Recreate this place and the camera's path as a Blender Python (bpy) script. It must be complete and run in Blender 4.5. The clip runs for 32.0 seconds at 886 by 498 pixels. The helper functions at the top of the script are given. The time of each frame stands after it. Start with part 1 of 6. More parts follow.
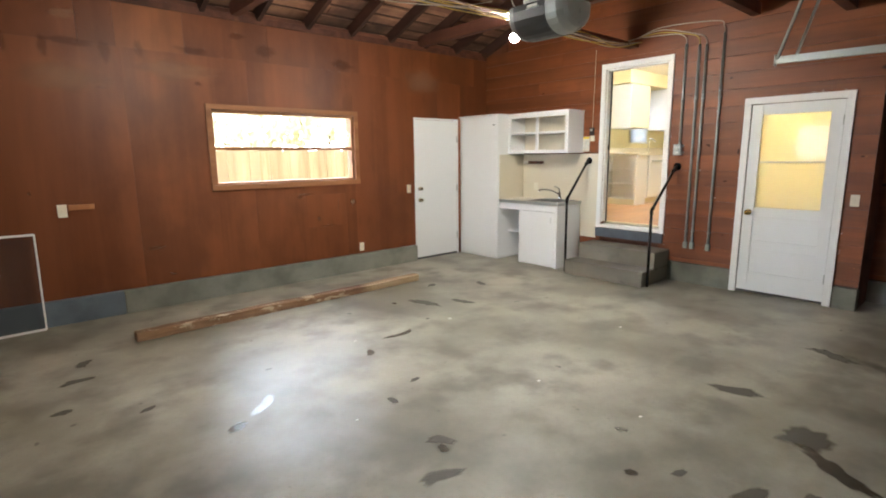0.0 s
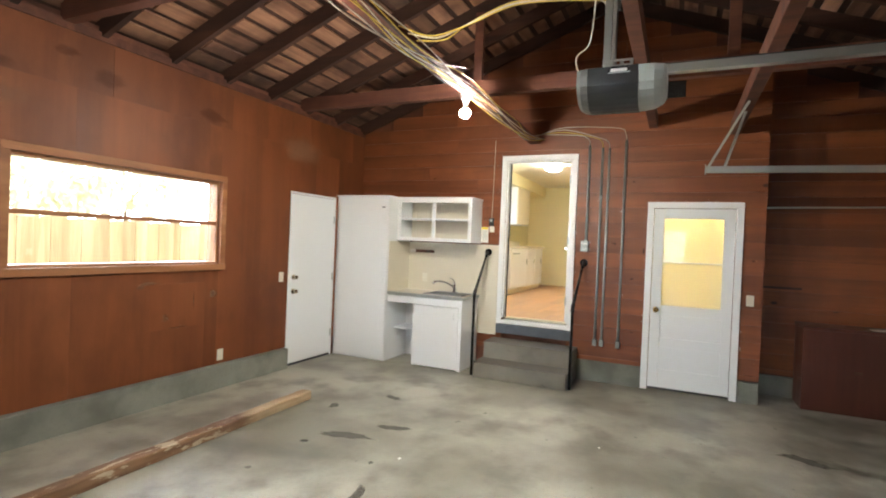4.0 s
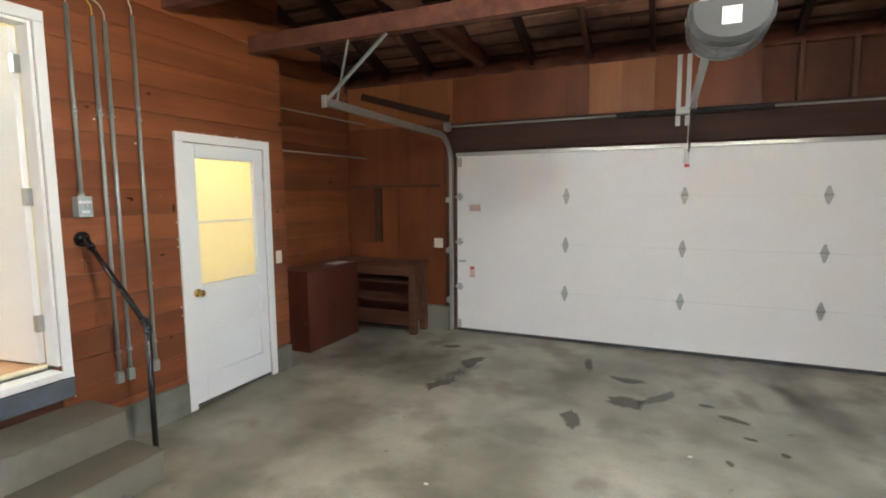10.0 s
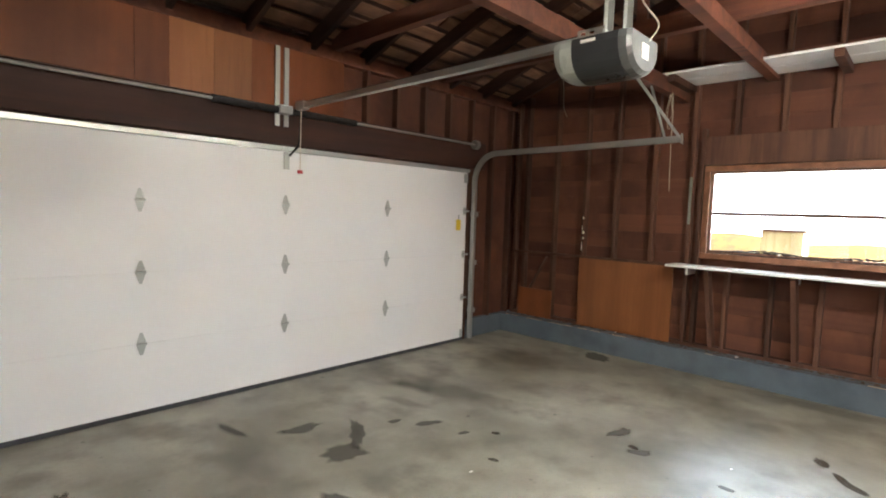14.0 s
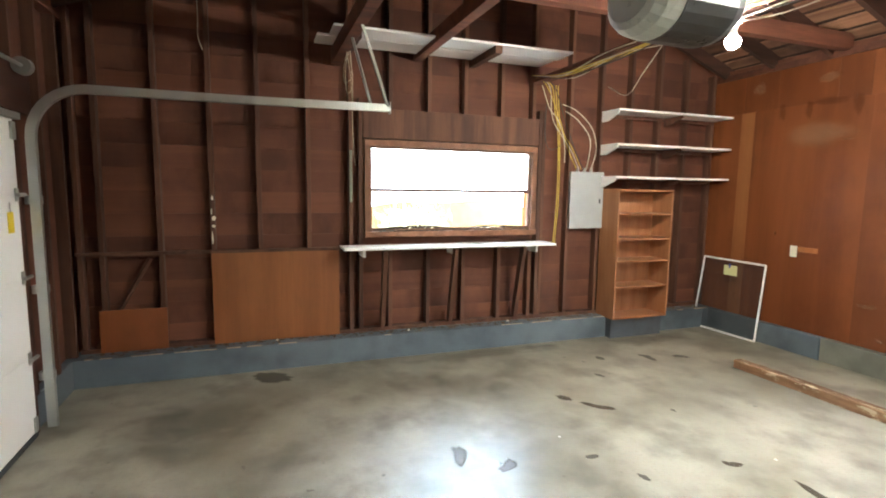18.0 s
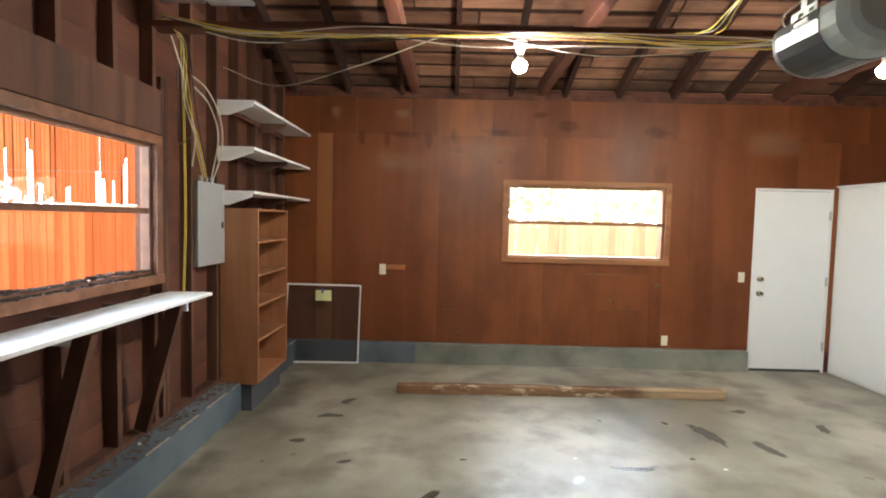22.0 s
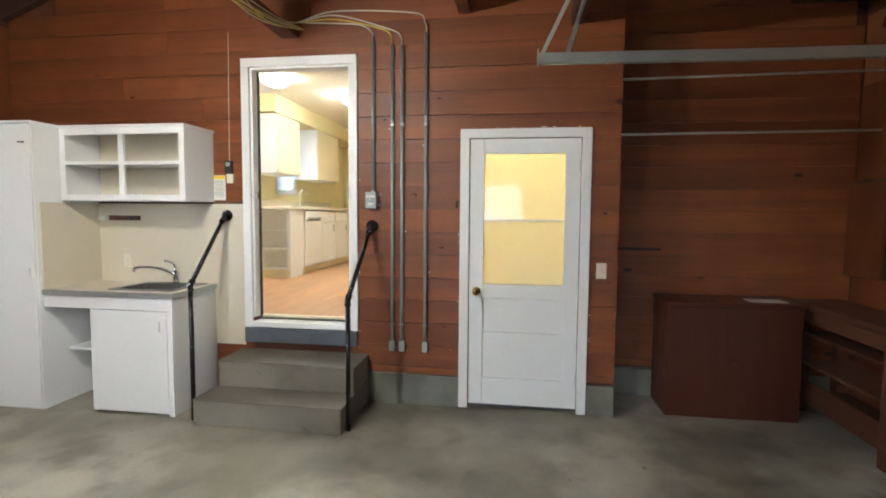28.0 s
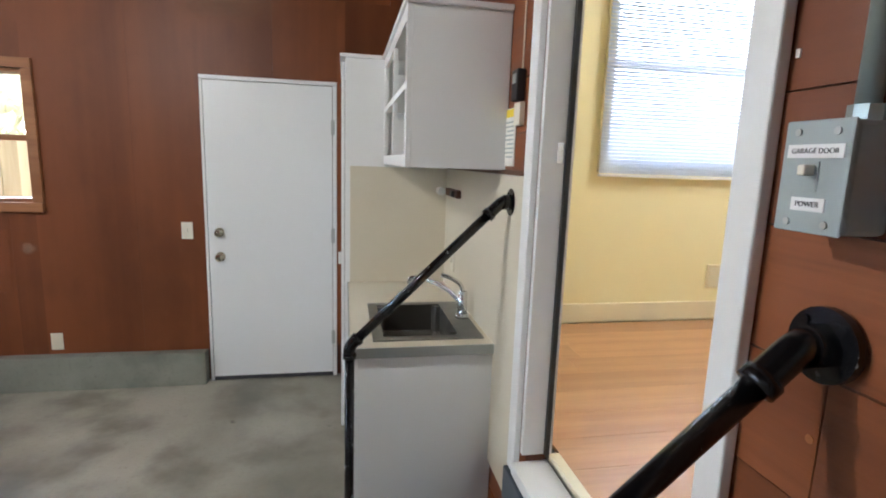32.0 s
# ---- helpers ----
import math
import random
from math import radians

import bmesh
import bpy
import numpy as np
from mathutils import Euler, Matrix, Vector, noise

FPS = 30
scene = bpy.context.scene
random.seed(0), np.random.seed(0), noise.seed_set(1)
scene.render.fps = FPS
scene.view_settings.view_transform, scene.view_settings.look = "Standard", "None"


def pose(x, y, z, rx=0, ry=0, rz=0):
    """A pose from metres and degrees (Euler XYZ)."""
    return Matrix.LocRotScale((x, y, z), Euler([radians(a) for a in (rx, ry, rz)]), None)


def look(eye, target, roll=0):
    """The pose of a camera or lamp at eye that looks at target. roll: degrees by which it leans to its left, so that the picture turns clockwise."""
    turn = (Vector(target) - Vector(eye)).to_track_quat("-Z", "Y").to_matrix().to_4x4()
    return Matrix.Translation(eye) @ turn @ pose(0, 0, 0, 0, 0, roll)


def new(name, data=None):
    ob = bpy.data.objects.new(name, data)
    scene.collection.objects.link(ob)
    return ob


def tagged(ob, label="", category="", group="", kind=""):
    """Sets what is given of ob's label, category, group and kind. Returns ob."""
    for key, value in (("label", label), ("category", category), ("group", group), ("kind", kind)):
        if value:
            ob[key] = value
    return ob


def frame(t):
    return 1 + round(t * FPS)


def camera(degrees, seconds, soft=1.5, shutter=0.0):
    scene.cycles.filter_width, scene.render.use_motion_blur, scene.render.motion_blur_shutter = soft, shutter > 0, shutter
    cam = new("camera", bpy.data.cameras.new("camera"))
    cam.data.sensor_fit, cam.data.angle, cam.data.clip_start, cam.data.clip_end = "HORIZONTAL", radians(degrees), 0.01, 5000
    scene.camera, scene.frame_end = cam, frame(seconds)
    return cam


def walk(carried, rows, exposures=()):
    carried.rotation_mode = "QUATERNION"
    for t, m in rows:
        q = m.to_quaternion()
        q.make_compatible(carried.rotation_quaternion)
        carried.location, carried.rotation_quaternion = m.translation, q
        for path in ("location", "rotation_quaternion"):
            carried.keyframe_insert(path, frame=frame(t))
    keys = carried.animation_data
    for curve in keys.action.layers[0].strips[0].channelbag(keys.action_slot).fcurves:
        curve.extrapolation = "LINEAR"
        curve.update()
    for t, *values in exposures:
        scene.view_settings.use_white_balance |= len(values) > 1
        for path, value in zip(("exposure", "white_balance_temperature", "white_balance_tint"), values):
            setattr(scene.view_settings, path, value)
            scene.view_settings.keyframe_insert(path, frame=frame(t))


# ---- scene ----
cam = camera(82.0, 32.0, soft=1.9)
PATH = [
    (0.0, -0.268, -0.058, 1.548, -41.508, -10.357, 0.630),
    (0.5, -0.284, -0.105, 1.545, -40.985, -2.469, 0.084),
    (1.0, -0.289, -0.096, 1.538, -40.649, 1.114, -0.335),
    (1.5, -0.271, -0.124, 1.550, -39.964, 1.494, -0.747),
    (2.0, -0.329, 0.098, 1.536, -40.997, 0.416, -1.375),
    (2.5, -0.367, 0.446, 1.547, -45.668, -0.000, -1.881),
    (3.0, -0.299, 0.823, 1.562, -51.053, -0.261, -2.440),
    (3.5, -0.310, 1.304, 1.553, -58.392, -0.616, -2.639),
    (5.5, -0.080, 2.783, 1.578, -84.379, -0.965, -1.151),
    (6.0, 0.027, 3.241, 1.590, -92.156, -1.764, -1.147),
    (6.5, 0.220, 3.518, 1.571, -100.020, -2.580, -0.559),
    (7.0, 0.506, 3.819, 1.620, -107.989, -3.270, -0.702),
    (7.5, 0.801, 4.152, 1.654, -115.927, -4.230, -0.931),
    (8.0, 1.111, 4.295, 1.596, -122.691, -4.818, -0.697),
    (8.5, 1.471, 4.493, 1.611, -130.941, -4.970, -0.912),
    (9.0, 1.850, 4.547, 1.626, -138.644, -5.966, -0.316),
    (9.5, 2.244, 4.615, 1.622, -146.953, -6.256, 0.212),
    (10.0, 2.647, 4.674, 1.648, -156.152, -6.139, 0.423),
    (10.5, 2.969, 4.652, 1.646, -163.951, -4.838, -0.179),
    (11.0, 3.355, 4.704, 1.642, -172.391, -3.248, -0.357),
    (11.5, 3.794, 4.589, 1.682, -181.748, -4.332, -0.073),
    (12.0, 4.154, 4.432, 1.706, -190.585, -4.819, -0.264),
    (12.5, 4.413, 4.249, 1.721, -198.869, -5.101, -0.963),
    (13.0, 4.552, 3.998, 1.624, -207.514, -4.222, -1.104),
    (13.5, 4.799, 3.573, 1.603, -217.729, -3.747, -1.601),
    (14.0, 4.816, 3.234, 1.600, -225.959, -4.189, -1.847),
    (14.5, 4.876, 2.796, 1.575, -234.952, -3.933, -1.550),
    (16.5, 4.773, 1.339, 1.681, -266.488, -5.805, -1.245),
    (17.0, 4.629, 0.988, 1.689, -274.449, -6.960, -1.454),
    (17.5, 4.411, 0.705, 1.692, -282.241, -7.051, -1.184),
    (18.0, 4.067, 0.492, 1.686, -289.738, -6.677, -0.787),
    (18.5, 3.758, 0.209, 1.667, -296.888, -6.627, -0.554),
    (19.0, 3.401, 0.044, 1.652, -304.469, -7.351, -0.532),
    (19.5, 3.024, -0.122, 1.651, -314.064, -8.243, -0.849),
    (20.0, 2.641, -0.267, 1.669, -322.957, -7.768, -0.954),
    (20.5, 2.256, -0.206, 1.676, -331.238, -6.850, -1.509),
    (21.0, 1.772, -0.216, 1.656, -341.536, -6.202, -2.001),
    (21.5, 1.396, -0.142, 1.632, -350.701, -4.933, -1.364),
    (22.0, 0.983, 0.038, 1.652, -359.163, -3.197, -1.305),
    (22.5, 0.597, 0.188, 1.666, -367.423, -2.761, -1.575),
    (23.0, 0.326, 0.435, 1.640, -375.656, -3.169, -1.767),
    (23.5, 0.068, 0.705, 1.659, -384.793, -3.663, -1.671),
    (24.0, -0.064, 0.936, 1.622, -393.728, -4.036, -1.566),
    (24.5, -0.166, 1.141, 1.619, -403.954, -3.326, -1.396),
    (25.0, -0.243, 1.265, 1.600, -416.923, -3.143, -1.292),
    (25.5, -0.077, 1.313, 1.643, -429.292, -2.940, -1.038),
    (26.0, 0.290, 1.357, 1.604, -438.241, -2.419, -0.222),
    (26.5, 0.666, 1.610, 1.596, -444.834, -3.755, 0.037),
    (28.5, 2.660, 1.595, 1.475, -437.847, -5.051, -0.834),
    (29.0, 3.211, 1.673, 1.489, -431.982, -6.869, -0.815),
    (29.5, 3.764, 1.697, 1.500, -425.158, -7.153, -0.880),
    (30.0, 4.291, 1.744, 1.563, -417.181, -6.611, -1.617),
    (30.5, 4.705, 1.903, 1.595, -406.820, -6.547, -2.085),
    (31.0, 5.127, 1.980, 1.584, -390.862, -6.924, -2.402),
    (31.5, 5.310, 2.122, 1.588, -377.440, -9.025, -2.431),
    (32.0, 5.373, 2.227, 1.591, -370.704, -9.654, -1.922),
]
EXPOSURES = [(0.0, 0.52, 6100, 9), (4.0, 0.58, 6100, 8), (8.0, 0.5, 6000, 5), (10.0, 0.65, 5850, 7), (11.5, 0.95, 5950, 7), (12.8, 1.08, 6100, 8), (14.0, 0.88, 6100, 8), (17.0, 1.08, 6200, 9), (19.0, 1.45, 5900, 1),
             (20.2, 0.95, 6000, 2), (21.5, 0.7, 6050, 7), (24.0, 0.5, 6050, 7), (26.5, 0.55, 5900, 7), (29.0, 0.2, 5700, 9), (30.0, -0.02, 5150, 10), (31.0, 0.24, 5600, 10), (32.0, 0.22, 5500, 10)]
walk(cam, [(t, pose(x, y, z, 90 + pitch, roll, yaw)) for t, x, y, z, yaw, pitch, roll in PATH], EXPOSURES)

# ---- plan, in metres ----
E, N, W, S = 5.95, 5.90, -0.93, -0.955     # faces of the four garage walls
AX = 6.47                                   # back of the alcove beside the garage door
RET = 0.88                                  # where the plank wall ends and the alcove begins
EAVE, RIDGE_Y, SLOPE = 3.06, 2.50, 0.38     # roof
KF = 0.64                                   # kitchen floor
GX0, GX1, GZ = 0.073, 4.95, 2.13            # garage door


def roof_z(y):
    return EAVE + SLOPE * (3.40 - abs(y - RIDGE_Y))


# ---- world and light ----
world = bpy.data.worlds.new("world")
scene.world = world
world.use_nodes = True
wn = world.node_tree
sky = wn.nodes.new("ShaderNodeTexSky")
sky.sky_type = "NISHITA"
sky.sun_disc = False
sky.sun_elevation, sky.sun_rotation = radians(44), radians(181.4)
wn.nodes["Background"].inputs["Strength"].default_value = 0.15
wn.links.new(sky.outputs["Color"], wn.nodes["Background"].inputs["Color"])
sun = new("sun", bpy.data.lights.new("sun", "SUN"))
sun.data.energy, sun.data.angle, sun.data.color = 5.0, radians(0.6), (1.0, 0.95, 0.86)
sun.matrix_world = look((-0.5, -20, 19.5), (0, 0, 0))


# ---- materials ----
def nodes_of(m):
    m.use_nodes = True
    t = m.node_tree
    return t, t.nodes["Principled BSDF"]


def mix_rgb(t, fac, a, b, mode="MIX"):
    n = t.nodes.new("ShaderNodeMix")
    n.data_type, n.blend_type = "RGBA", mode
    for sock, v in ((0, fac), (6, a), (7, b)):
        if hasattr(v, "node"):
            t.links.new(v, n.inputs[sock])
        else:
            n.inputs[sock].default_value = v if sock == 0 else (*v, 1.0)[:4]
    return n.outputs[2]


def ramp(t, src, lo, hi):
    n = t.nodes.new("ShaderNodeMapRange")
    n.inputs["From Min"].default_value, n.inputs["From Max"].default_value = lo, hi
    n.interpolation_type = "SMOOTHSTEP"
    t.links.new(src, n.inputs["Value"])
    return n.outputs["Result"]


def noise_of(t, scale, detail=4.0, stretch=(1, 1, 1), space="Object", rough=0.6, distort=0.0, offset=None):
    c = t.nodes.new("ShaderNodeTexCoord")
    mp = t.nodes.new("ShaderNodeMapping")
    mp.inputs["Scale"].default_value = stretch
    t.links.new(c.outputs[space], mp.inputs["Vector"])
    if offset is not None:
        t.links.new(offset, mp.inputs["Location"])
    n = t.nodes.new("ShaderNodeTexNoise")
    n.inputs["Scale"].default_value, n.inputs["Detail"].default_value = scale, detail
    n.inputs["Roughness"].default_value, n.inputs["Distortion"].default_value = rough, distort
    t.links.new(mp.outputs["Vector"], n.inputs["Vector"])
    return n.outputs["Fac"]


def random_of(t):
    n = t.nodes.new("ShaderNodeObjectInfo")
    return n.outputs["Random"]


def bump_of(t, b, height, strength, dist=0.01):
    n = t.nodes.new("ShaderNodeBump")
    n.inputs["Strength"].default_value, n.inputs["Distance"].default_value = strength, dist
    t.links.new(height, n.inputs["Height"])
    t.links.new(n.outputs["Normal"], b.inputs["Normal"])


def simple(name, colour, rough=0.5, metal=0.0, vary=0.12, scale=6.0, bump=0.05, spec=0.5, coat=0.0, even=False):
    """A painted or plain surface with faint mottling, wear and relief."""
    m = bpy.data.materials.new(name)
    t, b = nodes_of(m)
    big = ramp(t, noise_of(t, scale, 5), 0.3, 0.7)
    small = noise_of(t, scale * 14, 3)
    dark = tuple(c * (1 - vary) for c in colour)
    light = tuple(min(1, c * (1 + vary * 0.5)) for c in colour)
    col = mix_rgb(t, big, dark, light)
    if vary > 0.03:
        col = mix_rgb(t, ramp(t, small, 0.62, 0.8), col, tuple(c * (1 - 1.6 * vary) for c in colour))
    t.links.new(col, b.inputs["Base Color"])
    rr = t.nodes.new("ShaderNodeMapRange")
    rr.inputs["To Min"].default_value, rr.inputs["To Max"].default_value = max(0.02, rough - 0.1), min(1, rough + 0.12)
    t.links.new(big, rr.inputs["Value"])
    if even:
        rr.inputs["To Min"].default_value, rr.inputs["To Max"].default_value = rough - 0.02, rough + 0.02
    t.links.new(rr.outputs["Result"], b.inputs["Roughness"])
    b.inputs["Metallic"].default_value = metal
    b.inputs["Specular IOR Level"].default_value = spec
    b.inputs["Coat Weight"].default_value = coat
    bump_of(t, b, small, bump, 0.004)
    return m


def wood(name, dark, light, axis=2, grain=9.0, rough=0.5, by_piece=0.35, blotch=0.5, knots=False, spec=0.4, streak=0.4, relief=0.12):
    """Stained wood with grain along one axis, blotches, and a shade that changes from piece to piece."""
    m = bpy.data.materials.new(name)
    t, b = nodes_of(m)
    st = [1.0, 1.0, 1.0]
    st[axis] = 0.06
    rnd = random_of(t)
    off = t.nodes.new("ShaderNodeCombineXYZ")
    mul = t.nodes.new("ShaderNodeMath")
    mul.operation = "MULTIPLY"
    mul.inputs[1].default_value = 37.0
    t.links.new(rnd, mul.inputs[0])
    for k in range(3):
        t.links.new(mul.outputs[0], off.inputs[k])
    g = noise_of(t, grain, 6, st, offset=off.outputs[0], distort=0.6)
    fine = noise_of(t, grain * 9, 3, st, offset=off.outputs[0])
    big = noise_of(t, 1.3, 5, (1, 1, 0.6), offset=off.outputs[0])
    col = mix_rgb(t, ramp(t, g, 0.3, 0.72), dark, light)
    sf = t.nodes.new("ShaderNodeMath")
    sf.operation = "MULTIPLY"
    sf.inputs[1].default_value = streak
    t.links.new(ramp(t, fine, 0.5, 0.85), sf.inputs[0])
    col = mix_rgb(t, sf.outputs[0], col, tuple(c * 0.6 for c in dark))
    f = t.nodes.new("ShaderNodeMath")
    f.operation = "MULTIPLY"
    f.inputs[1].default_value = blotch
    t.links.new(ramp(t, big, 0.42, 0.68), f.inputs[0])
    col = mix_rgb(t, f.outputs[0], col, tuple(c * 0.55 for c in dark))
    if knots:
        kn = t.nodes.new("ShaderNodeTexVoronoi")
        kn.inputs["Scale"].default_value = 2.6
        c = t.nodes.new("ShaderNodeTexCoord")
        mp = t.nodes.new("ShaderNodeMapping")
        sk = [1.0, 1.0, 1.0]
        sk[axis] = 0.55
        mp.inputs["Scale"].default_value = sk
        t.links.new(c.outputs["Object"], mp.inputs["Vector"])
        t.links.new(off.outputs[0], mp.inputs["Location"])
        t.links.new(mp.outputs["Vector"], kn.inputs["Vector"])
        inv = t.nodes.new("ShaderNodeMath")
        inv.operation = "SUBTRACT"
        inv.inputs[0].default_value = 1.0
        t.links.new(ramp(t, kn.outputs["Distance"], 0.03, 0.075), inv.inputs[1])
        col = mix_rgb(t, inv.outputs[0], col, tuple(c * 0.25 for c in dark))
    hv = t.nodes.new("ShaderNodeHueSaturation")
    vr = t.nodes.new("ShaderNodeMapRange")
    vr.inputs["To Min"].default_value, vr.inputs["To Max"].default_value = 1 - by_piece, 1 + by_piece
    t.links.new(rnd, vr.inputs["Value"])
    t.links.new(vr.outputs["Result"], hv.inputs["Value"])
    t.links.new(col, hv.inputs["Color"])
    t.links.new(hv.outputs["Color"], b.inputs["Base Color"])
    rr = t.nodes.new("ShaderNodeMapRange")
    rr.inputs["To Min"].default_value, rr.inputs["To Max"].default_value = max(0.05, rough - 0.12), min(1, rough + 0.15)
    t.links.new(g, rr.inputs["Value"])
    t.links.new(rr.outputs["Result"], b.inputs["Roughness"])
    b.inputs["Specular IOR Level"].default_value = spec
    bump_of(t, b, fine, relief, 0.004)
    return m


def glowing(name, colour, strength):
    m = bpy.data.materials.new(name)
    t, b = nodes_of(m)
    b.inputs["Base Color"].default_value = (*colour, 1)
    b.inputs["Emission Color"].default_value = (*colour, 1)
    b.inputs["Emission Strength"].default_value = strength
    return m


def glass_material(name, colour=(1, 1, 1), rough=0.0):
    m = bpy.data.materials.new(name)
    t, b = nodes_of(m)
    b.inputs["Base Color"].default_value = (*colour, 1)
    b.inputs["Transmission Weight"].default_value = 1.0
    b.inputs["Roughness"].default_value = rough
    b.inputs["IOR"].default_value = 1.45
    return m


def concrete_material(name, lo, hi, rough_lo, rough_hi, worn=True):
    """Power-trowelled slab: cloudy at two scales, dark tyre and oil shadows, small pits, and a patchy sheen."""
    m = bpy.data.materials.new(name)
    t, b = nodes_of(m)
    cloud = noise_of(t, 0.8, 5, rough=0.55)
    mid = noise_of(t, 2.4, 4, rough=0.5)
    fine = noise_of(t, 46, 3)
    col = mix_rgb(t, ramp(t, cloud, 0.30, 0.72), lo, hi)
    soft = t.nodes.new("ShaderNodeMath")
    soft.operation = "MULTIPLY"
    soft.inputs[1].default_value = 0.75
    t.links.new(ramp(t, mid, 0.42, 0.72), soft.inputs[0])
    col = mix_rgb(t, soft.outputs[0], col, tuple(c * 0.62 for c in lo))
    if worn:
        streak = noise_of(t, 0.9, 4, (1.0, 0.35, 1.0), rough=0.5)
        col = mix_rgb(t, ramp(t, streak, 0.50, 0.85), col, tuple(c * 0.40 for c in lo))
        specks = noise_of(t, 9.0, 2, rough=0.4)
        col = mix_rgb(t, ramp(t, specks, 0.72, 0.80), col, tuple(c * 0.55 for c in lo))
    gritty = t.nodes.new("ShaderNodeMath")
    gritty.operation = "MULTIPLY"
    gritty.inputs[1].default_value = 0.35
    t.links.new(ramp(t, fine, 0.5, 0.85), gritty.inputs[0])
    col = mix_rgb(t, gritty.outputs[0], col, tuple(c * 0.7 for c in lo))
    t.links.new(col, b.inputs["Base Color"])
    rr = t.nodes.new("ShaderNodeMapRange")
    rr.inputs["From Min"].default_value, rr.inputs["From Max"].default_value = 0.3, 0.7
    rr.inputs["To Min"].default_value, rr.inputs["To Max"].default_value = rough_lo, rough_hi
    t.links.new(cloud, rr.inputs["Value"])
    t.links.new(rr.outputs["Result"], b.inputs["Roughness"])
    bump_of(t, b, fine, 0.03, 0.003)
    return m


def peeling_timber(name):
    """Rough brown timber with flakes of old pale paint, and a fresh pale end."""
    m = bpy.data.materials.new(name)
    t, b = nodes_of(m)
    grain = noise_of(t, 16, 5, (0.08, 1, 1))
    flakes = noise_of(t, 9, 5, (0.5, 1.5, 1.5), rough=0.7)
    dirt = noise_of(t, 2.2, 4, (0.6, 1, 1))
    col = mix_rgb(t, ramp(t, grain, 0.3, 0.7), (0.13, 0.068, 0.034), (0.26, 0.145, 0.075))
    col = mix_rgb(t, ramp(t, flakes, 0.55, 0.60), col, (0.43, 0.34, 0.23))
    col = mix_rgb(t, ramp(t, dirt, 0.50, 0.70), col, (0.085, 0.042, 0.022))
    c = t.nodes.new("ShaderNodeTexCoord")
    sx = t.nodes.new("ShaderNodeSeparateXYZ")
    t.links.new(c.outputs["Object"], sx.inputs[0])
    col2 = mix_rgb(t, ramp(t, grain, 0.3, 0.7), (0.30, 0.205, 0.115), (0.46, 0.345, 0.21))
    col = mix_rgb(t, ramp(t, sx.outputs[0], 2.75, 3.0), col, col2)
    t.links.new(col, b.inputs["Base Color"])
    b.inputs["Roughness"].default_value = 0.85
    bump_of(t, b, flakes, 0.4, 0.006)
    return m


def floor_stain_material(name, colour, rough, lo, hi, most):
    """A stain that soaks out unevenly towards its rim."""
    m = bpy.data.materials.new(name)
    t, b = nodes_of(m)
    a = t.nodes.new("ShaderNodeAttribute")
    a.attribute_name = "soft"
    n = noise_of(t, 7.0, 4)
    s = t.nodes.new("ShaderNodeMath")
    s.operation = "MULTIPLY_ADD"
    s.inputs[1].default_value, s.inputs[2].default_value = 0.5, -0.25
    t.links.new(n, s.inputs[0])
    s2 = t.nodes.new("ShaderNodeMath")
    s2.operation = "MULTIPLY_ADD"
    t.links.new(s.outputs[0], s2.inputs[0])
    s2.inputs[1].default_value = 2.0 * hi
    t.links.new(a.outputs["Fac"], s2.inputs[2])
    f = t.nodes.new("ShaderNodeMath")
    f.operation = "MULTIPLY"
    f.inputs[1].default_value = most
    t.links.new(ramp(t, s2.outputs[0], lo, hi), f.inputs[0])
    edge = t.nodes.new("ShaderNodeMath")
    edge.operation = "MULTIPLY"
    t.links.new(f.outputs[0], edge.inputs[0])
    t.links.new(ramp(t, a.outputs["Fac"], 0.0, min(0.6, hi * 0.6)), edge.inputs[1])
    t.links.new(edge.outputs[0], b.inputs["Alpha"])
    t.links.new(mix_rgb(t, n, tuple(c * 0.8 for c in colour), tuple(c * 1.3 for c in colour)), b.inputs["Base Color"])
    b.inputs["Roughness"].default_value = rough
    return m


PLY = wood("stained_plywood", (0.140, 0.040, 0.0125), (0.236, 0.074, 0.0242), 2, 1.7, 0.46, 0.06, 0.55, streak=0.16, spec=0.32, relief=0.15)
PLYTOP = wood("upper_plywood", (0.175, 0.056, 0.0180), (0.275, 0.094, 0.0310), 2, 2.0, 0.48, 0.06, 0.5, streak=0.2, spec=0.3)
PLANK = wood("stained_planks", (0.140, 0.039, 0.0125), (0.265, 0.083, 0.0255), 1, 3.6, 0.46, 0.085, 0.4, knots=True, streak=0.45, relief=0.35)
STUD = wood("old_studs", (0.070, 0.030, 0.019), (0.150, 0.068, 0.041), 2, 8.0, 0.75, 0.25, 0.4)
SCUFF = floor_stain_material("pale_scuff", (0.34, 0.17, 0.085), 0.55, 0.05, 0.9, 0.40)
DRIP = floor_stain_material("dark_drip", (0.055, 0.017, 0.008), 0.5, 0.05, 0.8, 0.32)
SIDING = wood("siding_back", (0.095, 0.034, 0.019), (0.175, 0.066, 0.038), 1, 2.2, 0.8, 0.13, 0.75, streak=0.3, relief=0.3)
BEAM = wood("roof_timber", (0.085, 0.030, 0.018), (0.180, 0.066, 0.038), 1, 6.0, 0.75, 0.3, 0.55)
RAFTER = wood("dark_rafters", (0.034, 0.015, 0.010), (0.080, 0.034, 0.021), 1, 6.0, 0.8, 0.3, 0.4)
HEADER = wood("header_timber", (0.042, 0.015, 0.009), (0.072, 0.026, 0.015), 0, 7.0, 0.65, 0.1, 0.4)
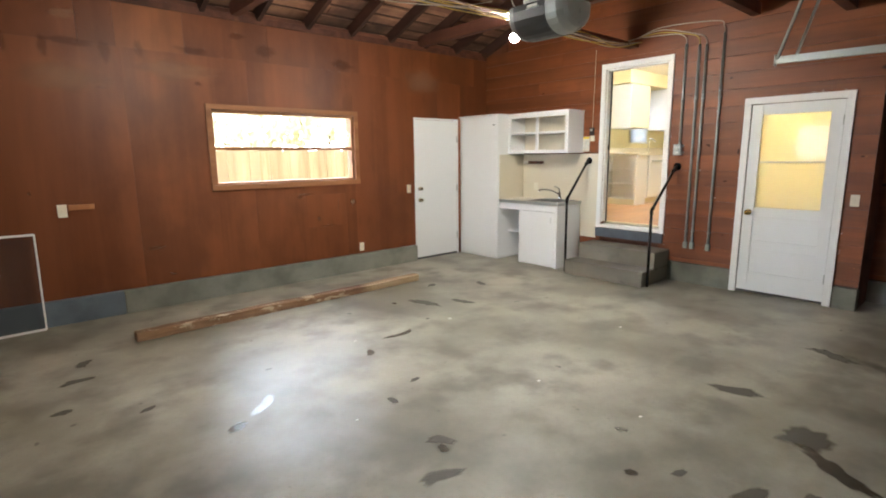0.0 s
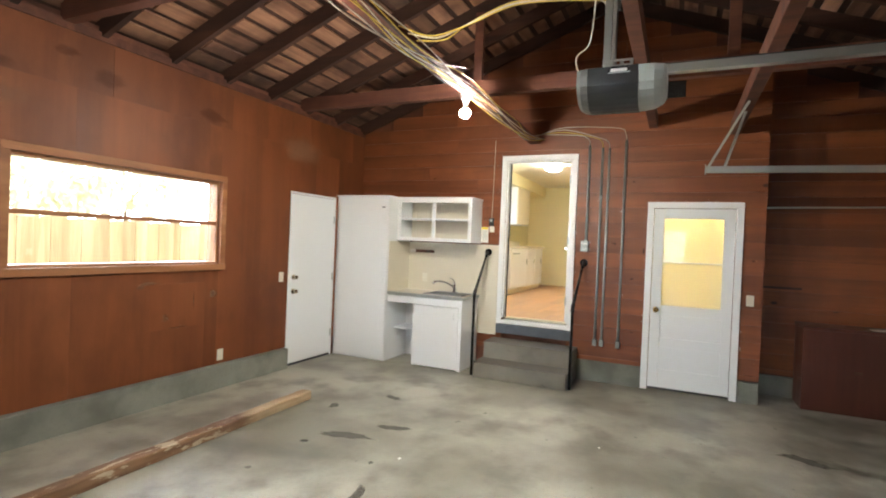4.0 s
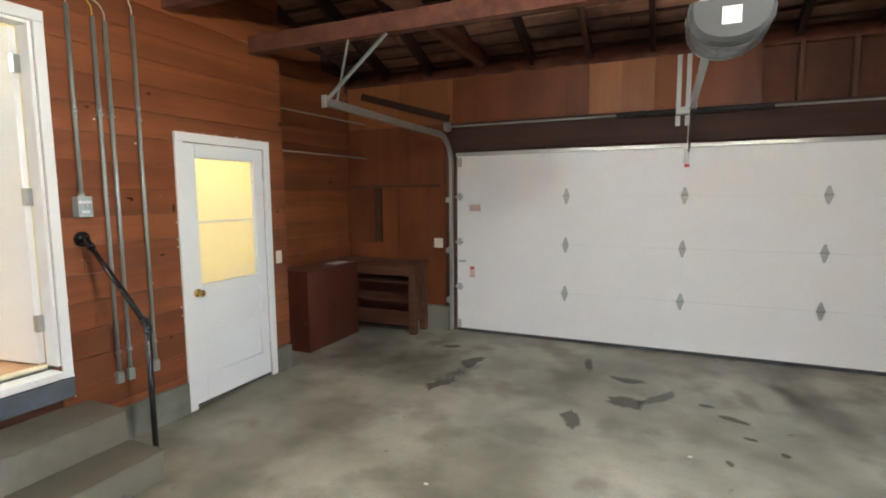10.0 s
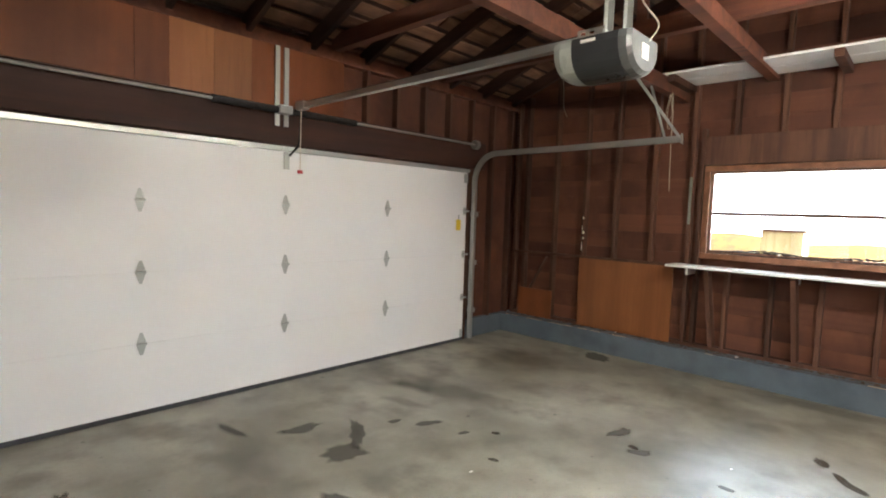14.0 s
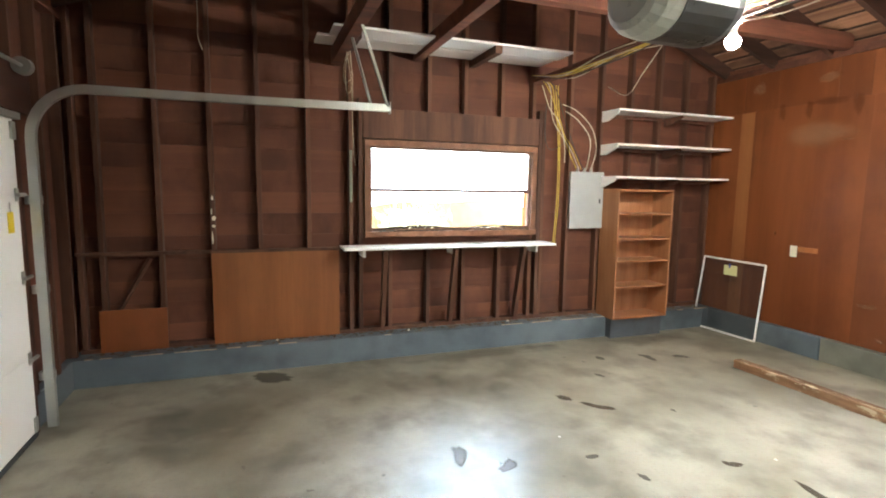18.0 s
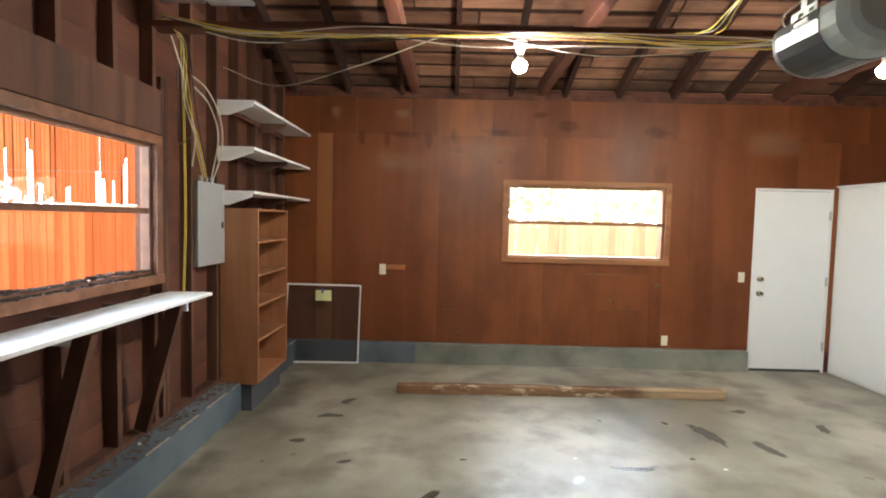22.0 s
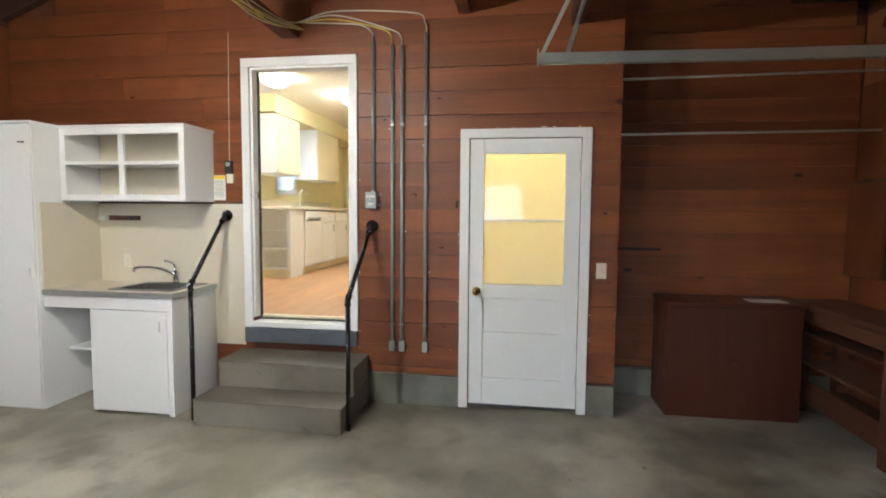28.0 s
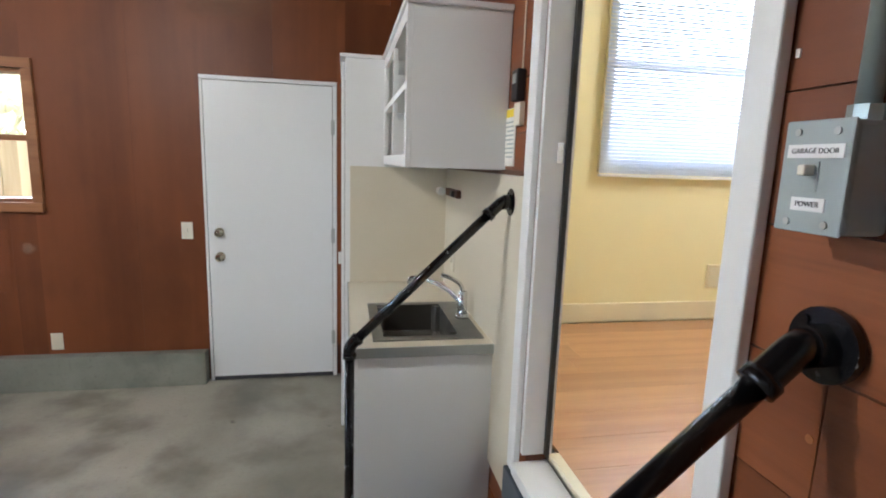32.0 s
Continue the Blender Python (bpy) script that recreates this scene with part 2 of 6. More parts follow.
PLYPALE = wood("pale_plywood", (0.30, 0.110, 0.036), (0.40, 0.16, 0.055), 2, 4.0, 0.5, 0.10, 0.25)
PLYMID = wood("honey_plywood", (0.24, 0.086, 0.030), (0.33, 0.130, 0.045), 2, 3.0, 0.45, 0.1, 0.4)
CASEWOOD = wood("bookcase_wood", (0.30, 0.125, 0.055), (0.42, 0.20, 0.095), 2, 9.0, 0.5, 0.08, 0.3)
TRIMWOOD = wood("window_trim_wood", (0.24, 0.095, 0.036), (0.36, 0.155, 0.06), 0, 8.0, 0.5, 0.12, 0.3)
DARKTRIM = wood("dark_window_trim", (0.15, 0.062, 0.030), (0.25, 0.11, 0.055), 0, 8.0, 0.55, 0.12, 0.3)
DARKCAB = wood("dark_cabinet", (0.060, 0.0135, 0.0065), (0.088, 0.021, 0.010), 2, 4.0, 0.42, 0.08, 0.2)
BENCHWOOD = wood("bench_wood", (0.066, 0.024, 0.012), (0.128, 0.051, 0.025), 0, 9.0, 0.6, 0.2, 0.5)
KNOT = simple("wood_knot", (0.045, 0.018, 0.009), 0.8, 0, 0.3, 30, spec=0.1)
OLDBEAM = peeling_timber("old_floor_beam")
FLOORING = wood("vinyl_plank", (0.46, 0.24, 0.115), (0.60, 0.345, 0.175), 0, 5.0, 0.38, 0.12, 0.15)
CONCRETE = concrete_material("floor_concrete", (0.180, 0.163, 0.118), (0.43, 0.402, 0.325), 0.36, 0.56)
CONCRETE.node_tree.nodes["Principled BSDF"].inputs["Coat Weight"].default_value = 0.075
CONCRETE.node_tree.nodes["Principled BSDF"].inputs["Coat Roughness"].default_value = 0.42
KERB = concrete_material("kerb_concrete", (0.150, 0.153, 0.125), (0.265, 0.268, 0.225), 0.7, 0.9, False)
KERBPAINT = concrete_material("kerb_painted", (0.088, 0.112, 0.138), (0.145, 0.175, 0.20), 0.55, 0.75, False)
STEPCON = concrete_material("step_concrete", (0.155, 0.139, 0.108), (0.285, 0.262, 0.212), 0.5, 0.75)
# step concrete again, with tread dirt and shade put into a darker tone
STEPDARK = concrete_material("step_tread", (0.095, 0.082, 0.060), (0.165, 0.148, 0.115), 0.45, 0.7)
STAIN = floor_stain_material("oil_puddle", (0.048, 0.039, 0.028), 0.24, 0.02, 0.35, 0.75)
DAMP = floor_stain_material("damp_patch", (0.085, 0.075, 0.056), 0.42, 0.05, 0.55, 0.72)
TYRE = floor_stain_material("tyre_grime", (0.075, 0.064, 0.046), 0.42, 0.05, 1.0, 0.30)
WHITE = simple("white_gloss_paint", (0.80, 0.80, 0.79), 0.42, 0, 0.012, 1.2, 0.02, even=True)
WHITECOOL = simple("white_door_paint", (0.79, 0.80, 0.80), 0.40, 0, 0.012, 1.2, 0.02, even=True)
DOORPANEL = simple("garage_door_skin", (0.86, 0.86, 0.85), 0.42, 0, 0.015, 1.5, 0.10, even=True)
LAMINATE = simple("cream_laminate", (0.66, 0.60, 0.47), 0.34, 0, 0.03, 2.0, even=True)
YELLOW = simple("yellow_wall_paint", (0.86, 0.78, 0.48), 0.65, 0, 0.02, 1.2, even=True)
CREAMTRIM = simple("cream_trim_paint", (0.80, 0.72, 0.52), 0.45, 0, 0.04, 2.0)
CEILPAINT = simple("ceiling_paint", (0.84, 0.80, 0.66), 0.8, 0, 0.03, 2.0)
STEEL = simple("galvanised_steel", (0.46, 0.48, 0.46), 0.36, 0.85, 0.03, 9.0, 0.02, even=True)
CONDUIT = simple("zinc_conduit", (0.36, 0.41, 0.39), 0.34, 0.6, 0.03, 9.0, 0.02, even=True)
CHROME = simple("chrome", (0.80, 0.80, 0.80), 0.10, 1.0, 0.04, 8.0, 0.01)
STAINLESS = simple("stainless_sink", (0.26, 0.255, 0.24), 0.38, 1.0, 0.05, 6.0)
BRASS = simple("brass", (0.62, 0.42, 0.14), 0.22, 1.0, 0.1, 12.0)
NICKEL = simple("worn_nickel", (0.56, 0.50, 0.38), 0.24, 1.0, 0.1, 12.0)
BLACKPIPE = simple("black_pipe", (0.005, 0.005, 0.006), 0.16, 0.0, 0.3, 30.0, 0.08)
tt, pb = nodes_of(BLACKPIPE)
chips = ramp(tt, noise_of(tt, 42, 5, (1, 1, 0.6)), 0.665, 0.69)
tt.links.new(mix_rgb(tt, chips, (0.005, 0.005, 0.006), (0.30, 0.31, 0.30)), pb.inputs["Base Color"])
GREYBOX = simple("grey_enamel", (0.34, 0.38, 0.38), 0.42, 0.0, 0.08, 5.0)
PANELGREY = simple("panel_enamel", (0.36, 0.37, 0.37), 0.45, 0.1, 0.08, 4.0)
OPENERGREY = simple("opener_plastic", (0.030, 0.032, 0.034), 0.35, 0, 0.1, 9.0)
LENS = simple("opener_lens", (0.40, 0.43, 0.40), 0.35, 0, 0.04, 5.0)
IVORY = simple("ivory_plastic", (0.74, 0.70, 0.58), 0.4, 0, 0.04, 9.0)
BLACK = simple("black_plastic", (0.018, 0.018, 0.02), 0.45, 0, 0.2, 12.0)
RUBBER = simple("rubber_seal", (0.05, 0.052, 0.058), 0.7, 0, 0.2, 12.0)
BLUETHRESH = simple("grey_painted_board", (0.085, 0.098, 0.118), 0.5, 0, 0.2, 8.0)
YELLOWWIRE = simple("yellow_cable", (0.62, 0.46, 0.07), 0.5, 0, 0.1, 20.0)
WHITEWIRE = simple("white_cable", (0.62, 0.56, 0.46), 0.5, 0, 0.1, 20.0)
BLACKWIRE = simple("black_cable", (0.03, 0.03, 0.03), 0.5, 0, 0.1, 20.0)
ROPE = simple("rope", (0.45, 0.38, 0.28), 0.9, 0, 0.2, 40.0)
PAPER = simple("paper", (0.78, 0.76, 0.70), 0.8, 0, 0.05, 5.0)
NOTEPAPER = simple("yellow_note", (0.74, 0.72, 0.36), 0.8, 0, 0.05, 5.0)
REDINK = simple("red_ink", (0.50, 0.05, 0.05), 0.7, 0, 0.1, 9.0)
YELLOWTAG = simple("yellow_tag", (0.80, 0.62, 0.03), 0.6, 0, 0.05, 9.0)
DARKVOID = simple("dark_vent", (0.012, 0.010, 0.009), 0.9, 0, 0.2, 9.0)
GRASS = simple("dry_lawn", (0.26, 0.22, 0.09), 0.9, 0, 0.4, 3.0, 0.4)
FENCEWOOD = wood("fence_wood", (0.36, 0.26, 0.13), (0.52, 0.41, 0.23), 2, 6.0, 0.8, 0.12, 0.3)
REDFENCE = wood("red_fence_wood", (0.21, 0.045, 0.013), (0.31, 0.077, 0.024), 2, 6.0, 0.9, 0.16, 0.2, spec=0.0)
DRYGRASS = simple("dry_grass", (0.23, 0.125, 0.025), 0.9, 0, 0.4, 2.0, 0.4)
CLEAR = glass_material("window_glass")
OLDGLASS = glass_material("dusty_door_glass", (1, 1, 1), 0.02)
OLDGLASS.node_tree.nodes["Principled BSDF"].inputs["IOR"].default_value = 1.22
BULB = glowing("lit_bulb", (1.0, 0.90, 0.745), 1500)
GLOBE = glowing("lit_ceiling_shade", (1.0, 0.94, 0.80), 46)
GLOBE_FAR = glowing("lit_far_shade", (1.0, 0.94, 0.80), 95)
BACKDROP_W = glowing("bright_overcast_west", (0.76, 0.88, 1.0), 21.0)
BACKDROP_N = glowing("bright_overcast_north", (0.82, 0.91, 1.0), 18.5)
SHADECLOTH = simple("yellow_shade_cloth", (0.90, 0.84, 0.58), 0.8, 0, 0.02, 2.0, even=True)
SHEET = wood("worn_plywood_sheet", (0.20, 0.068, 0.020), (0.275, 0.102, 0.033), 2, 4.0, 0.5, 0.05, 0.35)


def sheathing_material(name):
    """Old roof boards whose shade changes from board to board, with long grain and soot."""
    m = bpy.data.materials.new(name)
    t, b = nodes_of(m)
    geo = t.nodes.new("ShaderNodeNewGeometry")
    grain = noise_of(t, 7.0, 5, (0.08, 1, 1), distort=0.5)
    soot = noise_of(t, 1.1, 4)
    col = mix_rgb(t, ramp(t, grain, 0.3, 0.7), (0.158, 0.073, 0.044), (0.35, 0.182, 0.108))
    col = mix_rgb(t, ramp(t, soot, 0.40, 0.68), col, (0.075, 0.037, 0.025))
    hv = t.nodes.new("ShaderNodeHueSaturation")
    vr = t.nodes.new("ShaderNodeMapRange")
    vr.inputs["To Min"].default_value, vr.inputs["To Max"].default_value = 0.45, 1.45
    t.links.new(geo.outputs["Random Per Island"], vr.inputs["Value"])
    t.links.new(vr.outputs["Result"], hv.inputs["Value"])
    t.links.new(col, hv.inputs["Color"])
    t.links.new(hv.outputs["Color"], b.inputs["Base Color"])
    b.inputs["Roughness"].default_value = 0.9
    bump_of(t, b, grain, 0.4, 0.006)
    return m


SHEATH = sheathing_material("roof_sheathing")


# ---- builders ----
def box(bm, x0, x1, y0, y1, z0, z1, bevel=0.0):
    m = Matrix.Translation(((x0 + x1) / 2, (y0 + y1) / 2, (z0 + z1) / 2)) @ Matrix.Diagonal((abs(x1 - x0), abs(y1 - y0), abs(z1 - z0), 1))
    r = bmesh.ops.create_cube(bm, size=1, matrix=m)
    if bevel > 0:
        edges = list({e for v in r["verts"] for e in v.link_edges})
        bmesh.ops.bevel(bm, geom=edges, offset=bevel, segments=2, affect="EDGES", profile=0.5)
    return bm


def block(x0, x1, y0, y1, z0, z1, bevel=0.0):
    return box(bmesh.new(), x0, x1, y0, y1, z0, z1, bevel)


def rod(bm, a, b, r, n=12, r2=None):
    a, b = Vector(a), Vector(b)
    d = b - a
    m = Matrix.Translation((a + b) / 2) @ d.to_track_quat("Z", "Y").to_matrix().to_4x4()
    bmesh.ops.create_cone(bm, cap_ends=True, segments=n, radius1=r, radius2=r if r2 is None else r2, depth=d.length, matrix=m)
    return bm


def pipe(bm, pts, r, n=8):
    """A swept round tube along a list of points."""
    pts = [Vector(p) for p in pts]
    rings = []
    up = Vector((0.13, 0.21, 0.97))
    for i, p in enumerate(pts):
        d = (pts[min(i + 1, len(pts) - 1)] - pts[max(i - 1, 0)]).normalized()
        u = d.cross(up)
        if u.length < 0.2:
            u = d.cross(Vector((1, 0.1, 0)))
        u.normalize()
        w = u.cross(d)
        rings.append([bm.verts.new(p + r * (math.cos(2 * math.pi * k / n) * u + math.sin(2 * math.pi * k / n) * w)) for k in range(n)])
    for a, b in zip(rings, rings[1:]):
        best = min(range(n), key=lambda s: (a[0].co - b[s].co).length)
        for k in range(n):
            bm.faces.new((a[k], a[(k + 1) % n], b[(k + 1 + best) % n], b[(k + best) % n]))
    for ring, flip in ((rings[0], True), (rings[-1], False)):
        bm.faces.new(ring[::-1] if flip else ring)
    return bm


def curve_points(pts, steps=6):
    """Catmull-Rom points through a short list."""
    p = [Vector(q) for q in pts]
    p = [2 * p[0] - p[1]] + p + [2 * p[-1] - p[-2]]
    out = []
    for i in range(1, len(p) - 2):
        for k in range(steps):
            u = k / steps
            a, b, c, d = p[i - 1:i + 3]
            out.append(0.5 * (2 * b + (c - a) * u + (2 * a - 5 * b + 4 * c - d) * u * u + (3 * b - a - 3 * c + d) * u ** 3))
    return out + [p[-2]]


def blob(bm, cx, cy, rx, ry, turn, seed, z=0.0022, bend=0.0, fingers=0.0):
    """A thin uneven patch lying on the floor, with how far each point lies from its rim."""
    rnd = random.Random(seed)
    ph = [rnd.uniform(0, 6.28) for _ in range(6)]
    am = [rnd.uniform(0.04, 0.12) / (1 + 0.35 * j) for j in range(6)]
    soft = bm.verts.layers.float.new("soft")
    n = 56
    ca, sa = math.cos(radians(turn)), math.sin(radians(turn))
    rings = []
    for s, f0 in ((0.0, 1.0), (0.25, 0.8), (0.6, 0.5), (1.0, 0.15)):
        ring = []
        for k in range(n):
            a = 2 * math.pi * k / n
            f = f0 * (1 + sum(am[j] * math.sin((j + 2) * a + ph[j]) for j in range(6)) + fingers * math.sin(9 * a + ph[0]))
            u, v = rx * f * math.cos(a), ry * f * math.sin(a)
            v += bend * ry * math.sin(3.0 * u / rx + ph[1])
            p = bm.verts.new((cx + ca * u - sa * v, cy + sa * u + ca * v, z))
            p[soft] = s
            ring.append(p)
        rings.append(ring)
    for a, b in zip(rings, rings[1:]):
        for k in range(n):
            bm.faces.new((a[k], a[(k + 1) % n], b[(k + 1) % n], b[k]))
    bm.faces.new(rings[-1])
    return bm


def finish(name, bm, material, smooth=False):
    me = bpy.data.meshes.new(name)
    bmesh.ops.recalc_face_normals(bm, faces=bm.faces[:])
    bm.to_mesh(me)
    bm.free()
    me.materials.append(material)
    if smooth:
        for p in me.polygons:
            p.use_smooth = True
    return me


def part(name, bm, material, parent, label="", smooth=False):
    ob = new(name, finish(name, bm, material, smooth))
    if parent is not None:
        ob.parent = parent
        ob.matrix_parent_inverse = parent.matrix_basis.inverted()
    return tagged(ob, label)


def thing(name, at, label, category, group=""):
    ob = new(name)
    ob.empty_display_size = 0.1
    ob.location = at
    ob.matrix_basis = Matrix.Translation(at)
    return tagged(ob, label, category, group)


def solid(name, bm, material, label, category, group="", smooth=False):
    return tagged(new(name, finish(name, bm, material, smooth)), label, category, group)


def structure(name, bm, material, label=""):
    return tagged(new(name, finish(name, bm, material)), label, kind="structure")


def cut(rect, holes):
    """The rectangles (u0, u1, v0, v1) that stay of one when holes are taken out."""
    left = [rect]
    for h in holes:
        nxt = []
        for u0, u1, v0, v1 in left:
            a0, a1, b0, b1 = max(u0, h[0]), min(u1, h[1]), max(v0, h[2]), min(v1, h[3])
            if a0 >= a1 or b0 >= b1:
                nxt.append((u0, u1, v0, v1))
                continue
            for r in ((u0, a0, v0, v1), (a1, u1, v0, v1), (a0, a1, v0, b0), (a0, a1, b1, v1)):
                if r[1] - r[0] > 0.004 and r[3] - r[2] > 0.004:
                    nxt.append(r)
        left = nxt
    return left


def wall_mesh(axis, a, b, rect, holes):
    bm = bmesh.new()
    for u0, u1, v0, v1 in cut(rect, holes):
        if axis == "x":
            box(bm, a, b, u0, u1, v0, v1)
        else:
            box(bm, u0, u1, a, b, v0, v1)
    return bm


def under_roof(bm):
    """Cut a gable wall off along both roof slopes."""
    for s in (-1, 1):
        top = Vector((0, RIDGE_Y, roof_z(RIDGE_Y) + 0.17))
        bmesh.ops.bisect_plane(bm, geom=bm.verts[:] + bm.edges[:] + bm.faces[:], plane_co=top, plane_no=Vector((0, s * SLOPE, 1)), clear_outer=True)
        rim = [e for e in bm.edges if e.is_boundary]
        if rim:
            bmesh.ops.holes_fill(bm, edges=rim)
    return bm


def text_part(name, words, size, m, material, parent):
    c = bpy.data.curves.new(name, "FONT")
    c.body, c.size, c.align_x, c.align_y, c.extrude = words, size, "CENTER", "CENTER", 0.0004
    ob = new(name, c)
    ob.data.materials.append(material)
    ob.parent = parent
    ob.matrix_parent_inverse = parent.matrix_basis.inverted()
    ob.matrix_basis = m
    return ob


# ---- openings ----
KD = (2.890, 3.718, 0.60, 2.628)          # kitchen doorway
BD = (1.150, 1.967, 0.0, 2.050)         # half-glazed door
ND = (4.44, 5.29, 0.02, 2.08)           # side door to the garden
NWIN = (1.637, 3.43, 1.252, 2.072)       # window in the plywood wall
WWIN = (1.525, 3.315, 1.26, 2.100)      # window in the stud wall
WOPEN = (1.475, 3.365, 1.21, 2.150)     # its opening through the outer siding

# ---- floor and kerbs ----
structure("floor", block(W - 0.2, AX + 0.1, S - 0.35, N + 0.2, -0.15, 0.0), CONCRETE, "worn grey concrete garage slab with oil stains")
structure("kerb_north", block(0.62, ND[0] - 0.02, N - 0.07, N + 0.03, -0.01, 0.235, 0.008), KERB, "bare grey concrete foundation kerb")
structure("kerb_north_painted", block(W - 0.1, 0.618, N - 0.072, N + 0.03, -0.01, 0.236, 0.008), KERBPAINT, "blue-grey painted foundation kerb")
kerb_west = structure("kerb_west", block(W - 0.1, W + 0.17, S - 0.1, N - 0.072, -0.01, 0.24, 0.008), KERBPAINT, "blue-grey painted foundation kerb")
structure("kerb_east", block(E - 0.02, E + 0.1, BD[1] + 0.065, 2.76, -0.01, 0.24, 0.008), KERB, "bare concrete foundation kerb beside the steps")
structure("kerb_east_short", block(E - 0.02, E + 0.1, RET, BD[0] - 0.075, -0.01, 0.22, 0.008), KERB, "short concrete kerb beside the half-glazed door")
structure("kerb_alcove", block(AX - 0.03, AX + 0.1, S, RET, -0.01, 0.22, 0.008), KERB, "concrete kerb at the back of the alcove")
structure("kerb_south", block(GX1 + 0.09, AX, S - 0.02, S + 0.06, -0.01, 0.29, 0.01), KERB, "concrete kerb beside the garage door")
structure("kerb_south_west", block(W + 0.17, GX0 - 0.07, S - 0.1, S - 0.03, -0.01, 0.24, 0.008), KERBPAINT, "blue-grey painted kerb stub beside the garage door")

# ---- walls ----
wall_north = structure("wall_north", wall_mesh("y", N + 0.025, N + 0.17, (W - 0.1, AX + 0.1, 0.0, 3.15), [NWIN]), SIDING)
wall_east = structure("wall_east", under_roof(wall_mesh("x", E + 0.025, E + 0.092, (RET + 0.02, N + 0.02, 0.0, 4.5), [KD, BD])), SIDING)
structure("wall_alcove_return", under_roof(block(E + 0.03, AX + 0.1, RET, RET + 0.02, 0.0, 4.3)), SIDING)
structure("wall_alcove_back", under_roof(block(AX + 0.025, AX + 0.14, S - 0.2, RET, 0.0, 4.3)), SIDING)
wall_west = structure("wall_west", under_roof(wall_mesh("x", W - 0.16, W - 0.10, (S - 0.3, N + 0.1, 0.0, 4.5), [WOPEN])), SIDING, "bare back of the outer siding behind open studs")
wall_south = structure("wall_south", wall_mesh("y", S - 0.2, S - 0.10, (W - 0.1, AX + 0.1, 0.0, 3.15), [(GX0 - 0.02, GX1 + 0.02, 0.0, GZ + 0.02)]), SIDING)

# ---- roof ----
bm = bmesh.new()
rb = random.Random(21)
for side in (-1, 1):
    ang = math.atan(SLOPE) * -side
    d = 0.07
    while d < 3.95:
        yy = RIDGE_Y + side * d
        x = W - 0.3
        while x < AX + 0.3:
            ln = min(rb.choice((1.22, 1.83, 2.44, 3.05)), AX + 0.3 - x)
            w = rb.uniform(0.128, 0.150)
            m = Matrix.Translation((x + ln / 2, yy, roof_z(yy) + 0.16)) @ Matrix.Rotation(ang, 4, "X") @ Matrix.Rotation(radians(rb.uniform(-0.35, 0.35)), 4, "Z") @ Matrix.Diagonal((ln - rb.uniform(0.004, 0.03), w, 0.02, 1))
            bmesh.ops.create_cube(bm, size=1, matrix=m)
            x += ln
        d += 0.185
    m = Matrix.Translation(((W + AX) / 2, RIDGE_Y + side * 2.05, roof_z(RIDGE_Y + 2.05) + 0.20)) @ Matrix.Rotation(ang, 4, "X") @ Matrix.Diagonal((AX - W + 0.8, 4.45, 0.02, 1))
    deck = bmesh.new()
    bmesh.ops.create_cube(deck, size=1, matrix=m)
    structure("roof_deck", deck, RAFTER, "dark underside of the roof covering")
structure("ceiling", bm, SHEATH, "open roof of spaced tan sheathing boards")
roof_frame = tagged(new("roof_frame"), "dark stained rafters under open sheathing", kind="structure")
for i in range(13):
    x = W + 0.12 + i * 0.61
    for side in (-1, 1):
        ang = math.atan(SLOPE) * -side
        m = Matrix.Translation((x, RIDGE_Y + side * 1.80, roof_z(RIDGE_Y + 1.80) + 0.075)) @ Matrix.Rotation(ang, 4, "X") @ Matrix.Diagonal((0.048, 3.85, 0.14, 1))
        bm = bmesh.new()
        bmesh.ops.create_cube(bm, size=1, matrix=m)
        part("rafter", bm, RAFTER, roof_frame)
part("ridge_board", block(W - 0.1, AX + 0.1, RIDGE_Y - 0.02, RIDGE_Y + 0.02, roof_z(RIDGE_Y) - 0.06, roof_z(RIDGE_Y) + 0.14), BEAM, roof_frame)
for x in (0.55, 1.98, 4.62):
    part("tie_beam", block(x - 0.045, x + 0.045, S - 0.05, N + 0.02, 3.08, 3.23, 0.004), BEAM, roof_frame)
    for yy in (1.35, 3.65):
        part("web_post", block(x - 0.02, x + 0.02, yy - 0.045, yy + 0.045, 3.23, roof_z(yy) + 0.02), BEAM, roof_frame)
part("strongback", block(W - 0.05, E + 0.02, 1.16, 1.25, 2.845, 2.985, 0.004), BEAM, roof_frame)
part("strongback", block(W - 0.05, E + 0.02, 1.97, 2.06, 2.955, 3.078, 0.004), BEAM, roof_frame)
part("wall_plate", block(W - 0.1, AX, N - 0.012, N + 0.02, 3.03, 3.10, 0.003), BEAM, roof_frame)
part("wall_plate", block(W - 0.1, AX, S - 0.10, S - 0.01, 2.985, 3.09, 0.003), BEAM, roof_frame)


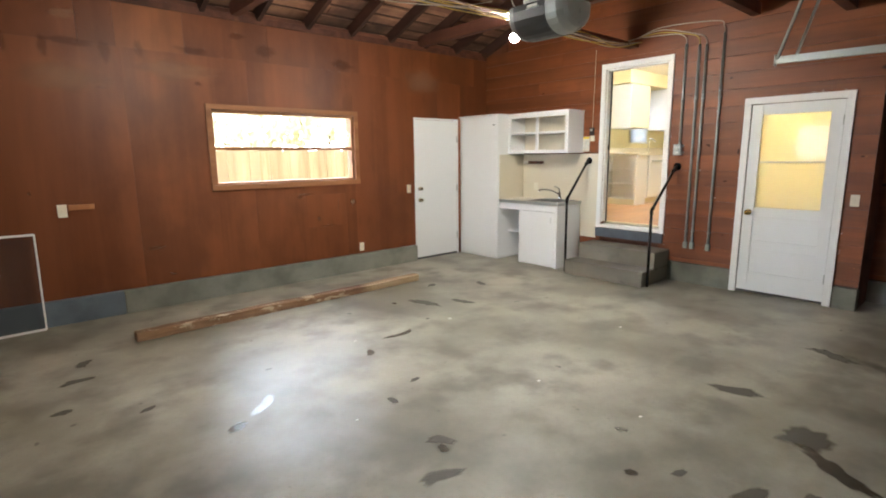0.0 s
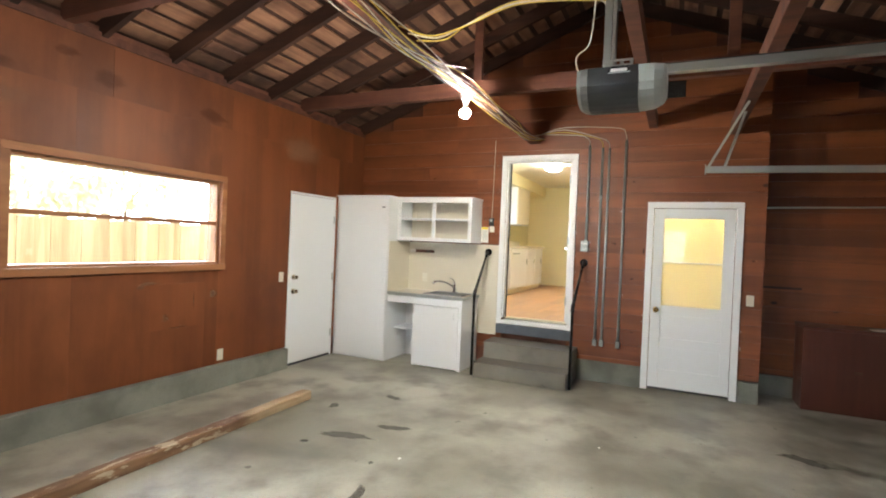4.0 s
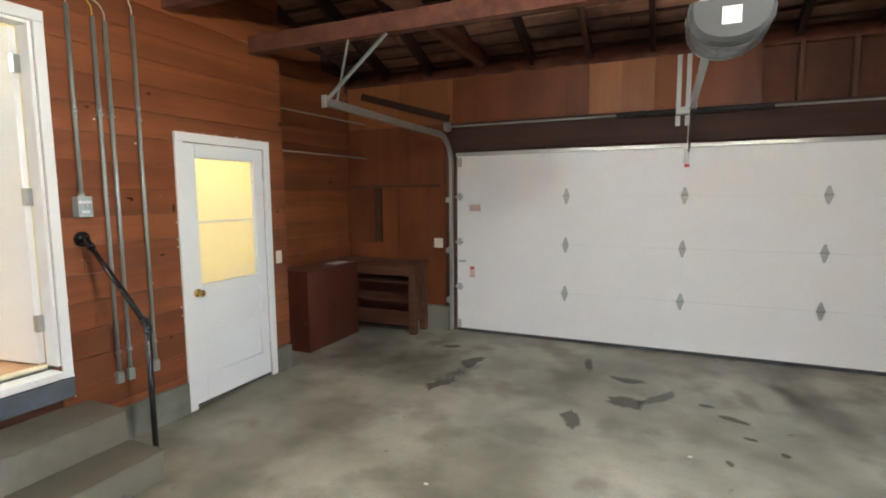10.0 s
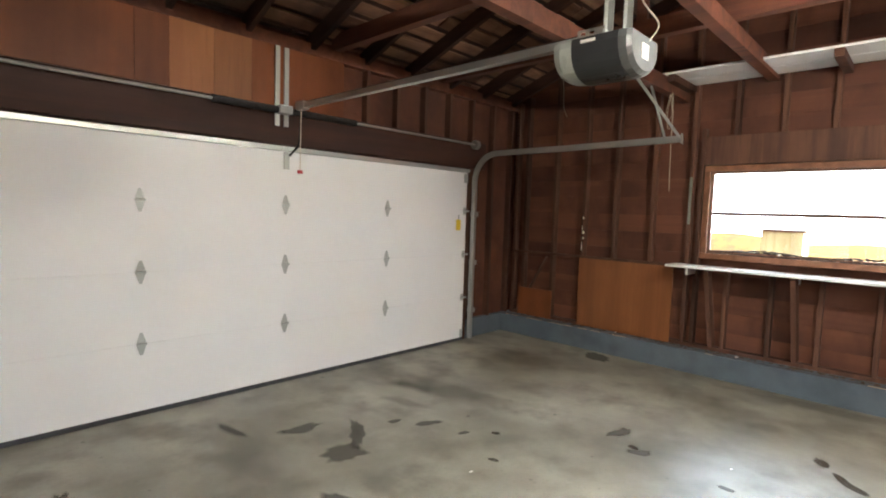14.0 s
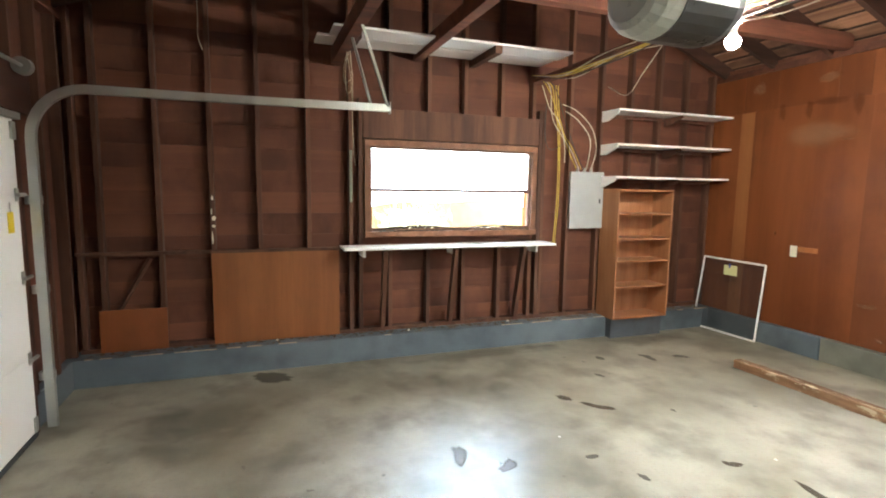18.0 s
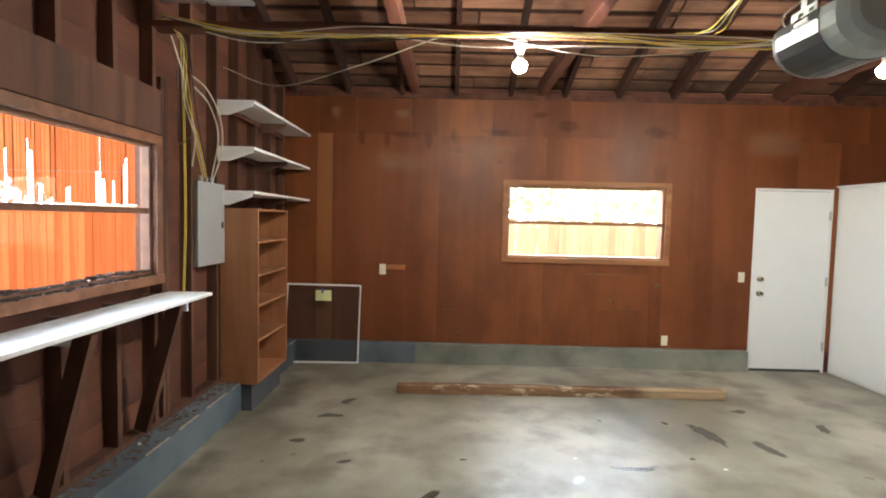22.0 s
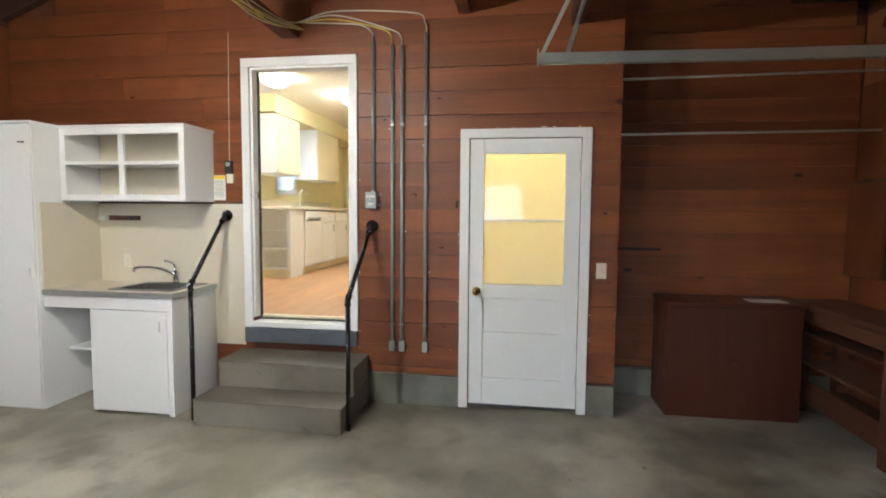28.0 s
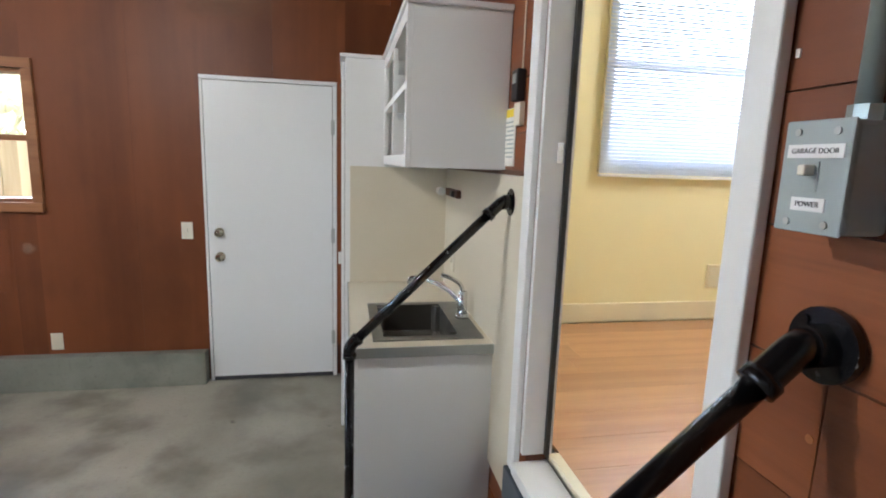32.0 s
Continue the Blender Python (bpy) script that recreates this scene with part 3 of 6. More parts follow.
# ---- garage door ----
def garage_door():
    door = thing("garage_door", ((GX0 + GX1) / 2, S - 0.03, 0), "closed white insulated sectional garage door with steel hinges", "garage door")
    z = [0.035, 0.545, 1.083, 1.615, GZ]
    for a, b in zip(z, z[1:]):
        part("section", block(GX0, GX1, S - 0.05, S, a + 0.0004, b - 0.0006, 0.0012), DOORPANEL, door, "white embossed door section")
    # unseen sheet added so daylight cannot leak through the section joints
    part("joint_backing", block(GX0 + 0.01, GX1 - 0.01, S - 0.058, S - 0.051, 0.04, GZ - 0.01), DOORPANEL, door)
    part("bottom_seal", block(GX0, GX1, S - 0.045, S + 0.006, 0.0, 0.034), RUBBER, door)
    part("top_strut", block(GX0, GX1, S + 0.001, S + 0.045, GZ - 0.045, GZ - 0.004, 0.004), STEEL, door)
    for zz in z[1:4]:
        for x in (1.333, 2.51, 3.671):
            bm = bmesh.new()
            for k, s in ((1, 0.085), (-1, 0.085)):
                v = [bm.verts.new((x + dx, S + 0.004, zz + k * dz)) for dx, dz in ((-0.032, 0.012), (-0.009, s), (0.009, s), (0.032, 0.012))]
                u = [bm.verts.new((p.co.x, S + 0.001, p.co.z)) for p in v]
                bm.faces.new(v)
                for j in range(4):
                    bm.faces.new((v[j], v[(j + 1) % 4], u[(j + 1) % 4], u[j]))
            rod(bm, (x - 0.034, S + 0.010, zz), (x + 0.034, S + 0.010, zz), 0.011, 10)
            part("hinge", bm, STEEL, door)
        for x in (GX0 + 0.035, GX1 - 0.035):
            bm = block(x - 0.022, x + 0.022, S + 0.001, S + 0.010, zz - 0.042, zz + 0.042, 0.003)
            rod(bm, (x - 0.05, S + 0.03, zz), (x + 0.05, S + 0.03, zz), 0.012, 10)
            part("roller_hinge", bm, STEEL, door)
    for x in (GX0 + 0.03, GX1 - 0.03):
        part("bottom_bracket", block(x - 0.022, x + 0.022, S + 0.001, S + 0.014, 0.04, 0.14, 0.003), STEEL, door)
        part("top_bracket", block(x - 0.03, x + 0.03, S + 0.001, S + 0.016, GZ - 0.17, GZ - 0.06, 0.003), STEEL, door)
    part("opener_bracket", block(2.485, 2.535, S + 0.001, S + 0.02, 1.93, 2.08, 0.003), STEEL, door)
    part("warning_sticker", block(4.66, 4.79, S + 0.0005, S + 0.002, 1.45, 1.52), simple("pale_red_sticker", (0.62, 0.40, 0.36), 0.6, 0, 0.3, 60), door)
    part("warning_sticker", block(4.73, 4.79, S + 0.0005, S + 0.002, 0.66, 0.78), simple("red_white_sticker", (0.70, 0.50, 0.46), 0.6, 0, 0.4, 50), door)
    part("warning_sticker", block(4.735, 4.785, S + 0.002, S + 0.0035, 0.76, 0.79), REDINK, door)
    tag = part("warning_tag", block(0.17, 0.25, S + 0.0005, S + 0.003, 1.38, 1.51), YELLOWTAG, door, "bright yellow warning tag")
    part("tag_string", block(0.205, 0.212, S + 0.0005, S + 0.003, 1.51, 1.57), BLACKWIRE, tag)
    part("latch", block(4.84, 4.93, S + 0.001, S + 0.018, 0.84, 0.865, 0.003), STEEL, door)
    return door


garage_door()


def door_track(x, s, label, toe=0.0):
    """Vertical track, curve and overhead rail on one side of the garage door, with its hangers."""
    tr = thing("door_track", (x, S + 0.05, 0), label, "door track", "garage door tracks")
    bm = bmesh.new()
    path = [(x, S + 0.07, 0.03), (x, S + 0.07, 1.0), (x, S + 0.07, 1.98)]
    for k in range(1, 10):
        a = radians(10 * k)
        path.append((x, S + 0.07 + 0.33 * (1 - math.cos(a)), 1.98 + 0.33 * math.sin(a)))
    path.append((x + toe * 0.45, 0.3, 2.315))
    path.append((x + toe, 1.51, 2.335))
    xe = x + toe
    for dx, dn in ((-0.016, 0), (0.016, 0)):
        q = [Vector(p) + Vector((dx, 0, 0)) for p in path]
        ring = []
        for i, p in enumerate(q):
            d = (q[min(i + 1, len(q) - 1)] - q[max(i - 1, 0)]).normalized()
            n = Vector((0, -d.z, d.y))
            ring.append([bm.verts.new(p + n * h + Vector((t, 0, 0))) for h, t in ((-0.027, 0), (0.027, 0), (0.027, 0.0025), (-0.027, 0.0025))])
        for a, b in zip(ring, ring[1:]):
            for k in range(4):
                bm.faces.new((a[k], a[(k + 1) % 4], b[(k + 1) % 4], b[k]))
        bm.faces.new(ring[0]), bm.faces.new(ring[-1][::-1])
    part("rail", bm, STEEL, tr)
    bm = bmesh.new()
    q = [Vector(p) for p in path]
    ring = []
    for i, p in enumerate(q):
        d = (q[min(i + 1, len(q) - 1)] - q[max(i - 1, 0)]).normalized()
        n = Vector((0, -d.z, d.y))
        ring.append([bm.verts.new(p + n * h + Vector((t, 0, 0))) for h, t in ((-0.030, -0.018), (-0.027, -0.018), (-0.027, 0.018), (-0.030, 0.018))])
    for a, b in zip(ring, ring[1:]):
        for k in range(4):
            bm.faces.new((a[k], a[(k + 1) % 4], b[(k + 1) % 4], b[k]))
    part("rail_web", bm, STEEL, tr)
    for zz in (0.35, 0.95, 1.55):
        part("jamb_bracket", block(x + s * 0.02, x + s * 0.07, S + 0.0, S + 0.09, zz, zz + 0.06, 0.004), STEEL, tr)
    ang = Vector((xe - s * 0.40, 1.19, 2.90))
    bm = rod(bmesh.new(), (xe, 1.50, 2.33), ang, 0.014, 4)
    part("hanger_strap", bm, STEEL, tr, "perforated steel angle")
    bm = rod(bmesh.new(), (xe, 1.36, 2.33), (xe - s * 0.02, 1.20, 2.87), 0.012, 4)
    part("hanger_strap", bm, STEEL, tr, "perforated steel angle")
    part("end_plate", block(xe - 0.025, xe + 0.025, 1.505, 1.512, 2.29, 2.38), STEEL, tr)
    return tr


door_track(GX1 + 0.045, 1, "galvanised overhead door track on the house side")
door_track(GX0 - 0.06, -1, "galvanised overhead door track on the stud wall side", -0.085)

spring = thing("torsion_spring", (2.55, S + 0.05, 2.43), "black torsion springs on a steel shaft above the garage door", "spring")
part("shaft", rod(bmesh.new(), (GX0 - 0.10, S + 0.05, 2.43), (GX1 + 0.12, S + 0.05, 2.43), 0.0125), STEEL, spring)
for a, b in ((1.80, 2.50), (2.62, 3.17)):
    bm = rod(bmesh.new(), (a, S + 0.05, 2.43), (b, S + 0.05, 2.43), 0.026, 14)
    k = a
    while k < b:
        rod(bm, (k, S + 0.05, 2.43), (k + 0.008, S + 0.05, 2.43), 0.030, 14)
        k += 0.016
    part("coil", bm, BLACK, spring)
for x in (2.515, 2.60):
    part("bearing_plate", block(x - 0.022, x + 0.022, S - 0.0, S + 0.012, 2.30, 2.98, 0.003), STEEL, spring)
part("bearing", block(2.50, 2.62, S + 0.012, S + 0.10, 2.40, 2.47, 0.006), STEEL, spring)
for x in (GX0 - 0.08, GX1 + 0.10):
    part("cable_drum", rod(bmesh.new(), (x - 0.03, S + 0.05, 2.43), (x + 0.03, S + 0.05, 2.43), 0.055, 18), STEEL, spring)


def opener():
    op = thing("garage_door_opener", (2.44, 2.0, 2.26), "dark grey ceiling-hung garage door opener with pale light covers", "garage door opener")
    cx, cy, z1 = 2.44, 2.0, 2.44

    def shell(name, ys, material, label):
        bm = bmesh.new()
        rings = []
        for y, f in ys:
            prof = [(-0.162, z1), (-0.167, z1 - 0.035)]
            for k in range(1, 12):
                a = math.pi * k / 12
                prof.append((-0.167 * math.cos(a), z1 - 0.035 - 0.147 * math.sin(a) ** 0.8))
            prof += [(0.167, z1 - 0.035), (0.162, z1)]
            rings.append([bm.verts.new((cx + px * f, y, z1 + (pz - z1) * f)) for px, pz in prof])
        n = len(rings[0])
        for a, b in zip(rings, rings[1:]):
            for k in range(n):
                bm.faces.new((a[k], a[(k + 1) % n], b[(k + 1) % n], b[k]))
        bm.faces.new(rings[0][::-1]), bm.faces.new(rings[-1])
        return part(name, bm, material, op, label)

    shell("housing", [(cy - 0.085, 1.0), (cy + 0.150, 1.0)], OPENERGREY, "dark grey plastic housing")
    shell("light_cover", [(cy - 0.210, 0.70), (cy - 0.195, 0.83), (cy - 0.155, 0.94), (cy - 0.086, 0.985)], LENS, "pale translucent light cover")
    shell("end_cover", [(cy + 0.151, 0.99), (cy + 0.185, 0.95), (cy + 0.205, 0.86)], simple("grey_cover", (0.085, 0.09, 0.09), 0.4, 0, 0.05, 6), "light grey end cover")
    part("name_plate", block(cx - 0.170, cx - 0.1675, cy - 0.05, cy + 0.05, z1 - 0.036, z1 - 0.030), GREYBOX, op)
    part("label_plate", block(cx - 0.036, cx + 0.036, cy + 0.200, cy + 0.208, z1 - 0.105, z1 - 0.035), PAPER, op)
    for s in (-1, 1):
        bm = block(cx + s * 0.10 - 0.017, cx + s * 0.10 + 0.017, cy + 0.05, cy + 0.054, z1 + 0.0, 3.05)
        box(bm, cx + s * 0.10 - 0.017, cx + s * 0.10 - 0.014, cy + 0.05, cy + 0.084, z1, 3.05)
        part("hanger", bm, STEEL, op, "perforated steel hanger")
    part("cross_bracket", block(cx - 0.16, cx + 0.16, cy + 0.03, cy + 0.075, z1 - 0.005, z1 + 0.025, 0.004), STEEL, op)
    for x in (cx - 0.155, cx + 0.152):
        bm = bmesh.new()
        for r in cut((cy - 0.06, cy + 0.08, z1 - 0.002, z1 + 0.035), [(cy - 0.045 + 0.045 * k, cy - 0.018 + 0.045 * k, z1 + 0.010, z1 + 0.024) for k in range(3)]):
            box(bm, x, x + 0.003, r[0], r[1], r[2], r[3])
        part("slotted_bracket", bm, STEEL, op, "slotted galvanised bracket")
    bm = block(2.455, 2.50, S + 0.13, cy - 0.1, 2.445, 2.447)
    box(bm, 2.455, 2.4575, S + 0.13, cy - 0.1, 2.447, 2.485)
    box(bm, 2.4975, 2.50, S + 0.13, cy - 0.1, 2.447, 2.485)
    part("rail", bm, STEEL, op, "long galvanised drive rail")
    part("chain", rod(bmesh.new(), (2.478, S + 0.15, 2.492), (2.478, cy - 0.1, 2.492), 0.006, 6), BLACK, op)
    part("trolley", block(2.445, 2.51, -0.80, -0.68, 2.43, 2.50, 0.006), STEEL, op)
    bm = pipe(bmesh.new(), curve_points([(2.478, -0.755, 2.43), (2.482, -0.765, 2.25), (2.488, -0.775, 2.14), (2.495, S + 0.04, 2.05)], 5), 0.010)
    part("door_arm", bm, BLACK, op, "dark bent steel door arm")
    bm = pipe(bmesh.new(), curve_points([(2.505, -0.715, 2.43), (2.509, -0.715, 2.2), (2.508, -0.717, 1.92)], 4), 0.004, 6)
    cord = part("release_cord", bm, WHITEWIRE, op)
    part("cord_handle", block(2.485, 2.532, -0.727, -0.707, 1.885, 1.915, 0.006), REDINK, cord)
    part("logo_mark", block(cx + 0.1675, cx + 0.170, cy - 0.035, cy + 0.04, z1 - 0.028, z1 - 0.014), WHITE, op)
    part("logo_mark", block(cx - 0.170, cx - 0.1675, cy - 0.035, cy + 0.04, z1 - 0.028, z1 - 0.014), WHITE, op)
    return op


opener()


# ---- windows ----
def window(name, axis, face, rect, label, timber, rebate=0.0):
    """Two-light slider lying wide: timber casing, jambs, meeting rail and two panes, in a wall whose inner face is at face."""
    u0, u1, v0, v1 = rect
    out = 1 if axis == "y" else -1
    w = tagged(new(name), label, kind="structure")

    def bar(a0, a1, b0, b1, d0, d1, bevel=0.003):
        d0, d1 = sorted((face + out * d0, face + out * d1))
        return block(a0, a1, d0, d1, b0, b1, bevel) if axis == "y" else block(d0, d1, a0, a1, b0, b1, bevel)

    c = 0.06
    part("casing", bar(u0 - c, u1 + c, v1, v1 + c, -0.02, 0.02), timber, w)
    part("casing", bar(u0 - c, u1 + c, v0 - c, v0, -0.03, 0.02), timber, w)
    part("casing", bar(u0 - c, u0, v0, v1, -0.02, 0.02), timber, w)
    part("casing", bar(u1, u1 + c, v0, v1, -0.02, 0.02), timber, w)
    j = 0.022
    deep = 0.07 if rebate else 0.16
    part("jamb", bar(u0, u0 + j, v0, v1, 0.021, deep), timber, w)
    part("jamb", bar(u1 - j, u1, v0, v1, 0.021, deep), timber, w)
    part("jamb", bar(u0 + j, u1 - j, v0, v0 + j, 0.021, deep), timber, w)
    part("jamb", bar(u0 + j, u1 - j, v1 - j, v1, 0.021, deep), timber, w)
    if rebate:
        q = rebate + 0.02
        for a0, a1, b0, b1 in ((u0 - q, u0, v0 - q, v1 + q), (u1, u1 + q, v0 - q, v1 + q), (u0, u1, v0 - q, v0), (u0, u1, v1, v1 + q)):
            part("outer_stop", bar(a0, a1, b0, b1, 0.071, 0.099), timber, w)
    mid = v0 + 0.49 * (v1 - v0)
    part("meeting_rail", bar(u0 + j, u1 - j, mid - 0.018, mid + 0.018, 0.028, 0.066), timber, w)
    for a, b, d in ((v0 + j, mid - 0.018, 0.052), (mid + 0.018, v1 - j, 0.038)):
        p = part("pane", bar(u0 + j, u1 - j, a, b, d, d + 0.004, 0), CLEAR, w)
        p.visible_shadow = False
    return w


window("window_1", "y", N, NWIN, "wide timber-framed sliding window in the plywood wall", TRIMWOOD)
window("window_2", "x", W, WWIN, "wide timber-framed sliding window in the stud wall", DARKTRIM, 0.05)


# ---- doors ----
def casing_set(w, x, rect, c, z0, material=WHITE, c0=None):
    y0, y1, _, z1 = rect
    part("casing", block(x - 0.022, x, y0 - (c0 or c), y0, z0, z1, 0.004), material, w)
    part("casing", block(x - 0.022, x, y1, y1 + c, z0, z1, 0.004), material, w)
    part("casing", block(x - 0.024, x, y0 - (c0 or c), y1 + c, z1, z1 + c, 0.004), material, w)


kdoor = tagged(new("door_1"), "white-framed kitchen doorway with its white slab door standing open", kind="structure")
casing_set(kdoor, E, (KD[0] + 0.0, KD[1], KD[2], KD[3]), 0.066, 0.56, WHITE, 0.056)
for y0, y1 in ((KD[0], KD[0] + 0.02), (KD[1] - 0.02, KD[1])):
    part("jamb", block(E, E + 0.105, y0, y1, KF, KD[3], 0.002), WHITE, kdoor)
part("jamb", block(E, E + 0.105, KD[0] + 0.02, KD[1] - 0.02, KD[3] - 0.02, KD[3], 0.002), WHITE, kdoor)
part("stop_seal", block(E + 0.075, E + 0.09, KD[1] - 0.034, KD[1] - 0.02, KF, KD[3] - 0.02), BLACK, kdoor)
part("threshold", block(E - 0.03, E + 0.13, KD[0] + 0.0, KD[1], KD[2] - 0.035, KD[2] + 0.008, 0.004), WHITE, kdoor)
part("floor_edge", block(E + 0.095, E + 0.131, KD[0] + 0.021, KD[1] - 0.021, KD[2] + 0.009, KF + 0.003, 0.003), CREAMTRIM, kdoor, "cream strip at the edge of the wood floor")
part("strike_plate", block(E + 0.05, E + 0.07, KD[1] - 0.0225, KD[1] - 0.02, 1.60, 1.66), CHROME, kdoor)
leaf = part("leaf", block(E + 0.115, E + 0.86, KD[0] + 0.02, KD[0] + 0.056, KF + 0.012, KD[3] - 0.025, 0.003), WHITE, kdoor, "white slab door standing open")
for zz in (0.85, 1.60, 2.35):
    part("hinge", block(E + 0.09, E + 0.128, KD[0] + 0.02, KD[0] + 0.06, zz, zz + 0.10, 0.002), STEEL, leaf)
bm = rod(bmesh.new(), (E + 0.80, KD[0] + 0.056, 1.55), (E + 0.80, KD[0] + 0.11, 1.55), 0.012)
rod(bm, (E + 0.80, KD[0] + 0.105, 1.55), (E + 0.69, KD[0] + 0.105, 1.55), 0.009)
part("lever_handle", bm, CHROME, leaf)
swing = Matrix.Translation((E + 0.115, KD[0] + 0.02, 0)) @ Matrix.Rotation(radians(8.0), 4, "Z") @ Matrix.Translation((-E - 0.115, -KD[0] - 0.02, 0))
leaf.data.transform(swing)
for ob in leaf.children:
    ob.data.transform(swing)

bdoor = tagged(new("door_2"), "closed white half-glazed door with two lower panels", kind="structure")
casing_set(bdoor, E, BD, 0.068, 0.0)
y0, y1 = BD[0] + 0.006, BD[1] - 0.006
GL = (1.262, 1.855, 0.960, 1.936)
bm = bmesh.new()
for r in cut((y0, y1, 0.035, BD[3] - 0.006), [GL, (1.245, 1.858, 0.595, 0.855), (1.245, 1.858, 0.240, 0.495)]):
    box(bm, E - 0.004, E + 0.036, r[0], r[1], r[2], r[3])
part("leaf", bm, WHITECOOL, bdoor)
part("panel", block(E + 0.008, E + 0.024, 1.245, 1.858, 0.595, 0.855, 0.006), WHITECOOL, bdoor)
part("panel", block(E + 0.008, E + 0.024, 1.245, 1.858, 0.240, 0.495, 0.006), WHITECOOL, bdoor)
part("glazing_bar", block(E - 0.003, E + 0.026, GL[0], GL[1], 1.437, 1.452, 0.003), WHITECOOL, bdoor)
for a, b in ((GL[2], 1.437), (1.452, GL[3])):
    p = part("pane", block(E + 0.010, E + 0.014, GL[0], GL[1], a, b), OLDGLASS, bdoor)
    p.visible_shadow = False
shade = part("roller_shade", block(E + 0.040, E + 0.0415, GL[0] - 0.02, GL[1] + 0.02, GL[2] + 0.02, GL[3] + 0.06), SHADECLOTH, bdoor, "yellow cloth roller shade")
part("hem_bar", block(E + 0.038, E + 0.046, GL[0] - 0.02, GL[1] + 0.02, GL[2] + 0.005, GL[2] + 0.022, 0.002), SHADECLOTH, shade)
tt, pb = nodes_of(SHADECLOTH)
tl = tt.nodes.new("ShaderNodeBsdfTranslucent")
tl.inputs["Color"].default_value = (0.92, 0.85, 0.60, 1)
mx = tt.nodes.new("ShaderNodeMixShader")
mx.inputs[0].default_value = 0.6
tt.links.new(pb.outputs[0], mx.inputs[1])
tt.links.new(tl.outputs[0], mx.inputs[2])
tt.links.new(mx.outputs[0], tt.nodes["Material Output"].inputs["Surface"])
part("bottom_sweep", block(E - 0.002, E + 0.03, y0, y1, 0.012, 0.034), RUBBER, bdoor)
bm = rod(bmesh.new(), (E - 0.004, 1.905, 0.905), (E - 0.010, 1.905, 0.905), 0.032, 18)
rod(bm, (E - 0.01, 1.905, 0.905), (E - 0.045, 1.905, 0.905), 0.011, 12)
bmesh.ops.create_uvsphere(bm, u_segments=16, v_segments=10, radius=0.028, matrix=Matrix.Translation((E - 0.058, 1.905, 0.905)) @ Matrix.Diagonal((0.75, 1, 1, 1)))
part("knob", bm, BRASS, bdoor, "round brass knob", True)
for zz in (0.22, 1.80):
    part("hinge", block(E - 0.008, E - 0.003, BD[0] - 0.004, BD[0] + 0.014, zz, zz + 0.10, 0.002), STEEL, bdoor)

ndoor = tagged(new("door_3"), "closed white slab side door with a worn metal knob and deadbolt", kind="structure")
fx, hx = 4.462, 5.285
leaf3 = part("leaf", block(fx, hx, N - 0.006, N + 0.022, 0.03, 2.07, 0.002), WHITECOOL, ndoor, "white steel slab door")
for zz, r in ((1.07, 0.026), (0.90, 0.028)):
    bm = rod(bmesh.new(), (fx + 0.07, N - 0.006, zz), (fx + 0.07, N - 0.014, zz), r * 1.15, 18)
    rod(bm, (fx + 0.07, N - 0.014, zz), (fx + 0.07, N - 0.05, zz), r * 0.5, 12)
    bmesh.ops.create_uvsphere(bm, u_segments=14, v_segments=9, radius=r * 0.95, matrix=Matrix.Translation((fx + 0.07, N - 0.055, zz)) @ Matrix.Diagonal((1, 0.75, 1, 1)))
    part("knob" if zz < 1 else "deadbolt", bm, NICKEL, leaf3, "worn metal knob" if zz < 1 else "worn metal deadbolt", True)
for zz in (0.25, 1.0, 1.75):
    part("hinge", block(hx - 0.008, hx + 0.016, N - 0.014, N - 0.004, zz, zz + 0.10, 0.002), STEEL, ndoor)
part("bottom_sweep", block(fx, hx, N - 0.004, N + 0.02, 0.002, 0.028), RUBBER, ndoor)
part("casing", block(fx - 0.022, fx - 0.004, N - 0.010, N + 0.024, 0.0, 2.074, 0.002), WHITECOOL, ndoor)
part("casing", block(hx + 0.003, hx + 0.03, N - 0.010, N + 0.024, 0.0, 2.074, 0.002), WHITECOOL, ndoor)
part("casing", block(fx - 0.022, hx + 0.03, N - 0.010, N + 0.024, 2.076, 2.10, 0.002), WHITECOOL, ndoor)


# ---- tall cupboard, sink unit, wall cabinet ----
tall = thing("tall_cupboard", (5.62, 5.50, 0), "tall white painted cupboard with one flush door", "cupboard")
part("body", block(5.372, E, 5.095, N - 0.0, 0.0, 2.12, 0.003), WHITE, tall)
part("front_door", block(5.352, 5.370, 5.10, 5.85, 0.025, 2.10, 0.003), WHITE, tall)
part("top_panel", block(5.345, E, 5.085, N - 0.0, 2.121, 2.14, 0.003), WHITE, tall)
part("latch", block(5.343, 5.352, 5.14, 5.19, 1.98, 1.99, 0.002), BLACK, tall)
part("pull", block(5.335, 5.352, 5.13, 5.15, 1.00, 1.07, 0.005), WHITE, tall)

sinku = thing("sink_unit", (5.66, 4.55, 0), "white painted sink base with one door and an open knee space", "sink cabinet")
part("side_panel", block(5.42, E, 4.045, 4.065, 0.0, 0.86, 0.002), WHITE, sinku)
part("side_panel", block(5.42, E, 4.695, 4.715, 0.0, 0.86, 0.002), WHITE, sinku)
part("back_panel", block(E - 0.02, E - 0.004, 4.065, 5.09, 0.0, 0.86), WHITE, sinku)
part("apron", block(5.402, 5.42, 4.045, 5.09, 0.775, 0.862, 0.002), WHITE, sinku)
part("base", block(5.45, E - 0.02, 4.065, 4.695, 0.0, 0.08), WHITE, sinku)
dr = part("front_door", block(5.402, 5.419, 4.09, 4.71, 0.015, 0.768, 0.004), WHITE, sinku)
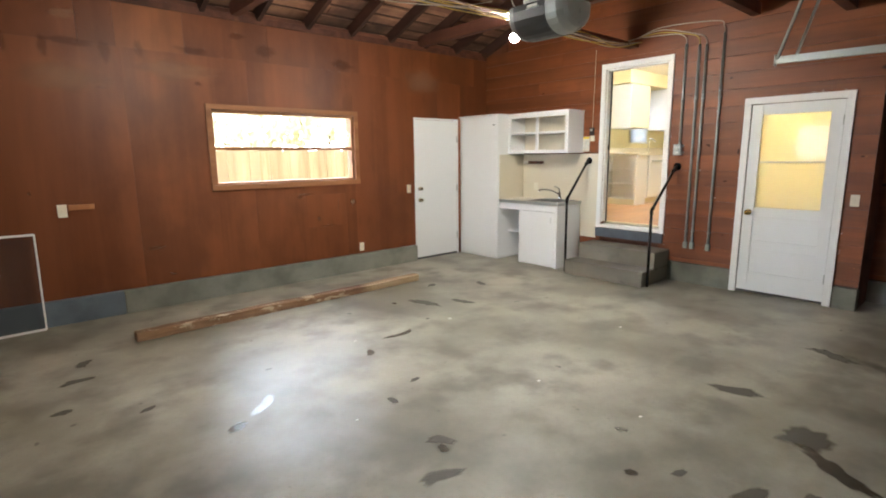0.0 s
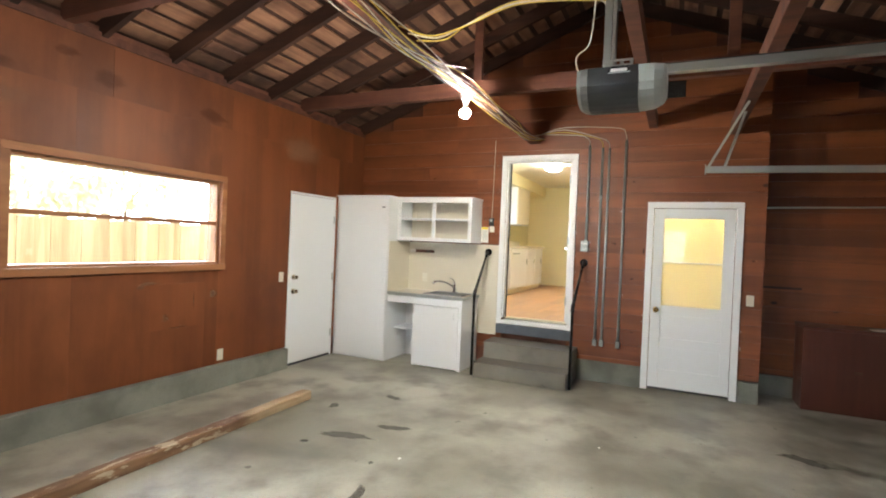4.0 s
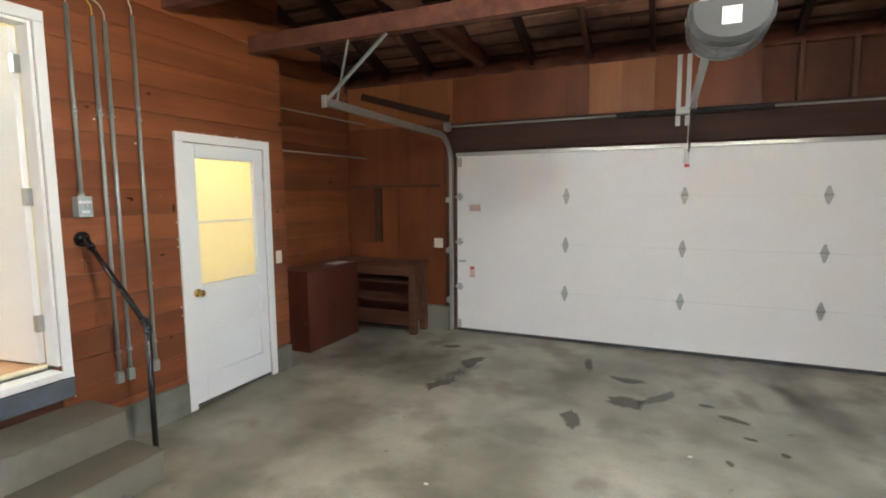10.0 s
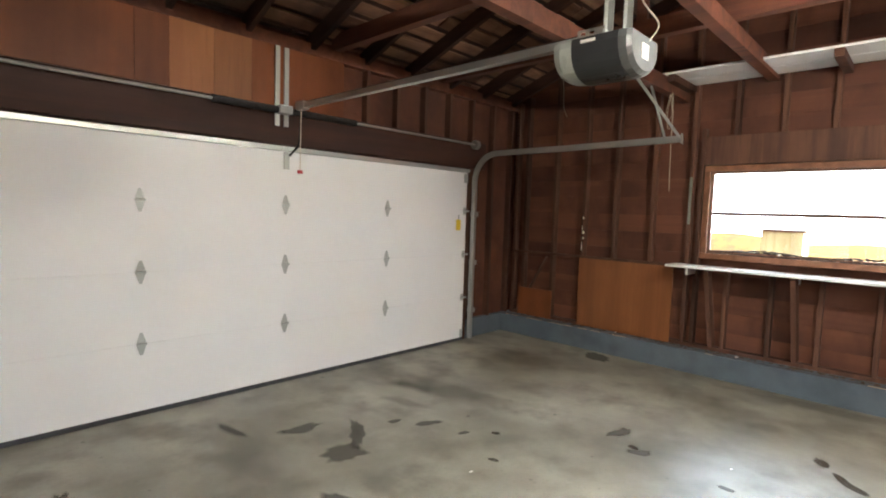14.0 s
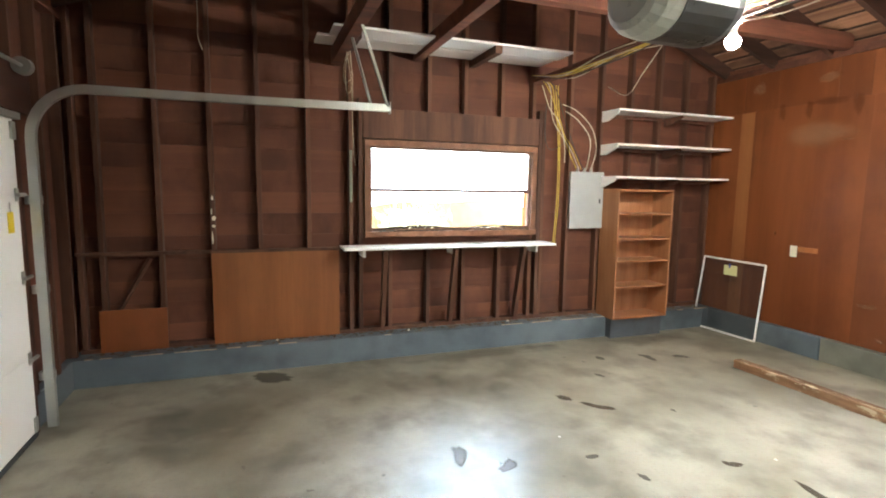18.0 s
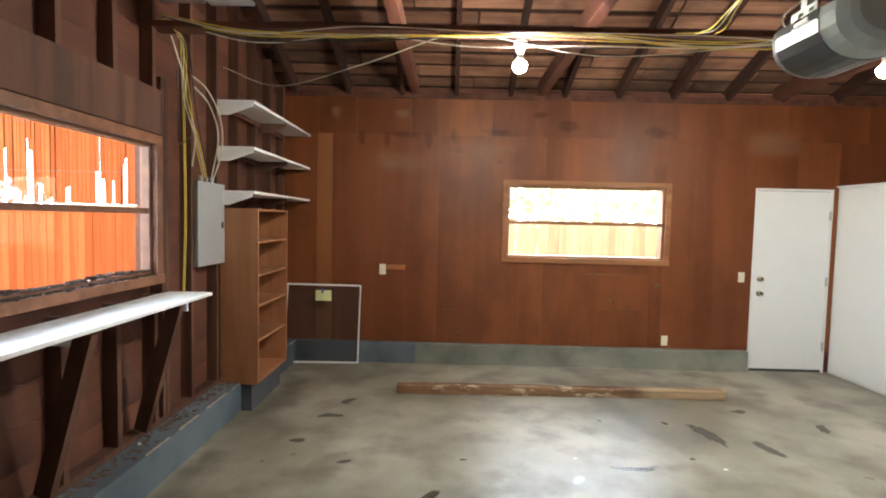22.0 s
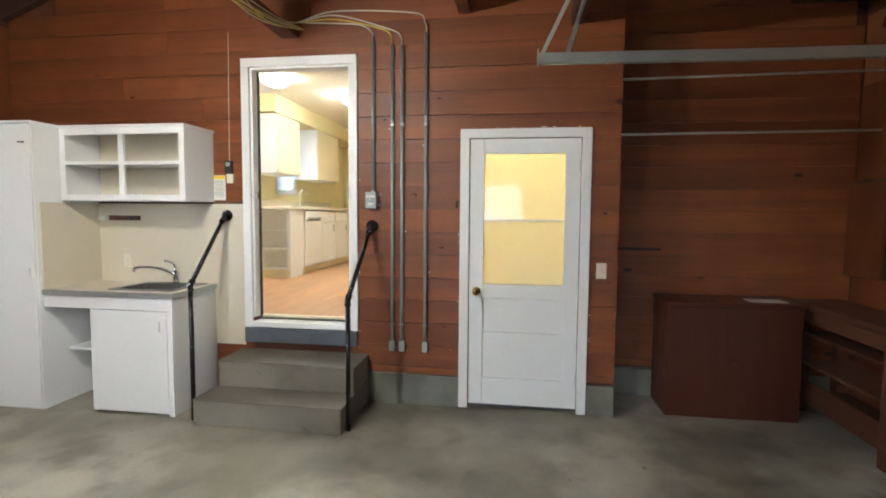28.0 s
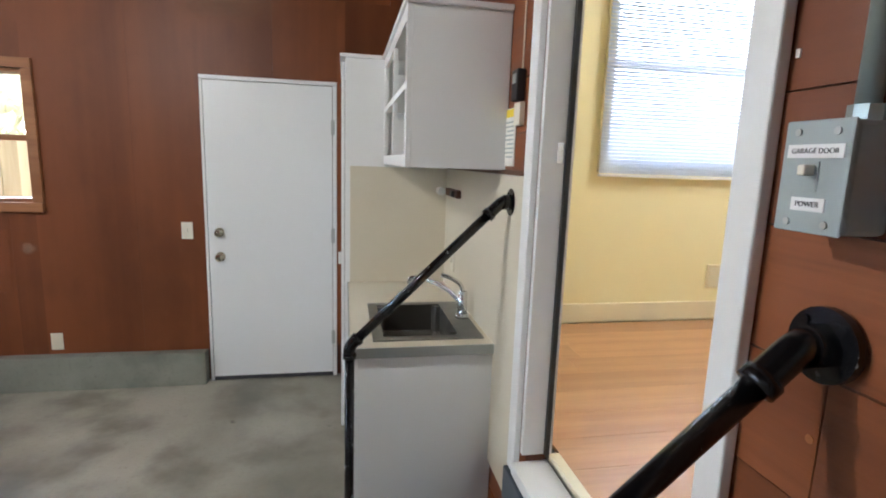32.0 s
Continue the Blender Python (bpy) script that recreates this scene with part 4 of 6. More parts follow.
part("pull", block(5.385, 5.402, 4.14, 4.155, 0.62, 0.70, 0.005), WHITE, dr)
part("corner_post", block(5.400, 5.42, 4.045, 4.085, 0.0, 0.775, 0.002), WHITE, sinku)
part("shelf", block(5.60, E - 0.02, 4.716, 5.09, 0.40, 0.42, 0.002), WHITE, sinku)
ctop = solid("worktop", bmesh.new(), LAMINATE, "cream laminate worktop with a metal edge strip", "worktop")
bm = bmesh.new()
SK = (5.50, 5.865, 4.12, 4.60)
for x0, x1, yy0, yy1 in cut((5.392, E - 0.003, 4.035, 5.093), [SK]):
    box(bm, x0, x1, yy0, yy1, 0.866, 0.905)
ctop.data = finish("worktop", bm, LAMINATE)
part("edge_strip", block(5.386, 5.391, 4.030, 5.09, 0.868, 0.907, 0.001), STEEL, ctop)
part("edge_strip", block(5.386, E - 0.003, 4.029, 4.034, 0.868, 0.907, 0.001), STEEL, ctop)
sink = thing("sink", (5.68, 4.36, 0.9), "small stainless steel drop-in sink", "sink")
bm = bmesh.new()
x0, x1, a0, a1 = SK
for r in cut((x0 - 0.022, x1 + 0.05, a0 - 0.022, a1 + 0.022), [(x0 + 0.02, x1 - 0.045, a0 + 0.02, a1 - 0.02)]):
    box(bm, r[0], r[1], r[2], r[3], 0.9055, 0.9115)
part("rim", bm, STAINLESS, sink)
bm = bmesh.new()
c = bmesh.ops.create_cube(bm, size=1, matrix=Matrix.Translation(((x0 + x1 - 0.025) / 2, (a0 + a1) / 2, 0.83)) @ Matrix.Diagonal((x1 - x0 - 0.065, a1 - a0 - 0.04, 0.157, 1)))
bmesh.ops.delete(bm, geom=[f for f in bm.faces if f.normal.z > 0.9], context="FACES")
bmesh.ops.bevel(bm, geom=[e for e in bm.edges if not e.is_boundary], offset=0.035, segments=3, affect="EDGES")
part("basin", bm, STAINLESS, sink)
part("drain", rod(bmesh.new(), (5.67, 4.36, 0.752), (5.67, 4.36, 0.756), 0.04, 20), CHROME, sink)
tap = thing("kitchen_tap", (5.885, 4.36, 0.912), "chrome lever tap with a swinging spout", "tap")
part("body", rod(rod(bmesh.new(), (5.885, 4.36, 0.912), (5.885, 4.36, 0.93), 0.03, 18), (5.885, 4.36, 0.93), (5.885, 4.36, 1.03), 0.021, 16), CHROME, tap, smooth=True)
part("spout", pipe(bmesh.new(), curve_points([(5.88, 4.37, 0.98), (5.82, 4.43, 1.03), (5.74, 4.50, 1.055), (5.68, 4.555, 1.05), (5.672, 4.562, 1.02)], 5), 0.011, 10), CHROME, tap, smooth=True)
part("lever", pipe(bmesh.new(), curve_points([(5.885, 4.36, 1.03), (5.87, 4.36, 1.065), (5.82, 4.375, 1.095), (5.79, 4.385, 1.10)], 5), 0.010, 10), CHROME, tap, smooth=True)

splash = tagged(new("splashback"), "cream laminate splashback boards behind the sink", "splashback")
part("board", block(E - 0.012, E - 0.002, 3.788, 5.090, 0.41, 1.555, 0.001), LAMINATE, splash)
part("board", block(5.40, E - 0.012, 5.082, 5.094, 0.906, 1.555, 0.001), LAMINATE, splash)
part("top_trim", block(E - 0.016, E - 0.001, 3.788, 5.085, 1.556, 1.572, 0.001), simple("brown_trim", (0.12, 0.06, 0.035), 0.6), splash)
hook = thing("rail_bracket", (E - 0.03, 4.86, 1.44), "old metal rail bracket screwed to the splashback", "bracket")
part("plate", block(E - 0.035, E - 0.012, 4.70, 4.99, 1.415, 1.455, 0.004), BENCHWOOD, hook)
part("roller", rod(bmesh.new(), (E - 0.06, 4.97, 1.435), (E - 0.06, 5.03, 1.435), 0.022), PAPER, hook)
part("clip", block(E - 0.05, E - 0.035, 4.76, 4.80, 1.42, 1.45, 0.002), BLACK, hook)

cab = thing("wall_cabinet", (5.78, 4.55, 1.56), "white open-fronted wall cabinet with four compartments", "cabinet")
x0, x1, a0, a1, b0, b1 = 5.580, E - 0.002, 4.040, 5.080, 1.570, 2.118
part("side_panel", block(x0 + 0.018, x1, a0, a0 + 0.02, b0, b1, 0.002), WHITE, cab)
part("side_panel", block(x0 + 0.018, x1, a1 - 0.02, a1, b0, b1, 0.002), WHITE, cab)
part("bottom", block(x0 + 0.018, x1, a0 + 0.02, a1 - 0.02, b0, b0 + 0.02), WHITE, cab)
part("top", block(x0 - 0.012, x1, a0 - 0.012, a1 + 0.008, b1, b1 + 0.02, 0.003), WHITE, cab)
part("back", block(x1 - 0.012, x1, a0 + 0.02, a1 - 0.02, b0 + 0.02, b1), LAMINATE, cab)
my = (a0 + a1) / 2
mz = b0 + 0.285
bm = bmesh.new()
for r in cut((a0, a1, b0, b1), [(a0 + 0.045, my - 0.022, b0 + 0.045, mz - 0.012), (my + 0.022, a1 - 0.045, b0 + 0.045, mz - 0.012), (a0 + 0.045, my - 0.022, mz + 0.012, b1 - 0.05), (my + 0.022, a1 - 0.045, mz + 0.012, b1 - 0.05)]):
    box(bm, x0, x0 + 0.018, r[0], r[1], r[2], r[3])
part("face_frame", bm, WHITE, cab)
part("shelf", block(x0 + 0.02, x1 - 0.012, a0 + 0.02, a1 - 0.02, mz - 0.01, mz + 0.01), WHITE, cab)
for k in range(3):
    part("hook", rod(bmesh.new(), (5.75, 4.55 + 0.07 * k, b0 + 0.02), (5.75, 4.55 + 0.07 * k, b0 + 0.055), 0.012), WHITE, cab)

# small things on the plank wall beside the kitchen doorway
g = thing("wall_keypad", (E - 0.02, 3.84, 1.83), "dark wall keypad beside the kitchen door", "keypad")
part("case", block(E - 0.03, E - 0.001, 3.872, 3.932, 1.80, 1.90, 0.004), BLACK, g)
part("screen", block(E - 0.032, E - 0.030, 3.885, 3.919, 1.855, 1.885), GREYBOX, g)
part("base", block(E - 0.02, E - 0.001, 3.862, 3.922, 1.72, 1.795, 0.003), IVORY, g)
part("wire", rod(bmesh.new(), (E - 0.004, 3.902, 1.9), (E - 0.004, 3.89, 2.9), 0.003, 6), WHITEWIRE, g)
pn = thing("paper_notice", (E, 3.93, 1.6), "printed paper notice with a yellow heading, pinned to planks", "notice")
part("sheet", block(E - 0.006, E - 0.002, 3.940, 4.076, 1.585, 1.785), PAPER, pn)
part("heading_bar", block(E - 0.0075, E - 0.006, 3.944, 4.072, 1.755, 1.782), YELLOWTAG, pn)
for k in range(9):
    part("text_line", block(E - 0.0075, E - 0.006, 3.953, 4.063 - 0.02 * (k % 3), 1.735 - 0.015 * k, 1.740 - 0.015 * k), GREYBOX, pn)

# ---- steps and handrails ----
steps = thing("entry_steps", (5.65, 3.3, 0), "two cast concrete steps below the kitchen doorway", "steps")
part("step", block(5.290, E + 0.02, 2.750, 3.825, 0.0, 0.178, 0.010), STEPCON, steps)
part("step", block(5.590, E + 0.02, 2.755, 3.815, 0.178, 0.370, 0.010), STEPCON, steps)
# thin slabs whose dark colour holds both dirt and the treads' shade
part("tread", block(5.284, 5.589, 2.745, 3.830, 0.1785, 0.185, 0.003), STEPDARK, steps, "worn tread, darkened for dirt and shade")
part("tread", block(5.584, E + 0.02, 2.750, 3.820, 0.3705, 0.377, 0.003), STEPDARK, steps, "worn tread, darkened for dirt and shade")
part("riser_board", block(E - 0.035, E - 0.001, 2.84, 3.780, 0.44, 0.558, 0.003), BLUETHRESH, steps, "blue-grey painted board")


def handrail(x, y, bend, y1, top, label):
    """A floor post, an elbow, a sloping rail and a second elbow into a wall flange."""
    h = thing("handrail", (x, y, 0), label, "handrail", "step handrails")
    foot, knee, end = Vector((x, y, 0.0)), Vector((x, y, bend)), Vector((5.905, y1, top))
    d = (end - knee).normalized()
    part("post", rod(bmesh.new(), foot, knee - Vector((0, 0, 0.01)), 0.0165, 14), BLACKPIPE, h, smooth=True)
    bm = pipe(bmesh.new(), curve_points([knee - Vector((0, 0, 0.032)), knee - Vector((0, 0, 0.010)), knee + d * 0.012, knee + d * 0.034], 4), 0.0205, 14)
    rod(bm, knee - Vector((0, 0, 0.042)), knee - Vector((0, 0, 0.026)), 0.0235, 14)
    rod(bm, knee + d * 0.026, knee + d * 0.042, 0.0235, 14)
    part("elbow", bm, BLACKPIPE, h, smooth=True)
    part("rail", rod(bmesh.new(), knee, end - d * 0.03, 0.0165, 14), BLACKPIPE, h, smooth=True)
    bm = pipe(bmesh.new(), curve_points([end - d * 0.062, end - d * 0.03, end + Vector((0.004, 0, 0)), Vector((5.93, y1, top))], 4), 0.021, 14)
    rod(bm, end - d * 0.072, end - d * 0.054, 0.0245, 14)
    part("elbow", bm, BLACKPIPE, h, smooth=True)
    fl = part("flange", rod(rod(bmesh.new(), (5.936, y1, top), (5.948, y1, top), 0.047, 28), (5.912, y1, top), (5.937, y1, top), 0.0265, 18), BLACKPIPE, h)
    for k in range(4):
        a = math.pi / 4 + math.pi / 2 * k
        cy_, cz_ = y1 + 0.036 * math.cos(a), top + 0.036 * math.sin(a)
        part("screw", rod(bmesh.new(), (5.933, cy_, cz_), (5.937, cy_, cz_), 0.006, 10), BLACKPIPE, fl)
    return h


handrail(5.388, 3.885, 0.972, 3.925, 1.462, "black painted pipe handrail beside the sink unit")
handrail(5.385, 2.728, 0.905, 2.717, 1.389, "black painted pipe handrail beside the conduits")

# ---- conduits and switch box ----
for y, z0, top in ((2.705, 1.66, 2.78), (2.556, 0.47, 2.75), (2.480, 0.47, 2.74), (2.297, 0.47, 2.83)):
    c = thing("conduit", (E - 0.02, y, z0), "grey zinc electrical conduit fixed to planks", "conduit", "wall conduits")
    part("tube", rod(bmesh.new(), (E - 0.018, y, z0), (E - 0.018, y, top), 0.0125, 12), CONDUIT, c, smooth=True)
    part("coupling", rod(bmesh.new(), (E - 0.018, y, 2.22 - 0.2 * (y - 2.3)), (E - 0.018, y, 2.26 - 0.2 * (y - 2.3)), 0.0155, 12), CONDUIT, c, smooth=True)
    if z0 < 1:
        part("end_box", block(E - 0.035, E - 0.002, y - 0.022, y + 0.022, 0.42, 0.50, 0.004), CONDUIT, c)
        for zz in (0.62, 2.15):
            part("strap", block(E - 0.033, E - 0.002, y - 0.016, y + 0.016, zz, zz + 0.018, 0.002), CONDUIT, c)
sb = thing("switch_box", (E - 0.04, 2.714, 1.53), "grey metal switch box with white printed labels", "switch box")
part("case", block(E - 0.063, E - 0.002, 2.673, 2.755, 1.527, 1.650, 0.006), GREYBOX, sb)
part("cover", block(E - 0.0665, E - 0.0632, 2.672, 2.756, 1.526, 1.651, 0.0015), GREYBOX, sb, "flat grey steel cover plate")
for y, zz in ((2.690, 1.638), (2.738, 1.638), (2.690, 1.537), (2.738, 1.537)):
    part("screw", rod(bmesh.new(), (E - 0.0685, y, zz), (E - 0.066, y, zz), 0.0042, 10), STEEL, sb)
part("toggle_plate", block(E - 0.068, E - 0.0665, 2.706, 2.722, 1.572, 1.606, 0.0004), GREYBOX, sb)
part("toggle", block(E - 0.083, E - 0.068, 2.709, 2.719, 1.590, 1.602, 0.002), IVORY, sb, "ivory toggle lever")
for zz in (1.545, 1.625):
    part("ear", block(E - 0.012, E - 0.002, 2.655, 2.672, zz, zz + 0.018, 0.003), GREYBOX, sb)
part("locknut", rod(bmesh.new(), (E - 0.018, 2.705, 1.650), (E - 0.018, 2.705, 1.668), 0.018, 8), CONDUIT, sb)
for zz, words, sz, wdt in ((1.617, "GARAGE DOOR", 0.0082, 0.070), (1.558, "POWER", 0.0088, 0.042)):
    part("label", block(E - 0.0678, E - 0.0666, 2.714 - wdt / 2, 2.714 + wdt / 2, zz - 0.0075, zz + 0.0075), WHITE, sb, "white printed label strip")
    text_part("lettering", words, sz, Matrix.Translation((E - 0.0680, 2.714, zz)) @ Euler((radians(90), 0, radians(-90))).to_matrix().to_4x4(), BLACK, sb)

# ---- switches and outlets ----
def wall_plate(name, at, axis, label, toggle=True, w=0.072, h=0.115):
    x, y, z = at
    o = thing(name, at, label, "switch" if toggle else "outlet", "wall plates")
    s = 1 if axis in "E" else -1
    if axis in ("E", "W"):
        part("plate", block(min(x, x - s * 0.006), max(x, x - s * 0.006), y - w / 2, y + w / 2, z - h / 2, z + h / 2, 0.002), IVORY, o)
        part("toggle" if toggle else "socket", block(x - s * 0.006 - (0.010 if s > 0 else 0), x - s * 0.006 + (0 if s > 0 else 0.010), y - 0.006, y + 0.006, z - 0.012, z + 0.012, 0.001), IVORY, o)
    else:
        s = 1 if axis == "N" else -1
        part("plate", block(x - w / 2, x + w / 2, min(y, y - s * 0.006), max(y, y - s * 0.006), z - h / 2, z + h / 2, 0.002), IVORY, o)
        if toggle:
            part("toggle", block(x - 0.006, x + 0.006, min(y - s * 0.006, y - s * 0.016), max(y - s * 0.006, y - s * 0.016), z - 0.012, z + 0.012, 0.001), IVORY, o)
        else:
            for dz in (-0.022, 0.022):
                part("socket", block(x - 0.017, x + 0.017, min(y - s * 0.006, y - s * 0.008), max(y - s * 0.006, y - s * 0.008), z + dz - 0.014, z + dz + 0.014, 0.001), IVORY, o)
    return o


wall_plate("light_switch", (E - 0.001, 0.993, 1.08), "E", "ivory light switch on planks beside the half-glazed door")
wall_plate("light_switch", (4.327, N - 0.001, 1.08), "N", "ivory light switch on plywood beside the side door")
wall_plate("light_switch", (0.213, N - 0.001, 1.075), "N", "ivory switch plate on plywood", True, 0.075, 0.12)
wall_plate("light_switch", (5.195, S + 0.002, 1.06), "S", "wide ivory switch plate beside the garage door", True, 0.115, 0.115)
wall_plate("power_outlet", (3.485, N - 0.001, 0.325), "N", "ivory power outlet low on the plywood wall", False)
wall_plate("power_outlet", (E - 0.013, 4.83, 1.08), "E", "cream outlet on the splashback", False)
solid("wood_patch", block(0.26, 0.47, N - 0.012, N - 0.001, 1.075, 1.13, 0.006), PLYPALE, "small pale wood block on the plywood wall", "wood block")
vent = thing("wall_grille", (E, 2.01, 3.25), "dark wall ventilation grille high on the planks", "grille")
part("recess", block(E - 0.004, E - 0.001, 1.70, 2.335, 3.285, 3.47), DARKVOID, vent)
for k in range(9):
    part("slat", block(E - 0.014, E - 0.004, 1.71, 2.32, 3.293 + 0.0195 * k, 3.299 + 0.0195 * k), BLACK, vent)

# ---- ceiling lamps and cables ----
for x, y in ((1.416, 3.46), (3.757, 3.415)):
    l = thing("bare_bulb_lamp", (x, y, 2.86), "bare lit bulb in a white ceiling holder", "lamp", "bare bulbs")
    bm = bmesh.new()
    bmesh.ops.create_uvsphere(bm, u_segments=20, v_segments=14, radius=0.046, matrix=Matrix.Translation((x, y, 2.68)))
    bmesh.ops.bisect_plane(bm, geom=bm.verts[:] + bm.edges[:] + bm.faces[:], plane_co=(0, 0, 2.696), plane_no=(0, 0, 1), clear_outer=True)
    part("bulb", bm, BULB, l, "glowing warm-white bulb", True)
    part("bulb_base", rod(bmesh.new(), (x, y, 2.6965), (x, y, 2.7449), 0.042, 18, 0.018), IVORY, l, "white plastic bulb base", True)
    part("holder", rod(rod(bmesh.new(), (x, y, 2.745), (x, y, 2.80), 0.020, 16, 0.036), (x, y, 2.80), (x, y, 2.835), 0.045, 20), WHITE, l)
part("cable_board", block(W - 0.02, E, 3.30, 3.44, 2.836, 2.875, 0.003), BEAM, roof_frame)
rnd = random.Random(11)


def cable(material, label, pts, r=0.0042):
    return solid("cable", pipe(bmesh.new(), curve_points(pts, 7), r, 6), material, label, "cable", "roof cables")


for k in range(8):
    mat, nm = ((YELLOWWIRE, "yellow"), (WHITEWIRE, "off-white"), (BLACKWIRE, "black"), (WHITEWIRE, "off-white"), (YELLOWWIRE, "yellow"))[k % 5]
    y = 3.24 + 0.021 * k
    pts = [(-0.85, y, 2.89)]
    for x in (-0.3, 0.4, 1.1, 1.8, 2.6, 3.3, 4.0, 4.8, 5.4):
        pts.append((x, y + rnd.uniform(-0.05, 0.05), 2.83 - rnd.uniform(0.0, 0.06)))
    pts.append((5.90, 3.24 + 0.006 * k, 2.88))
    cable(mat, nm + " sheathed cable strung along the roof timbers", pts)
cable(WHITEWIRE, "loose white cable drooping below the roof", [(-0.9, 4.25, 2.86), (-0.4, 4.1, 2.68), (0.3, 3.7, 2.73), (0.9, 3.4, 2.84)], 0.004)
cable(WHITEWIRE, "loose white cable drooping past a bulb", [(1.2, 3.35, 2.83), (1.9, 3.3, 2.70), (2.7, 3.2, 2.74), (3.2, 3.2, 2.86)], 0.004)
for k in range(3):
    cable(YELLOWWIRE if k != 1 else WHITEWIRE, "cable looping up to the outlet box above the opener", [(2.35 + 0.12 * k, 3.28, 2.84), (2.46 + 0.04 * k, 3.12 - 0.03 * k, 2.80), (2.47 + 0.03 * k, 2.90, 2.83 + 0.02 * k), (2.52, 2.62, 2.93 + 0.01 * k), (2.60, 2.32, 2.95), (2.69, 2.10 + 0.01 * k, 2.955)], 0.005)
jb = thing("outlet_box", (2.70, 2.055, 2.96), "grey metal outlet box with a white socket on a roof timber", "outlet box")
part("box", block(2.655, 2.755, 2.0605, 2.105, 2.915, 3.015, 0.004), GREYBOX, jb)
part("socket_plate", block(2.665, 2.745, 2.1055, 2.111, 2.925, 3.005, 0.003), IVORY, jb, "pale socket plate")
part("plug", block(2.685, 2.715, 2.111, 2.14, 2.93, 2.96, 0.004), WHITE, jb)
cable(WHITEWIRE, "white power lead hanging to the opener", [(2.40, 2.20, 2.42), (2.34, 2.22, 2.52), (2.42, 2.17, 2.62), (2.36, 2.14, 2.78), (2.52, 2.16, 2.90), (2.70, 2.135, 2.945)], 0.004)
for k, (y, top) in enumerate(((2.705, 2.78), (2.556, 2.75), (2.480, 2.74), (2.297, 2.83))):
    cable(WHITEWIRE if k != 1 else YELLOWWIRE, "cable curving from the roof into a wall conduit", [(5.932, y, top), (5.932, y + 0.012, top + 0.07), (5.93, y + 0.10, top + 0.125 + 0.02 * (k == 3)), (5.93, 3.0, 2.925 + 0.03 * k), (5.90, 3.3, 2.935), (5.6, 3.34, 2.84)], 0.005)
for k in range(4):
    mat = (YELLOWWIRE, WHITEWIRE, YELLOWWIRE, BLACKWIRE, WHITEWIRE, YELLOWWIRE)[k]
    y = 3.40 + 0.055 * k
    w = rnd.uniform(-0.10, 0.10)
    cable(mat, "cable hanging down the studs to the electrical panel", [(-0.86, 3.30 + 0.02 * k, 2.88), (-0.80, 3.40 + 0.03 * k, 2.78), (-0.84, 3.58 + w, 2.45), (-0.86, 3.72 + 0.03 * k, 2.15), (-0.88, 3.86 + 0.03 * k, 1.93)], 0.0042)
for k in range(2):
    cable(YELLOWWIRE, "yellow cable stapled down a stud beside the panel", [(-0.88, 3.55 + 0.03 * k, 2.82), (-0.90, 3.62 + 0.02 * k, 2.2), (-0.90, 3.63 + 0.02 * k, 1.6), (-0.90, 3.60 + 0.02 * k, 1.1)], 0.0045)

cable(WHITEWIRE, "white cable looping loosely beside the panel", [(-0.84, 3.36, 2.80), (-0.80, 3.44, 2.55), (-0.86, 3.58, 2.46), (-0.84, 3.66, 2.22), (-0.88, 3.70, 2.0)], 0.005)
cable(BLACKWIRE, "black cable looping loosely beside the panel", [(-0.84, 3.42, 2.60), (-0.82, 3.40, 2.30), (-0.86, 3.48, 2.14), (-0.88, 3.60, 2.16), (-0.88, 3.72, 2.24)], 0.004)
cable(WHITEWIRE, "white cable bowed out above the panel", [(-0.84, 3.62, 2.62), (-0.80, 3.78, 2.55), (-0.80, 3.98, 2.38), (-0.84, 4.08, 2.15), (-0.90, 4.06, 1.93)], 0.006)
cable(WHITEWIRE, "white cable bowed out above the panel", [(-0.84, 3.66, 2.55), (-0.80, 3.80, 2.45), (-0.82, 3.98, 2.25), (-0.88, 3.99, 1.93)], 0.006)

# ---- stud wall ----
def stud(y, z0, z1, w=0.04, d=0.10):
    b = part("stud", block(W - 0.10, W - 0.10 + d, y - w / 2, y + w / 2, z0, z1, 0.003), STUD, wall_west)
    return b


for y in (S + 0.02, -0.776, -0.33, 0.095, 0.495, 0.936, 1.333):
    stud(y, 0.28, roof_z(y) + 0.05)
for y in (3.80, 4.21, 4.62, 5.03, 5.44, 5.86):
    stud(y, 0.28, roof_z(y) + 0.05)
for y in (1.43, 3.415, 3.46):
    stud(y, 0.28, 2.55)
for y in (1.73, 2.13, 2.525, 2.945, 3.325):
    stud(y, 0.28, 1.13)
    stud(y, 2.45, roof_z(y) + 0.05)
for k, (dy, z, ry, rz) in enumerate(((-0.006, 1.22, 0.006, 0.06), (0.008, 1.33, 0.016, 0.014), (0.010, 1.40, 0.018, 0.020), (-0.008, 1.46, 0.005, 0.03), (0.002, 1.58, 0.009, 0.02))):
    bm = blob(bmesh.new(), 0, 0, ry, rz, 0, 60 + k, 0.0)
    bm.transform(Matrix.Translation((W + 0.0012, 0.095 + dy, z)) @ Matrix.Rotation(radians(90), 4, "Y") @ Matrix.Rotation(radians(90), 4, "Z"))
    part("paint_mark", bm, IVORY, wall_west, "splash of old cream paint")
part("grey_strip", block(W + 0.001, W + 0.012, 1.318, 1.348, 1.55, 2.05, 0.003), KERB, wall_west, "pale grey strip fixed to a stud")
part("sill_plate", block(W - 0.10, W + 0.0, S - 0.02, N - 0.075, 0.241, 0.28, 0.003), STUD, wall_west)
part("header", block(W - 0.10, W + 0.002, 1.452, 3.393, 2.17, 2.46, 0.004), STUD, wall_west)
